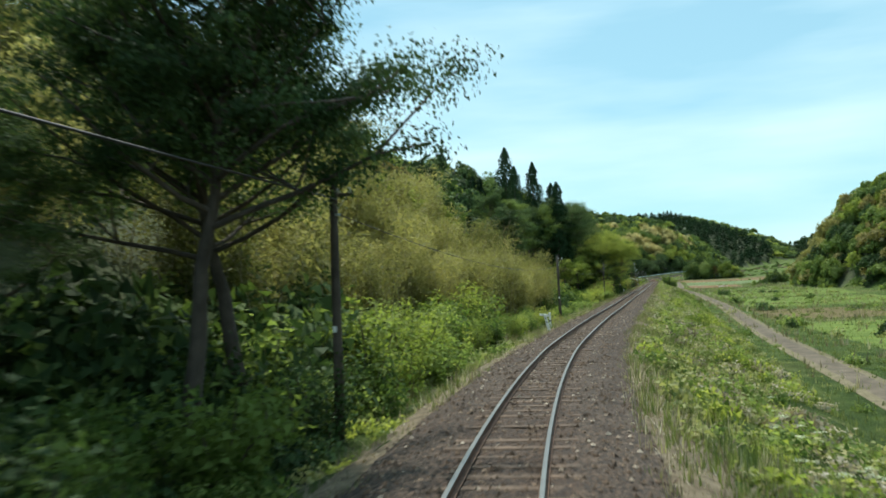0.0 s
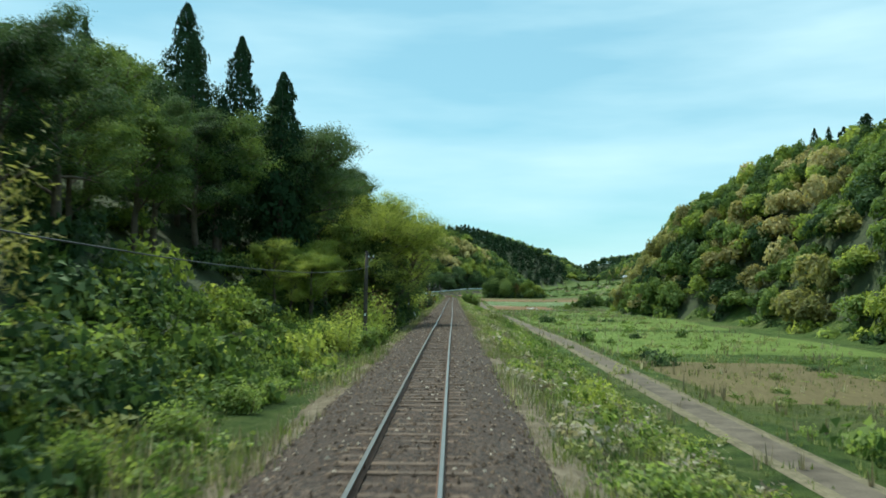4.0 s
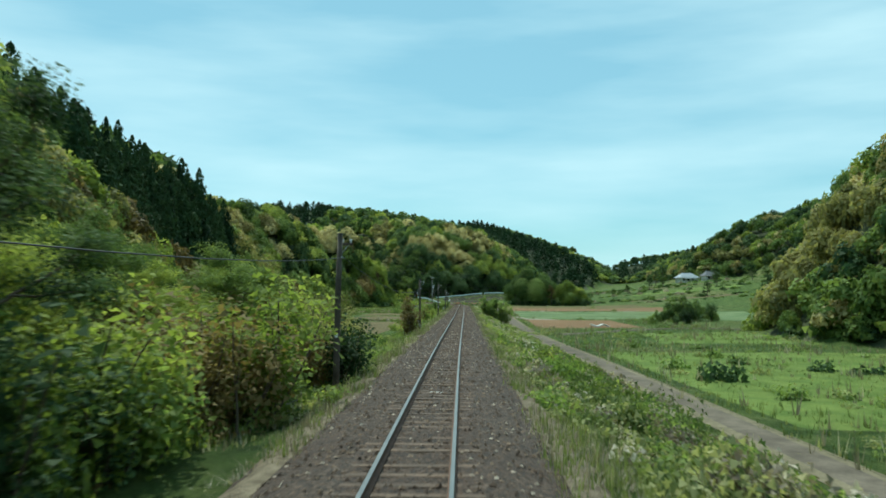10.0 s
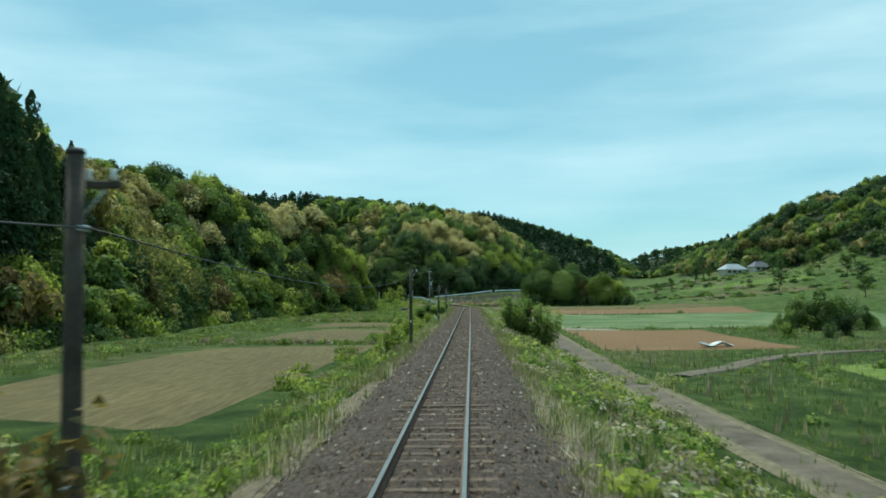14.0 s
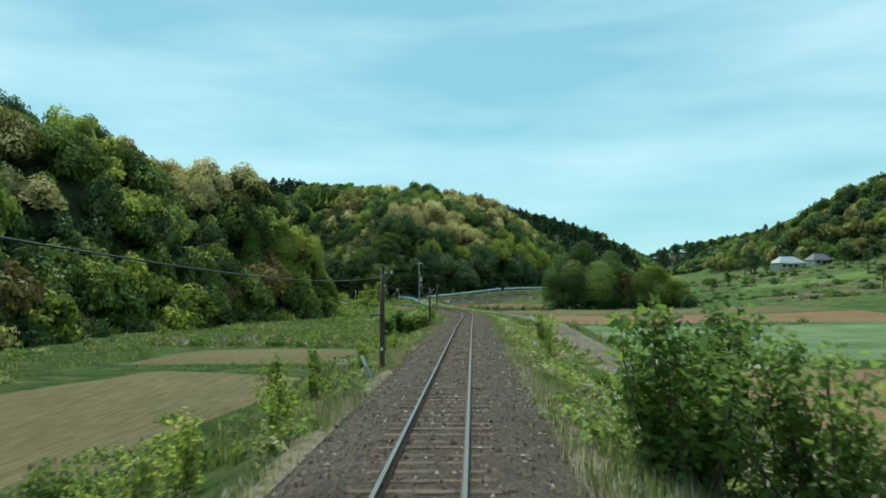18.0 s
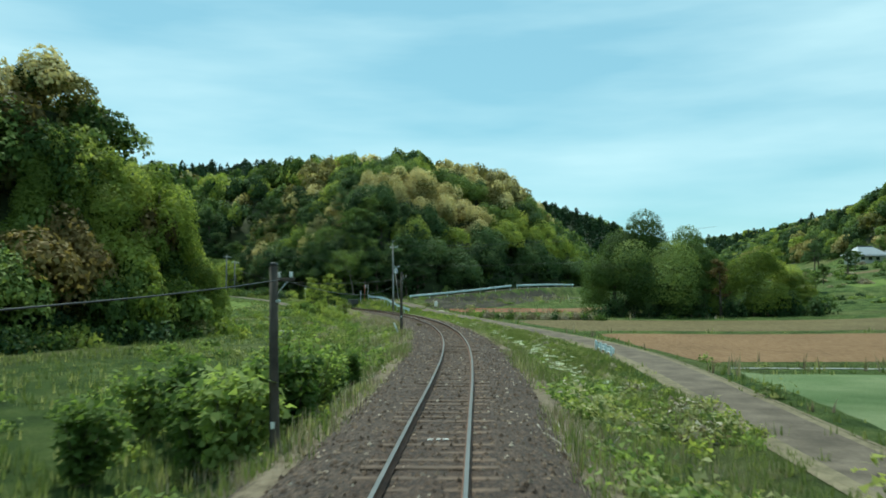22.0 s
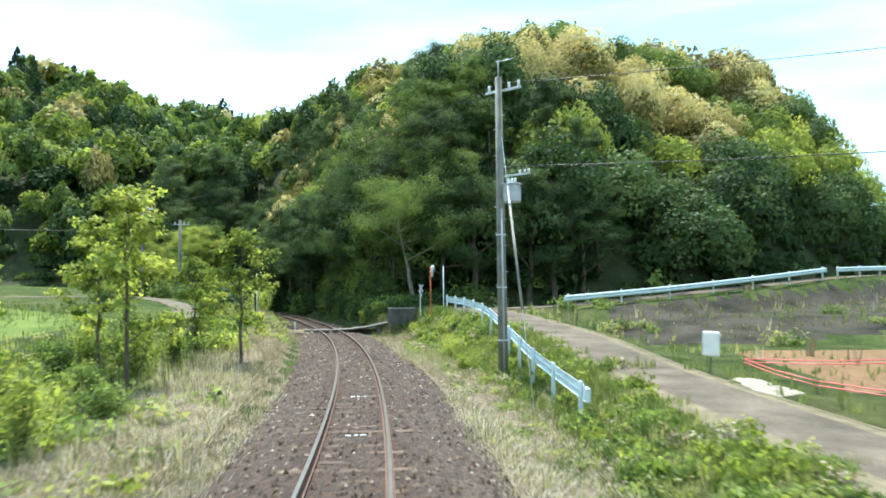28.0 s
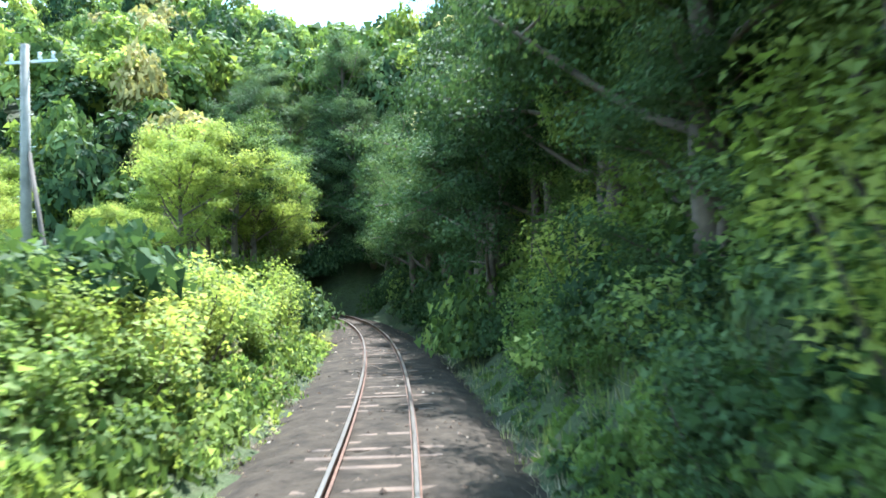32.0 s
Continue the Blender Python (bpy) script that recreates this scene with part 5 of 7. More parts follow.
# ---- the foot crossing ----
def make_crossbuck(label, plate):
    ob = thing("crossbuck_sign", label, "crossing sign", "signs at the foot crossing")
    part("post", box("post", (0.1, 0.1, 2.2), plate, (0, 0, 0.6), 0.012), ob)
    for a in (42, -42):
        part("board", box("board", (0.78, 0.03, 0.14), plate, (0, -0.065 - (0.02 if a > 0 else 0), 1.45), 0.008, Matrix.Rotation(radians(a), 4, "Y")), ob)
    part("warning_plate", box("warning_plate", (0.3, 0.02, 0.22), plate, (0.02, -0.06, 0.98), 0.006), ob)
    return ob


cb = make_crossbuck("pale grey crossbuck sign at a railway foot crossing", GREY_BOX)
cb.matrix_basis = pose(-20.15, 497.0, 1.2, 0, 0, 60) @ Matrix.Diagonal((0.6, 0.8, 0.85, 1))
cb2 = make_crossbuck("dark weathered back of a crossbuck sign at a foot crossing", OLD_WOOD)
cb2.matrix_basis = pose(-29.1, 493.3, 0.7, 0, 0, 288) @ Matrix.Diagonal((0.8, 0.8, 0.88, 1))


def make_mirror():
    ob = thing("traffic_mirror", "round convex traffic mirror with a hood on an orange post", "traffic mirror")
    part("post", tube("post", [(0, 0, -0.4), (0, 0, 2.55)], [0.045, 0.045], ORANGE, 12), ob, "orange steel post")
    back = bmesh.new()
    bmesh.ops.create_cone(back, cap_ends=True, segments=28, radius1=0.34, radius2=0.36, depth=0.09, matrix=Matrix.Translation((0, -0.1, 2.3)) @ Matrix.Rotation(radians(90), 4, "X"))
    housing = part("housing", bm_mesh("housing", back, GREY_BOX, True), ob)
    glass = bmesh.new()
    bmesh.ops.create_uvsphere(glass, u_segments=28, v_segments=12, radius=0.33, matrix=Matrix.Translation((0, -0.13, 2.3)) @ Matrix.Diagonal((1, 0.14, 1, 1)))
    part("mirror_glass", bm_mesh("mirror_glass", glass, MIRROR, True), housing)
    hood = tube("hood", [(0.36 * math.cos(a), -0.2, 2.3 + 0.36 * math.sin(a)) for a in np.linspace(0.35, 2.8, 10)], [0.03] * 10, GREY_BOX, 6)
    part("hood", hood, ob)
    part("clamp", box("clamp", (0.14, 0.1, 0.08), GALV, (0, -0.03, 2.3), 0.01), ob)
    return ob


make_mirror().matrix_basis = pose(-19.3, 496.1, 1.25, 0, 0, 120) @ Matrix.Diagonal((0.78, 0.78, 0.95, 1))
tp = thing("marker_pole", "thin white steel marker pole by the crossing", "pole")
part("shaft", tube("shaft", [(0, 0, -0.3), (0, 0, 2.6)], [0.035, 0.03], WHITE, 8), tp)
part("cap", tube("cap", [(0, 0, 2.6), (0, 0, 2.66)], [0.036, 0.015], GALV, 8), tp)
tp.matrix_basis = pose(-19.0, 498.3, 1.2)
copy_thing(tp, pose(-29.35, 493.95, 0.75))


def earth_heap(name, long, wide, high, mat, seed):
    """A low uneven bank of trodden earth."""
    rng = np.random.default_rng(seed)
    nx, ny = 22, 10
    i, j = np.meshgrid(np.linspace(-1, 1, nx), np.linspace(-1, 1, ny))
    fall = (1 - np.abs(i) ** 4) * (1 - np.abs(j) ** 3)
    z = high * fall * (1 + 0.25 * np.sin(i * 5 + seed) * np.cos(j * 3)) + rng.normal(0, 0.012, i.shape) - 0.18
    k = (np.arange(ny - 1)[:, None] * nx + np.arange(nx - 1)[None]).ravel()
    v = np.stack([i * long / 2 * (1 + 0.06 * np.sin(j * 4 + seed)), j * wide / 2 * (1 + 0.12 * np.sin(i * 6 + seed)), z], -1).reshape(-1, 3)
    return mesh_np(name, v, np.stack([k, k + 1, k + nx + 1, k + nx], 1), mat, smooth=True)


CROSSING = pose(-26.1, 496.0, 0, 0, 0, 22.0)


def make_foot_crossing():
    ob = thing("foot_crossing", "worn grey concrete foot crossing with a trodden earth ramp", "crossing")
    part("ramp", earth_heap("ramp", 2.9, 1.3, 0.2, LANE_EDGE, 3), ob, "pale trodden earth ramp", at=CROSSING @ pose(-1.95, 0.05, 0.0))
    for x, w in ((-0.83, 0.4), (0.0, 0.98)):
        part("slab", box("slab", (w, 0.95, 0.13), SLAB, (x, 0, -0.065), 0.02), ob, at=CROSSING)
        part("bearer", box("bearer", (w, 0.12, 0.1), SLEEPER, (x, -0.4, -0.18), 0.01), ob, at=CROSSING)
    for x, w, z, tilt in ((1.22, 1.16, -0.035, -2.0), (2.38, 1.16, 0.055, -6.5), (3.5, 1.1, 0.25, -11.5)):
        slab = part("slab", box("slab", (w, 0.95, 0.12), SLAB, (0, 0, 0), 0.02), ob, at=CROSSING @ pose(x, 0, z, 0, tilt, 0))
        part("lip", box("lip", (w, 0.06, 0.05), POLE_CONCRETE, (0, -0.5, 0.03), 0.012), slab, "pale worn edge of the slab")
    part("pillar", box("pillar", (0.16, 0.5, 1.3), SLAB, (3.45, -0.1, -0.48), 0.02), ob, at=CROSSING)
    part("back_wall", box("back_wall", (2.3, 0.12, 1.3), DARK_CONCRETE, (2.4, 0.36, -0.68), 0.015), ob, at=CROSSING)
    return ob


make_foot_crossing()
hp = thing("hoop_rail", "low rusty hoop rail at the end of a foot crossing", "rail")
part("hoop", tube("hoop", [(-0.35, 0, -0.5), (-0.35, 0, 0.3), (-0.3, 0, 0.37), (0.28, 0, 0.37), (0.35, 0, 0.3), (0.35, 0, -0.5)], [0.035] * 6, OLD_WOOD, 7), hp)
hp.matrix_basis = CROSSING @ pose(-2.5, -0.62, 0.1)
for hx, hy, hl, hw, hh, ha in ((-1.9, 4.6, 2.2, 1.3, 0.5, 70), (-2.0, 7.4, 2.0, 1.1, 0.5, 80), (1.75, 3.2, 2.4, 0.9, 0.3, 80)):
    mound = new("earth_mound", earth_heap("earth_mound", hl, hw, 0.75 * hh, SHADED_EARTH, int(hy * 10)))
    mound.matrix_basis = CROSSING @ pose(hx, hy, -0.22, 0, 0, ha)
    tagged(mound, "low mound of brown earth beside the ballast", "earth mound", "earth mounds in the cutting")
cbx = thing("concrete_chamber", "tall dark concrete drain chamber with a pale rim beside the track", "drain chamber")
for nm, size, at in (("front_wall", (1.5, 0.14, 2.0), (0, -0.6, 0)), ("back_wall", (1.5, 0.14, 2.0), (0, 0.6, 0)), ("side_wall", (0.14, 1.06, 2.0), (-0.68, 0, 0)), ("side_wall", (0.14, 1.06, 2.0), (0.68, 0, 0))):
    wall = part(nm, box(nm, size, DARK_CONCRETE, at, 0.02), cbx)
    part("rim", box("rim", (size[0] + 0.01, size[1] + 0.02, 0.05), POLE_CONCRETE, (at[0], at[1], 1.02), 0.012), wall, "pale worn rim")
cbx.matrix_basis = CROSSING @ pose(4.9, 0.1, 0.2, 0, 0, 3)


# ---- small things on the valley floor ----
wb = thing("field_sign", "white blank board on a thin post beside the lane", "sign")
part("board", box("board", (0.5, 0.12, 0.75), WHITE, (0, 0, 0.95), 0.04), wb)
part("post", tube("post", [(0, 0, -0.3), (0, 0.02, 0.62)], [0.025, 0.025], BLACK, 6), wb)
wb.matrix_basis = pose(-5.85, 475.2, ground_z(-5.85, 475.2), 0, 3, -20)


def make_tape_fence():
    ob = thing("tape_fence", "red marking tape strung on stakes round a tilled plot", "tape fence")
    pts = [(-4.1, 480.5), (1.2, 480.0), (7.0, 479.0), (12.0, 478.0), (12.5, 470.6), (5.0, 470.9), (-0.6, 471.4), (-3.4, 472.9), (-4.1, 480.5)]
    top = []
    for x, y in pts[:-1]:
        z = ground_z(x, y)
        part("stake", tube("stake", [(x, y, z - 0.2), (x, y, z + 0.4)], [0.02, 0.018], OLD_WOOD, 6), ob)
    for (xa, ya), (xb, yb) in zip(pts, pts[1:]):
        za, zb = ground_z(xa, ya), ground_z(xb, yb)
        for h in (0.36, 0.24):
            part("tape", tube("tape", [(xa, ya, za + h), ((xa + xb) / 2, (ya + yb) / 2, (za + zb) / 2 + h - 0.06), (xb, yb, zb + h)], [0.017] * 3, RED_TAPE, 4), ob)
    return ob


make_tape_fence()
patch("concrete_apron", [(-5.2, 470.2), (-3.0, 472.6), (-4.3, 475.4), (-5.5, 475.2)], VERGE, "pale concrete apron beside the lane", 0.05, 0.8)
for (xa, ya), (xb, yb) in [((13.0, 400.5), (60.0, 399.0))]:
    n = 12
    ob = thing("field_channel", "pale concrete irrigation channel along a field edge", "channel")
    a = math.degrees(math.atan2(yb - ya, xb - xa))
    length = math.hypot(xb - xa, yb - ya) / n
    for i in range(n):
        x, y = xa + (xb - xa) * (i + 0.5) / n, ya + (yb - ya) * (i + 0.5) / n
        part("kerb", box("kerb", (length - 0.03, 0.22, 0.5), CONCRETE, (0, 0, -0.2), 0.02), ob, at=pose(x, y, ground_z(x, y), 0, 0, a))
patch("concrete_slab", [(10.6, 351.0), (21.0, 350.6), (21.0, 352.4), (10.8, 354.9)], VERGE, "pale concrete slab bridging a ditch beside the lane", 0.16, 0.9)
ws = thing("white_sheet", "crumpled white plastic sheet lying in the weeds", "sheet")
sh = bmesh.new()
bmesh.ops.create_grid(sh, x_segments=14, y_segments=8, size=0.5)
for v in sh.verts:
    v.co = Vector((v.co.x * 3.4, v.co.y * 1.1, 0.35 + 0.16 * math.sin(v.co.x * 9) + 0.12 * math.cos(v.co.y * 13 + v.co.x * 5)))
bmesh.ops.solidify(sh, geom=sh.faces[:], thickness=0.02)
part("sheet", bm_mesh("sheet", sh, WHITE), ws)
ws.matrix_basis = pose(24.4, 318.3, ground_z(24.4, 318.3), 0, 0, 12)


# ---- farmhouse on the far slope ----
def make_house(label, w, d, h, roof):
    ob = thing("farmhouse", label, "house", "houses on the far slope")
    part("wall", box("wall", (w, d, h), PLASTER, (0, 0, h / 2 - 0.3), 0.02), ob)
    bm = bmesh.new()
    e, r = 0.8, 2.3
    c = [bm.verts.new(p) for p in [(-w / 2 - e, -d / 2 - e, h - 0.35), (w / 2 + e, -d / 2 - e, h - 0.35), (w / 2 + e, d / 2 + e, h - 0.35), (-w / 2 - e, d / 2 + e, h - 0.35), (-w / 4, 0, h + r), (w / 4, 0, h + r)]]
    for f in [(0, 1, 5, 4), (1, 2, 5), (2, 3, 4, 5), (3, 0, 4), (3, 2, 1, 0)]:
        bm.faces.new([c[i] for i in f])
    part("roof", bm_mesh("roof", bm, roof), ob)
    part("ridge", box("ridge", (w / 2 + 0.4, 0.3, 0.25), ROOF_DARK, (0, 0, h + r + 0.05), 0.05), ob)
    for x in np.arange(-w / 2 + 1.6, w / 2 - 1, 2.6):
        win = part("window", box("window", (1.6, 0.08, 1.3), WHITE, (x, -d / 2 - 0.01, h * 0.5), 0.02), ob)
        part("pane", box("pane", (1.36, 0.04, 1.08), WINDOW, (x, -d / 2 - 0.05, h * 0.5), 0.01), win)
    part("porch_roof", box("porch_roof", (w * 0.7, 1.4, 0.14), roof, (0, -d / 2 - 0.7, h * 0.78), 0.02, Matrix.Rotation(radians(12), 4, "X")), ob)
    return ob


make_house("single-storey farmhouse with a pale tiled hip roof", 10, 6, 2.8, ROOF_PALE).matrix_basis = pose(118.0, 603.0, ground_z(118.0, 603.0), 0, 0, 15)
make_house("small outbuilding with a dark tiled roof", 7, 5, 2.6, ROOF_DARK).matrix_basis = pose(131.0, 606.0, ground_z(131.0, 606.0), 0, 0, 12)


# ---- grass and weeds ----
def blades(rng, x, y, z, high, count, wide=0.022, lean=0.35):
    """Tufts of thin blades standing on the ground."""
    n = len(x)
    a = rng.uniform(0, 6.283, (n, count))
    h = np.asarray(high)[:, None] * rng.uniform(0.5, 1.15, (n, count))
    off = rng.uniform(0.02, 0.16, (n, count))
    bx, by = x[:, None] + np.cos(a) * off, y[:, None] + np.sin(a) * off
    ln = rng.uniform(0.05, lean, (n, count)) * h
    tx, ty = bx + np.cos(a) * ln, by + np.sin(a) * ln
    w = wide * rng.uniform(0.6, 1.4, (n, count))
    px, py = -np.sin(a) * w, np.cos(a) * w
    zz = np.broadcast_to(z[:, None], a.shape) - 0.03
    v = np.stack([np.stack([bx + px, by + py, zz], 2), np.stack([bx - px, by - py, zz], 2), np.stack([tx, ty, zz + h], 2)], 2)
    up = np.stack([0.35 * np.cos(a), 0.35 * np.sin(a), np.ones(a.shape)], 2)
    return np.hstack([v.reshape(-1, 3), np.repeat(up.reshape(-1, 3), 3, axis=0), np.zeros((n * count * 3, 1))]), n * count


def near_road(x, y):
    d = np.full(len(x), 1e9)
    for a in range(0, len(x), 20000):
        q = slice(a, a + 20000)
        d[q] = np.sqrt(((x[q, None] - ROAD[None, ::3, 0]) ** 2 + (y[q, None] - ROAD[None, ::3, 1]) ** 2).min(1))
    return d


SIDE_LANES = np.vstack([WEST_LANE[::2], HILL_LANE[::2]])


def near_lane(x, y):
    d = np.full(len(x), 1e9)
    for a in range(0, len(x), 20000):
        q = slice(a, a + 20000)
        d[q] = np.sqrt(((x[q, None] - SIDE_LANES[None, :, 0]) ** 2 + (y[q, None] - SIDE_LANES[None, :, 1]) ** 2).min(1))
    return d


def sow(seed, n, u_lo, u_hi, s_lo, s_hi, power=1.0):
    rng = np.random.default_rng(seed)
    s = rng.uniform(s_lo, s_hi, n)
    t = rng.uniform(0, 1, n) ** power
    u = u_lo + (u_hi - u_lo) * t
    x = np.interp(s, LINE_S, LINE[:, 0]) + np.interp(s, LINE_S, LINE_N[:, 0]) * u
    y = np.interp(s, LINE_S, LINE[:, 1]) + np.interp(s, LINE_S, LINE_N[:, 1]) * u
    keep = (near_road(x, y) > np.where(y < 300, 1.15, 1.6)) & (near_lane(x, y) > 1.6)
    return rng, x[keep], y[keep], u[keep], s[keep]


FIELD_BOXES = [(-26, -8, 262, 309), (-24, -8.5, 314, 343), (-23, -7.4, 346, 358.5), (13, 33, 315, 351), (13, 74, 355, 397), (11, 60, 403, 428), (5, 59, 429, 452), (0, 25, 474, 497)]


def off_fields(x, y):
    ok = np.ones(len(x), bool)
    for a, b, c, d in FIELD_BOXES:
        ok &= ~((x > a) & (x < b) & (y > c) & (y < d))
    return ok


def plant_grass():
    vs, ks, ts = [], [], []
    # (seed, tufts, from u, to u, from s, to s, height, blades, width, kind, clumping)
    end = S_LAST - 60
    plan = [
        (201, 26000, 2.3, 9.5, 25, end, 0.3, 5, 0.02, "grass", 0.0),
        (202, 22000, -9.0, -2.3, 25, end, 0.40, 5, 0.02, "grass", 0.0),
        (203, 17000, 2.1, 8.0, 25, s_at_y(405), 0.36, 4, 0.013, "dry", 0.2),
        (204, 11000, -6.0, -2.1, 25, end, 0.58, 4, 0.014, "dry", 0.1),
        (205, 8000, 3.0, 11.0, 25, s_at_y(388), 0.46, 5, 0.02, "grass", 0.15),
        (206, 4000, -12.0, -3.0, 230, end, 0.55, 4, 0.022, "grass", 0.15),
        (207, 24000, 9.0, 45.0, 25, end, 0.4, 3, 0.04, "grass", -0.1),
        (208, 24000, -34.0, -9.0, 230, end, 0.38, 3, 0.035, "grass", -0.1),
        (209, 4000, 12.0, 48.0, 60, end, 0.95, 4, 0.05, "dry", 0.35),
        (210, 13000, 2.0, 3.8, 20, end + 60, 0.2, 5, 0.013, "dry", -0.25),
        (211, 13000, -3.8, -2.0, 20, end + 60, 0.2, 5, 0.013, "dry", -0.25),
        (212, 5000, -3.6, -2.0, 20, end + 60, 0.28, 5, 0.014, "grass", -0.1),
        (213, 5000, 2.0, 3.6, 20, end + 60, 0.28, 5, 0.014, "grass", -0.1),
        (216, 18000, 2.8, 9.0, s_at_y(384), s_at_y(500), 0.32, 5, 0.018, "grass", -0.5),
        (217, 13000, 1.8, 4.6, s_at_y(430), s_at_y(502), 0.17, 6, 0.016, "dry", -0.6),
        (218, 20000, -5.2, -1.8, s_at_y(430), s_at_y(502), 0.24, 6, 0.016, "dry", -0.6),
        (214, 3000, 2.6, 6.5, end - 12, end + 60, 0.5, 5, 0.02, "grass", -0.3),
        (215, 6000, -9.5, -2.4, end - 12, end + 60, 0.55, 5, 0.02, "grass", -0.4),
    ]
    for seed, n, ua, ub, sa_, sb_, h, c, w, kind, cl in plan:
        rng, x, y, u, s = sow(seed, n, ua, ub, sa_, sb_)
        ok = (wob(x, y, 3.2) + 0.6 * wob(y + 40, x, 1.3) > cl - 0.35) & off_fields(x, y)
        if kind == "grass":
            ok &= ~((y > 442) & (y < 497) & (np.abs(u) < 4.6) & (rng.random(len(x)) < 0.75))
        x, y = x[ok], y[ok]
        z = land(x, y)
        v, m = blades(rng, x, y, z, h * (1 + 0.5 * wob(x, y, 4.0)), c, w, 2.2 if h < 0.25 else 0.35)
        vs.append(v)
        ks.append(np.full(m, K[kind]))
        ts.append(np.repeat(rng.random(len(x)) * 0.5 + 0.25 * (1 + wob(x, y, 8)), c))
    v = np.vstack(vs)
    ob = new("tall_grass", mesh_np("tall_grass", v, np.arange(len(v)).reshape(-1, 3), [LEAF[k] for k in KINDS], np.concatenate(ks), np.concatenate(ts)))
    tagged(ob, "tall green and dry grass on the railway banks and fields", "grass", kind="stuff")
    # broad-leaved weeds in clumps
    weed = [crown_bush(310 + i, 110, 0.21, 1.2) for i in range(4)]
    spots = []
    for seed, n, ua, ub, a_, b_, size, kinds, cl in [
        (221, 3600, 2.9, 10.5, 25, s_at_y(388), 0.5, ["weed", "weed", "bright", "grass", "grass", "dry"], -0.25),
        (222, 3200, -8.5, -2.9, 25, end, 0.45, ["weed", "weed", "bright", "grass"], -0.2),
        (225, 2200, 2.9, 9.0, s_at_y(386), s_at_y(500), 0.27, ["weed", "bright", "grass", "dry"], -0.2),
        (223, 2200, 11, 46, 60, end, 0.7, ["weed", "broad", "grass"], 0.3),
        (224, 1500, -34, -9, 235, end, 0.6, ["weed", "broad", "grass"], 0.25),
    ]:
        rng, x, y, u, s = sow(seed, n, ua, ub, a_, b_)
        ok = (wob(x, y, 5.0) + 0.5 * wob(y, x + 9, 2.0) > cl) & off_fields(x, y)
        x, y = x[ok], y[ok]
        z = land(x, y)
        for i in range(len(x)):
            w = size * rng.uniform(0.5, 1.6)
            spots.append((rng.integers(0, 4), K[kinds[rng.integers(0, len(kinds))]], x[i], y[i], z[i] - 0.03, w, w * rng.uniform(0.7, 1.3), rng.uniform(0, 6.28), rng.random()))
    grow(weed, spots, "weeds", "clumps of leafy green weeds on the railway banks", "weeds")
    # white umbels by the line
    umb = [crown_bush(330 + i, 46, 0.2, 0.55) for i in range(3)]
    spots = []
    for (ya, yb, ua, ub, n) in [(384, 412, 3.4, 7.0, 70), (420, 440, 3.4, 6.0, 16), (222, 243, 4.5, 8.0, 70), (8, 30, 5, 9, 30)]:
        rng, x, y, u, s = sow(int(ya), n, ua, ub, s_at_y(ya), s_at_y(yb))
        z = land(x, y)
        for i in range(len(x)):
            w = rng.uniform(0.1, 0.24)
            spots.append((rng.integers(0, 3), K["petal"], x[i], y[i], z[i] + rng.uniform(0.25, 0.6), w, w, rng.uniform(0, 6.28), rng.random()))
    grow(umb, spots, "white_umbels", "white wild flowers among the grass beside the track", "flowers")


plant_grass()


# ---- single trees and shrubs ----
def limb_path(rng, start, way, length, bend=0.25, n=5):
    p = [np.array(start, float)]
    w = np.array(way, float)
    for _ in range(n):
        w = w + rng.normal(0, bend, 3) * 0.5 + (0, 0, 0.06)
        w /= np.linalg.norm(w)
        p.append(p[-1] + w * length / n)
    return np.array(p)


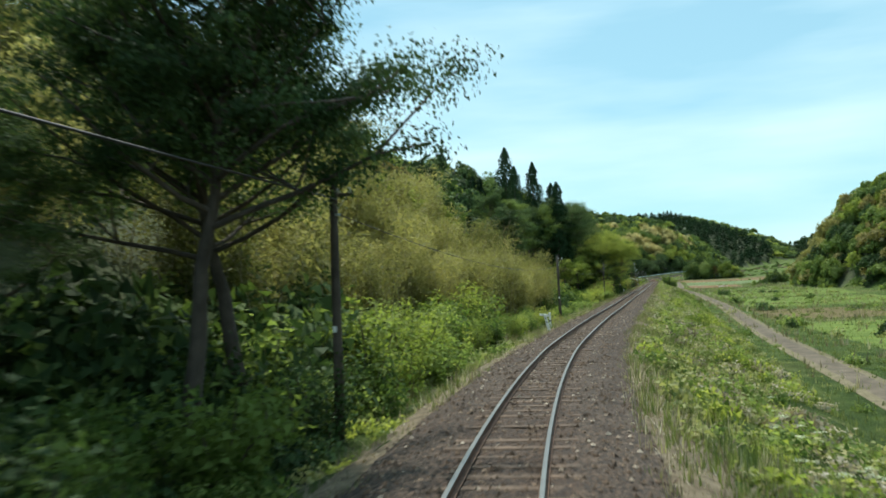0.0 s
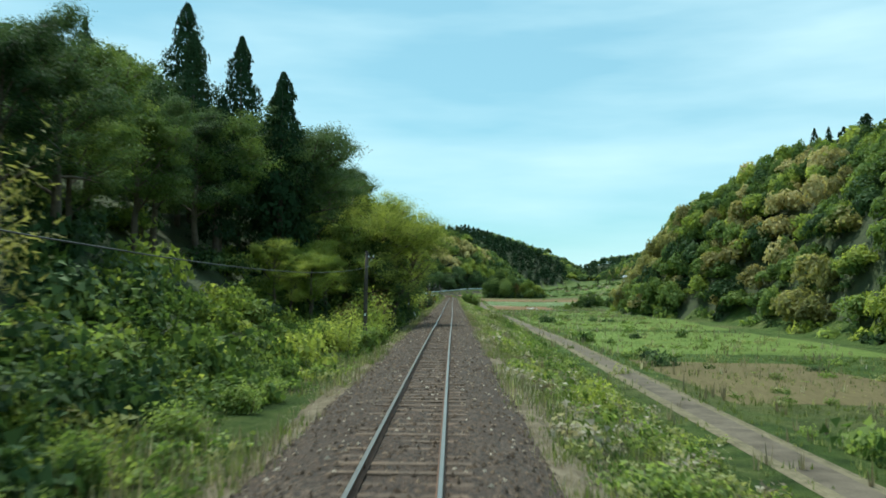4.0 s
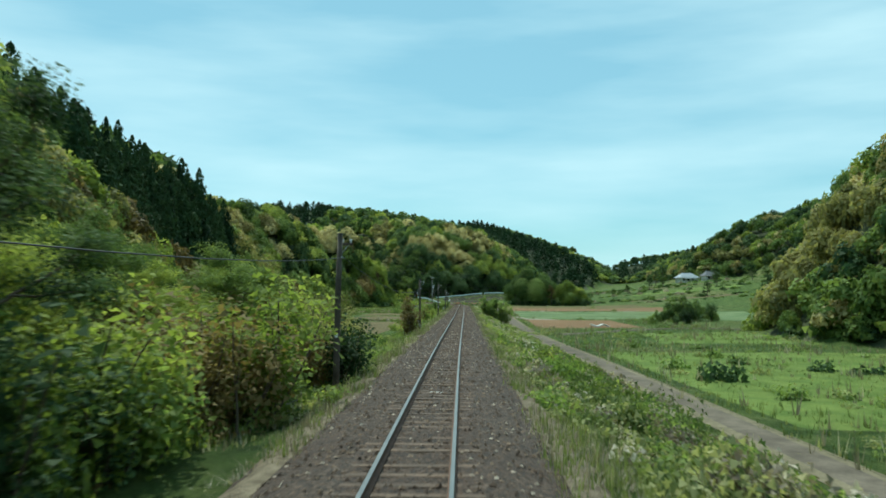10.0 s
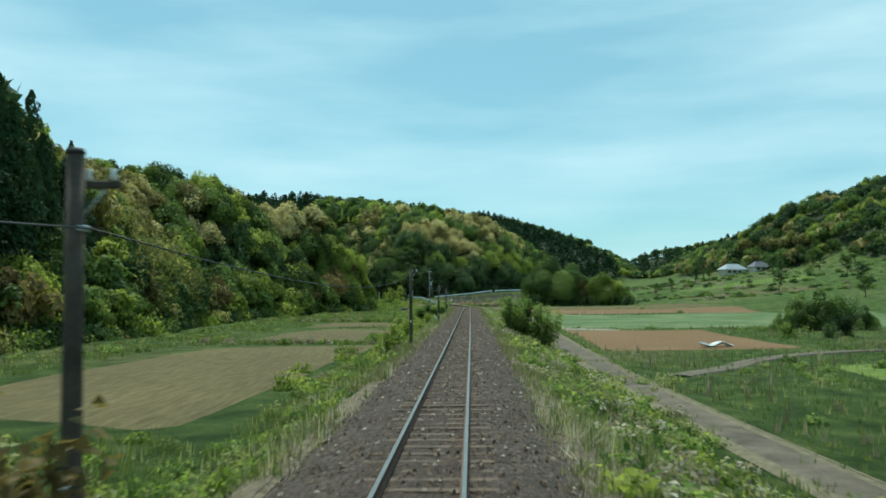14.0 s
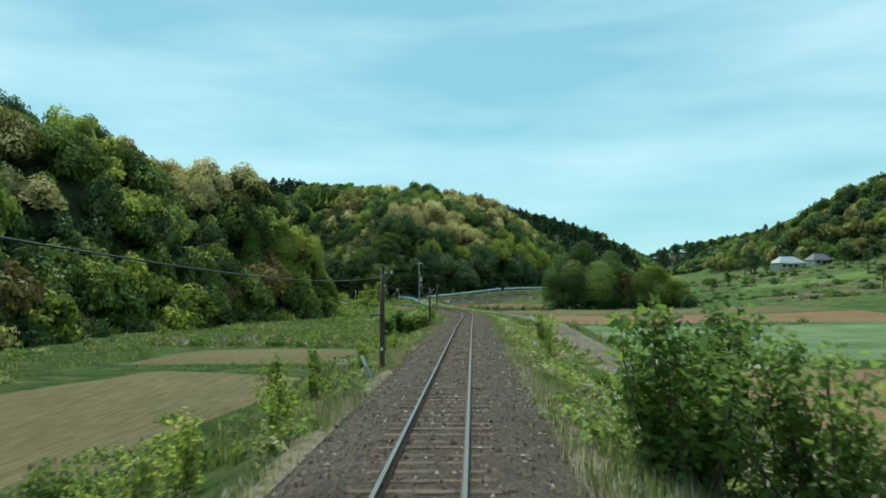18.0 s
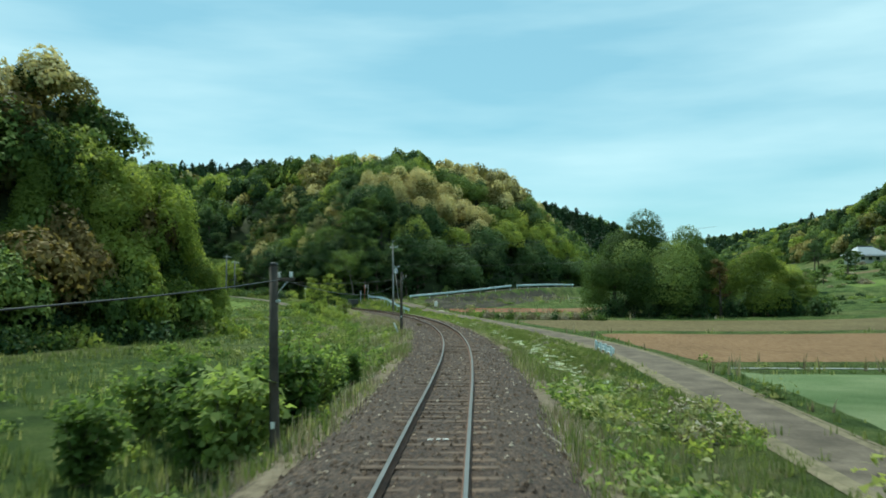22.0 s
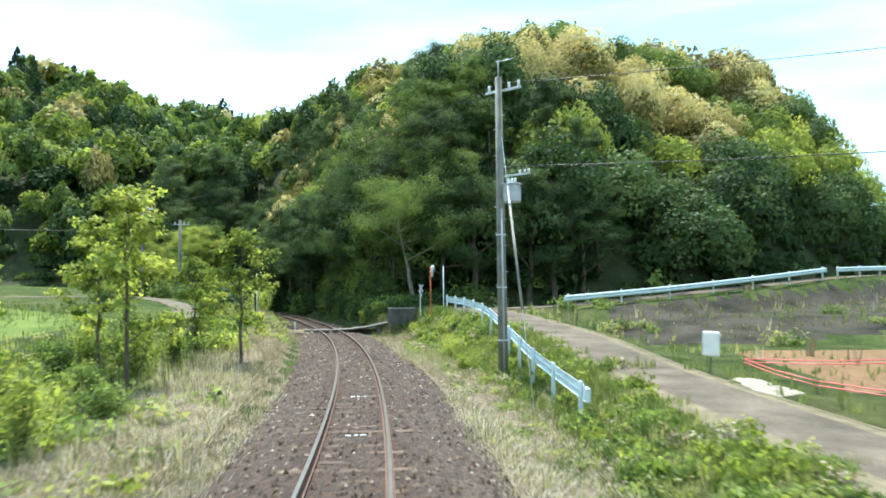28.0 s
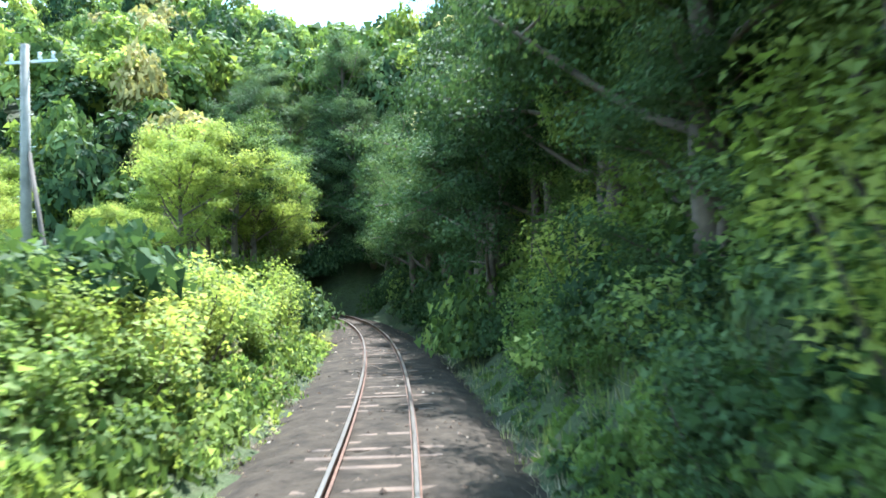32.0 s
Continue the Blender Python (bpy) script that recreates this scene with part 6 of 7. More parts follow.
def make_tree(name, label, seed, high, wide, kind, leaves, leaf, bark=None, clear=0.3, limbs=9, lean=(0, 0), trunk_r=None, flat=1.0, group="", clump=0.19):
    """A tree with a tapered trunk, limbs, and a crown of leaf sprays round the twigs."""
    rng = np.random.default_rng(seed)
    ob = thing(name, label, "tree", group)
    bark = bark or BARK
    r0 = trunk_r or 0.018 * high + 0.05
    tp = [np.array((0, 0, -0.4))]
    for i in range(1, 8):
        f = i / 7
        tp.append(np.array((lean[0] * f + rng.normal(0, 0.02) * high * 0.3, lean[1] * f + rng.normal(0, 0.02) * high * 0.3, high * 0.86 * f)))
    tp = np.array(tp)
    part("trunk", tube("trunk", tp, r0 * np.linspace(1.15, 0.22, len(tp)), bark, 8), ob)
    tips, lv, lf, base = [], [], [], 0
    for k in range(limbs):
        f = clear + (0.97 - clear) * (k + rng.random()) / limbs
        i = f * 7
        st = tp[int(i)] + (tp[min(7, int(i) + 1)] - tp[int(i)]) * (i - int(i))
        a = k * 2.4 + rng.uniform(-0.5, 0.5)
        up = 0.25 + 0.75 * f
        reach = wide * (1.05 - 0.55 * max(0, (f - 0.55) / 0.45)) * rng.uniform(0.7, 1.1)
        path = limb_path(rng, st, (math.cos(a), math.sin(a), up * flat), reach)
        v, fc = tube_np(path, r0 * 0.42 * (1.1 - 0.6 * f) * np.linspace(1, 0.25, len(path)), 5)
        lv.append(v)
        lf.append(fc + base)
        base += len(v)
        tips += [path[-1], path[-2], path[-3]]
        for _ in range(3):
            j = rng.integers(2, len(path) - 1)
            w = rng.normal(0, 1, 3) * (1, 1, 0.5)
            w[2] += 0.3
            sub = limb_path(rng, path[j], w / np.linalg.norm(w), reach * rng.uniform(0.3, 0.55), n=3)
            v, fc = tube_np(sub, r0 * 0.16 * np.linspace(1, 0.25, len(sub)), 4)
            lv.append(v)
            lf.append(fc + base)
            base += len(v)
            tips += [sub[-1], sub[-2]]
    part("branchwork", mesh_np("branchwork", np.vstack(lv), np.vstack(lf), bark, smooth=True), ob, kind="stuff")
    tips = np.array(tips + [tp[-1], tp[-1]])
    who = rng.integers(0, len(tips), leaves)
    d = sphere_points(rng, leaves)
    big = rng.uniform(0.6, 1.35, len(tips))[who]
    pt = tips[who] + d * (rng.uniform(0.1, 1, leaves) ** 0.8 * wide * clump * big)[:, None] * (1.25, 1.25, 0.6)
    mid = pt - (lean[0] * 0.6, lean[1] * 0.6, high * 0.55)
    v = cards(rng, pt, leaf, d * 0.7 + 0.4 * mid / wide + (0, 0, 0.4), 0.45, clump=who)
    cl = mesh_np("crown", v, np.arange(len(v)).reshape(-1, 3), LEAF[kind])
    part("crown", cl, ob)
    return ob


def make_shrub(name, label, seed, high, wide, kind, leaves, leaf, stems=9, group="", gap=1.0):
    rng = np.random.default_rng(seed)
    ob = thing(name, label, "shrub", group)
    sv, sf, base, tips = [], [], 0, []
    for k in range(stems):
        a = k * 2.4 + rng.uniform(-0.6, 0.6)
        sp = rng.uniform(0.15, 1.0)
        path = limb_path(rng, (rng.normal(0, 0.12 * wide), rng.normal(0, 0.12 * wide), -0.15), (math.cos(a) * sp * wide / high, math.sin(a) * sp * wide / high, 1.0), high * rng.uniform(0.65, 1.05), 0.18, 6)
        v, fc = tube_np(path, (0.012 + 0.008 * high) * np.linspace(1, 0.3, len(path)), 5)
        sv.append(v)
        sf.append(fc + base)
        base += len(v)
        for p in path[2:]:
            tips.append(p)
    part("stem", mesh_np("stem", np.vstack(sv), np.vstack(sf), BARK, smooth=True), ob, kind="stuff")
    tips = np.array(tips)
    who = rng.integers(0, len(tips), leaves)
    d = sphere_points(rng, leaves)
    pt = tips[who] + d * (rng.uniform(0.2, 1, leaves) ** 0.5 * wide * 0.36 * gap)[:, None]
    pt[:, 2] = np.maximum(pt[:, 2], 0.04)
    v = cards(rng, pt, leaf, d * 0.5 + (0, 0, 0.8), 0.5)
    part("foliage", mesh_np("foliage", v, np.arange(len(v)).reshape(-1, 3), LEAF[kind]), ob)
    return ob


def set_on(ob, x, y, turn=0.0, size=1.0, sink=0.05):
    z = float(land(np.array([x]), np.array([y]))[0])
    ob.matrix_basis = pose(x, y, z - sink, 0, 0, turn) @ Matrix.Diagonal((size, size, size, 1))
    return ob


def again(ob, x, y, turn=0.0, size=1.0, sink=0.05, tall=1.0):
    """Another plant of the same form, at its place."""
    c = copy_thing(ob, Matrix())
    z = float(land(np.array([x]), np.array([y]))[0])
    c.matrix_basis = pose(x, y, z - sink, 0, 0, turn) @ Matrix.Diagonal((size, size, size * tall, 1))
    return c


def plant_row(proto_list, seed, ya, yb, ua, ub, step, size, sink=0.15):
    """Plants of mixed forms between two offsets along a stretch of the line."""
    rng = np.random.default_rng(seed)
    y = ya
    while y < yb:
        x0, y0, a = along(s_at_y(y), rng.uniform(ua, ub))
        p = proto_list[rng.integers(0, len(proto_list))]
        if not p.get("placed"):
            p["placed"] = 1
            set_on(p, x0, y0, rng.uniform(0, 360), size * rng.uniform(0.75, 1.25), sink)
        else:
            again(p, x0, y0, rng.uniform(0, 360), size * rng.uniform(0.75, 1.25), sink, rng.uniform(0.9, 1.15))
        y += step * rng.uniform(0.6, 1.4)


THICKET = [crown_bush(340 + i, 290, 0.175, 1.15) for i in range(5)] + [crown_bush(350 + i, 190, 0.23, 1.15) for i in range(5)] + [crown_bush(360 + i, 900, 0.098, 1.15) for i in range(4)]
thicket_spots = []


def thicket(kinds, seed, ya, yb, ua, ub, n, size):
    """Growth too dense to tell one shrub from the next."""
    rng = np.random.default_rng(seed)
    s = rng.uniform(s_at_y(ya), s_at_y(yb), n)
    u = rng.uniform(ua, ub, n)
    x = np.interp(s, LINE_S, LINE[:, 0]) + np.interp(s, LINE_S, LINE_N[:, 0]) * u
    y = np.interp(s, LINE_S, LINE[:, 1]) + np.interp(s, LINE_S, LINE_N[:, 1]) * u
    z = land(x, y)
    clear = (near_lane(x, y) > 1.7 + 0.5 * size) & (near_road(x, y) > 1.5 + 0.5 * size)
    for i in np.where(clear)[0]:
        w = size * rng.uniform(0.65, 1.4)
        form = 10 + rng.integers(0, 4) if w > 0.95 and abs(u[i]) < (17 if y[i] > 490 else 9) else rng.integers(0, 5) + (5 if abs(u[i]) > 11.5 else 0)
        thicket_spots.append((form, K[kinds[rng.integers(0, len(kinds))]], x[i], y[i], z[i] - 0.2, w, w * rng.uniform(0.9, 1.6), rng.uniform(0, 6.28), rng.random()))


def make_round_tree(name, label, seed, high, wide, kind, leaves, leaf, group, lift=0.0):
    """A dense tree with a rounded, lumpy crown that hangs low."""
    ob = thing(name, label, "tree", group)
    part("trunk", tube("trunk", [(0, 0, -0.4), (0.1, 0.05, high * 0.3), (0.0, 0.15, high * 0.62 + lift)], [0.026 * high, 0.02 * high, 0.008 * high], BARK, 8), ob)
    v = crown_round(seed, leaves, leaf, 1.0, high / 1.62 / wide, 17, 0.42)
    v[:, :3] *= wide
    v[:, 2] += lift
    part("crown", mesh_np("crown", v, np.arange(len(v)).reshape(-1, 3), LEAF[kind]), ob)
    return ob


G_WEST = "trees on the bank west of the track"
T_DARK = [make_tree("broadleaf_tree", "tall dark-leaved tree with spreading limbs on the railway bank", 401 + i, 9.5, 3.9, "dark", 32000, 0.085, limbs=12, group=G_WEST) for i in range(2)]
T_GREEN = [make_tree("broadleaf_tree", "leafy fresh-green tree on the railway bank", 411 + i, 7.5, 3.3, "broad", 24000, 0.085, limbs=11, group=G_WEST) for i in range(3)]
T_LIGHT = [make_tree("broadleaf_tree", "bright yellow-green tree with loose foliage on the railway bank", 421 + i, 6.5, 3.2, "bright", 20000, 0.082, limbs=11, group=G_WEST) for i in range(2)]
G_SHRUB = "shrubs beside the railway"
S_GREEN = [make_shrub("shrub", "leafy green shrub beside the railway", 431 + i, 1.7, 1.25, "weed", 1500, 0.125, group=G_SHRUB) for i in range(3)]
S_BRIGHT = [make_shrub("shrub", "bright green shrub with young shoots", 441 + i, 2.2, 1.4, "bright", 1900, 0.11, group=G_SHRUB) for i in range(2)]
S_DARK = [make_shrub("shrub", "dark green evergreen shrub", 451 + i, 2.0, 1.4, "dark", 1900, 0.115, group=G_SHRUB) for i in range(2)]
S_RUST = [make_shrub("shrub", "shrub with reddish-brown young leaves", 461, 2.2, 1.3, "rusty", 1500, 0.11, group=G_SHRUB)]


def make_bamboo(seed):
    rng = np.random.default_rng(seed)
    ob = thing("bamboo_clump", "yellowish feathery bamboo clump leaning over the bank", "bamboo", "bamboo on the bank west of the track")
    cv, cf, base, lp, lo = [], [], 0, [], []
    for k in range(26):
        f0 = rng.normal(0, 0.75, 2)
        a = rng.uniform(0, 6.283)
        tall, lean = rng.uniform(4.5, 7.2), rng.uniform(0.4, 2.4)
        t = np.linspace(0, 1, 8)
        p = np.stack([f0[0] + math.cos(a) * lean * t ** 2.3, f0[1] + math.sin(a) * lean * t ** 2.3, tall * (t - 0.16 * t ** 3) - 0.2], 1)
        v, fc = tube_np(p, 0.028 * np.linspace(1, 0.2, 8), 4)
        cv.append(v)
        cf.append(fc + base)
        base += len(v)
        m = 260
        tt = rng.uniform(0.22, 1.0, m)
        q = np.stack([np.interp(tt, t, p[:, i]) for i in range(3)], 1)
        lp.append(q + rng.normal(0, 1, (m, 3)) * (0.12 + 0.4 * np.sin(tt * 2.7))[:, None] * (1, 1, 0.8))
    part("stem", mesh_np("stem", np.vstack(cv), np.vstack(cf), LEAF["dry"], smooth=True), ob, kind="stuff")
    pt = np.vstack(lp)
    v = cards(rng, pt, 0.24, np.array([[0, 0, 0.6]]), 0.8, 0.28)
    part("foliage", mesh_np("foliage", v, np.arange(len(v)).reshape(-1, 3), LEAF["bamboo"]), ob)
    return ob


BAMBOO = [make_bamboo(471 + i) for i in range(3)]


def plant_west_bank():
    # start: dark trees over the bank, leafy weeds at their feet
    plant_row(T_DARK, 501, -18, 4, -14, -11.0, 5.0, 1.0)
    plant_row(T_DARK, 521, 3, 16, -12.5, -10.5, 3.6, 0.8)
    thicket(["dark", "dark", "broad"], 522, -10, 18, -13, -7.0, 60, 1.5)
    plant_row(S_GREEN + S_DARK[:1], 502, -2, 20, -8.0, -4.4, 0.9, 1.0)
    thicket(["weed", "weed", "dark"], 523, -2, 20, -8.5, -4.2, 110, 0.85)
    # bamboo slope
    plant_row(BAMBOO, 503, 44, 84, -10.0, -7.2, 1.9, 0.72, 0.5)
    plant_row(BAMBOO, 559, 22, 46, -11.5, -9.2, 1.9, 0.8, 0.5)
    plant_row(S_GREEN + S_BRIGHT, 560, 18, 46, -8.4, -5.2, 0.62, 1.2)
    thicket(["weed", "bright", "broad"], 561, 16, 46, -9.0, -6.0, 90, 1.1)
    plant_row(BAMBOO, 504, 20, 84, -14.5, -11, 2.4, 0.85, 0.5)
    plant_row(BAMBOO, 520, 20, 80, -20, -15.5, 3.2, 1.15, 0.5)
    plant_row(S_GREEN + S_BRIGHT, 505, 20, 62, -6.6, -4.2, 1.6, 0.78)
    thicket(["weed", "bright", "weed", "bamboo"], 524, 18, 64, -7.2, -4.2, 90, 0.62)
    thicket(["weed", "broad"], 525, 60, 116, -6.4, -3.9, 110, 0.55)
    plant_row(S_GREEN, 506, 62, 112, -5.8, -4.0, 3.2, 0.6)
    thicket(["broad", "bright", "weed"], 526, 78, 127, -12, -6, 150, 0.95)
    plant_row(S_BRIGHT + S_GREEN, 541, 108, 127, -7.0, -3.6, 0.6, 0.9)
    thicket(["bright", "weed", "weed", "broad"], 542, 108, 128, -9.0, -3.8, 110, 0.85)
    # trees that lean over the track
    plant_row(T_DARK + T_GREEN, 508, 96, 126, -19, -13.5, 2.8, 1.0)
    plant_row(T_DARK + T_GREEN, 543, 128, 152, -14, -9.5, 2.8, 1.0)
    plant_row(T_LIGHT, 544, 117, 129, -11, -7.5, 2.4, 0.72)
    plant_row(T_GREEN + T_LIGHT, 509, 131, 144, -8.0, -6.2, 3.2, 0.95)
    thicket(["dark", "broad", "broad"], 527, 129, 153, -8.5, -4.2, 120, 1.1)
    thicket(["dark", "dark", "broad"], 545, 130, 153, -8.5, -5.0, 130, 1.9)
    thicket(["broad", "dark", "dark"], 546, 128, 150, -4.6, -3.6, 60, 0.6)
    plant_row(T_DARK + T_GREEN, 511, 131, 150, -7.5, -6.0, 3.5, 0.85)
    # lower, sunlit growth further on
    plant_row(T_DARK + T_GREEN, 553, 151, 166, -9.5, -6.4, 1.7, 0.9)
    plant_row(T_DARK, 554, 150, 164, -13, -9.5, 2.4, 1.05)
    thicket(["dark", "broad", "dark"], 555, 151, 166, -8.8, -5.2, 100, 1.6)
    plant_row(T_LIGHT + T_GREEN, 512, 156, 205, -15, -10.5, 3.0, 0.62)
    plant_row(S_BRIGHT + S_GREEN + S_RUST, 513, 166, 196, -10.5, -5.2, 1.0, 1.45)
    thicket(["bright", "bright", "rusty", "broad"], 528, 166, 200, -14, -5.8, 170, 1.25)
    plant_row(T_LIGHT, 547, 164, 192, -11.0, -7.5, 3.0, 0.62)
    plant_row(T_LIGHT + T_GREEN, 548, 190, 209, -10.0, -6.5, 2.6, 0.66)
    plant_row(S_BRIGHT + S_RUST, 549, 188, 208, -7.5, -5.0, 1.4, 1.5)
    again(S_DARK[0], -4.5, 203.0, 20, 1.25)
    again(S_DARK[1], -5.0, 205.5, 90, 1.2)
    plant_row(S_GREEN + S_DARK, 514, 184, 206, -8, -4.8, 1.8, 1.0)
    thicket(["weed", "broad"], 529, 184, 212, -9, -5, 50, 0.8)
    plant_row(BAMBOO, 515, 204, 216, -14, -7.0, 1.6, 0.45, 0.3)
    plant_row(BAMBOO, 550, 213, 231, -15, -8.5, 0.9, 0.62, 0.3)
    plant_row(BAMBOO, 551, 211, 229, -8.5, -6.0, 1.5, 0.36, 0.2)
    thicket(["weed", "bamboo", "grass"], 530, 205, 234, -14, -4.6, 140, 0.8)
    thicket(["weed", "weed", "bright", "grass"], 558, 232, 262, -11, -4.6, 70, 0.6)
    plant_row(T_GREEN + T_LIGHT, 516, 205, 240, -22, -15, 4.0, 0.8)
    # tall weeds that hide the lane from the train
    thicket(["weed", "grass", "grass", "dry", "dry"], 531, 20, 215, 4.2, 8.2, 520, 0.55)
    thicket(["weed", "grass", "bright", "dry", "grass"], 533, 192, 232, 5.5, 9.8, 120, 0.85)
    thicket(["weed", "grass", "bright", "dry", "grass"], 552, 178, 226, 5.0, 9.2, 90, 1.2)
    thicket(["weed", "grass", "dry", "weed"], 562, 184, 216, 6.8, 11.0, 150, 1.0)
    thicket(["weed", "grass", "weed"], 563, 128, 184, 6.5, 10.0, 90, 0.75)
    thicket(["grass", "dry", "weed", "grass"], 566, 138, 236, 3.7, 7.6, 380, 0.6)
    thicket(["dark", "dark", "broad"], 567, 14, 27, -10.5, -6.6, 80, 2.0)
    thicket(["weed", "grass", "dry"], 532, 215, 330, 4.0, 7.0, 200, 0.48)


plant_west_bank()

# the trees that reach over the start of the ride and over the track further on
OVER = make_tree("overhanging_tree", "tall dark tree whose limbs reach out over the bank", 601, 12.0, 6.0, "dark", 52000, 0.105, clump=0.15, clear=0.5, limbs=24, lean=(1.6, 0.8), trunk_r=0.24, flat=0.6, bark=OLD_WOOD)
OVER.matrix_basis = pose(-5.9, 13.6, ground_z(-5.9, 13.6) - 0.3, 0, 0, -12) @ Matrix.Diagonal((0.76, 0.76, 0.95, 1))
again(OVER, -5.8, 16.4, 195, 0.85, 0.3)
LEAN = make_tree("overhanging_tree", "fresh-green tree leaning far out over the track", 602, 11.0, 5.6, "bright", 42000, 0.09, clear=0.3, limbs=20, lean=(3.4, 0.5), trunk_r=0.2)
set_on(LEAN, -5.4, 134.0, 0, 0.86, 0.3)
again(LEAN, -8.2, 131.0, 15, 0.98, 0.3)
again(T_DARK[0], -5.6, 136.5, 0, 0.85, 0.3)
again(T_DARK[1], -6.2, 131.5, 100, 0.8, 0.3)
again(OVER, -12.5, 128.0, 30, 1.05, 0.3)
again(T_DARK[1], -7.2, 180.5, 40, 0.72, 0.3)
again(T_DARK[0], -7.6, 184.0, 140, 0.78, 0.3)
again(S_DARK[0], -5.6, 178.5, 10, 1.5)
again(S_DARK[1], -5.8, 182.0, 80, 1.5)
# dense trees whose boughs hang to the ground beside the pole
BANK_TREE = [make_round_tree("bank_tree", label, 616 + i, 8.5, 3.6, kind, 46000, 0.034, "dense trees on the bank beside the track", 3.0) for i, (kind, label) in enumerate((("dark", "dense dark-leaved tree with a heavy crown on the bank"), ("broad", "dense green tree with sunlit top on the bank")))]
set_on(BANK_TREE[0], -9.4, 146.0, 0, 1.05, 0.6)
set_on(BANK_TREE[1], -7.0, 162.5, 40, 0.78, 0.6)
for i, (x, y, k) in enumerate([(-8.6, 150.5, 1.05), (-7.4, 155.0, 1.12), (-6.4, 159.5, 0.95), (-12.0, 152.0, 1.2), (-11.0, 158.0, 1.1), (-9.8, 164.0, 0.8)]):
    again(BANK_TREE[(0, 0, 0, 0, 0, 1)[i]], x, y, 71.0 * i, k, 0.6)
again(T_DARK[0], -6.3, 147.0, 10, 1.2, 0.3)
again(T_DARK[1], -6.5, 151.5, 80, 1.2, 0.3)
again(T_DARK[0], -6.8, 155.0, 190, 1.1, 0.3)
CEDAR = []
for i in range(2):
    c = thing("cedar_tree", "tall dark cedar with a ragged top on the hillside", "tree", "cedars on the hillside")
    part("trunk", tube("trunk", [(0, 0, -0.5), (0.05, 0, 6), (0, 0.05, 13.5)], [0.26, 0.17, 0.04], BARK, 8), c)
    v = crown_cedar(93 + i, 6500, 0.06) * (3.6, 3.6, 6.4, 1, 1, 0.6, 1) + (0, 0, 1.2, 0, 0, 0, 0)
    part("crown", mesh_np("crown", v, np.arange(len(v)).reshape(-1, 3), LEAF["cedar"]), c)
    CEDAR.append(c)
for i, (x, y, top) in enumerate([(-21.4, 132.3, 25.0), (-16.7, 131.3, 22.0), (-12.3, 126.2, 17.8), (-19.0, 127.0, 21.0), (-14.0, 133.0, 18.5), (-24.5, 126.0, 19.5), (-30.0, 116.0, 19.0), (-15.2, 121.5, 15.0)]):
    k = (top - ground_z(x, y)) / 14.6
    if i < 2:
        set_on(CEDAR[i], x, y, 40.0 * i, k)
    else:
        again(CEDAR[i % 2], x, y, 70.0 * i, k)

# grove on the valley floor
G_GROVE = "trees of the grove on the valley floor"


GR = make_round_tree("grove_tree", "broad round-headed evergreen of a field grove", 611, 16.6, 8.4, "broad", 62000, 0.023, G_GROVE)
set_on(GR, 22.5, 463.0)
again(GR, 28.6, 465.0, 120, 0.86)
again(GR, 18.2, 461.5, 60, 0.68)
again(GR, 25.5, 460.5, 200, 0.6)
GR2 = make_round_tree("grove_tree", "low spreading tree with bright yellow-green leaves in a grove", 612, 10.6, 5.6, "bright", 34000, 0.028, G_GROVE)
set_on(GR2, 36.6, 461.0)
again(GR2, 41.6, 463.0, 90, 0.72)
again(GR2, 32.0, 460.0, 200, 0.6)
GR3 = make_tree("grove_tree", "small tree with reddish-brown leaves at the edge of a grove", 613, 7.6, 2.2, "rusty", 3600, 0.15, clear=0.25, limbs=8, group=G_GROVE)
set_on(GR3, 30.6, 457.5)
plant_dark = [(x, 456.5 + (i % 3) * 1.2) for i, x in enumerate(np.arange(16.5, 45, 1.7))]
for i, (x, y) in enumerate(plant_dark):
    if i % 2:
        again(S_DARK[i % 2], float(x), float(y), i * 47.0, 1.25 + 0.3 * (i % 3))
    thicket_spots.append((i % 5, K["dark"], float(x), float(y) + 1.0, ground_z(float(x), float(y) + 1.0), 1.9, 2.6, i * 1.3, 0.13 * i % 1))

SPUR_TREE = make_round_tree("spur_tree", "tall bright-leaved tree on the end of a wooded spur", 615, 13.0, 4.2, "bright", 20000, 0.05, "trees on the end of the spur")
set_on(SPUR_TREE, -27.5, 424.5)
for fx, fy, fk in [(-25.0, 427.0, 0.72), (-30.0, 420.5, 0.9), (-29.5, 428.0, 1.0), (-33.0, 417.0, 0.85)]:
    again(SPUR_TREE, fx, fy, 45.0 * fy, fk)
# shrubs and saplings beside the line
CLUMP = make_shrub("sapling_clump", "clump of leafy saplings with bare lower stems", 621, 4.1, 2.4, "weed", 3400, 0.19, stems=20, group="saplings beside the line", gap=0.55)
set_on(CLUMP, 6.4, 311.5)
again(CLUMP, 4.0, 311.0, 80, 0.85)
again(CLUMP, 5.2, 313.5, 170, 0.95)
again(CLUMP, -5.3, 379.0, 30, 0.68)
MAPLE = make_shrub("leafy_sapling", "broad-leaved sapling with several slender stems", 624, 2.3, 1.1, "weed", 1300, 0.2, stems=9, group="saplings beside the line")
set_on(MAPLE, -5.2, 372.5)
for i, (x, y, k) in enumerate([(-6.4, 374.0, 0.9), (-4.6, 376.0, 0.95), (-7.4, 376.5, 1.1), (-5.8, 378.5, 1.0), (-4.7, 380.0, 0.8), (-6.9, 381.5, 0.9), (-5.3, 384.0, 0.75), (-8.6, 373.0, 0.85), (-9.2, 378.0, 0.9), (-4.9, 388.0, 0.6)]):
    again(MAPLE, x, y, 51.0 * i, k)
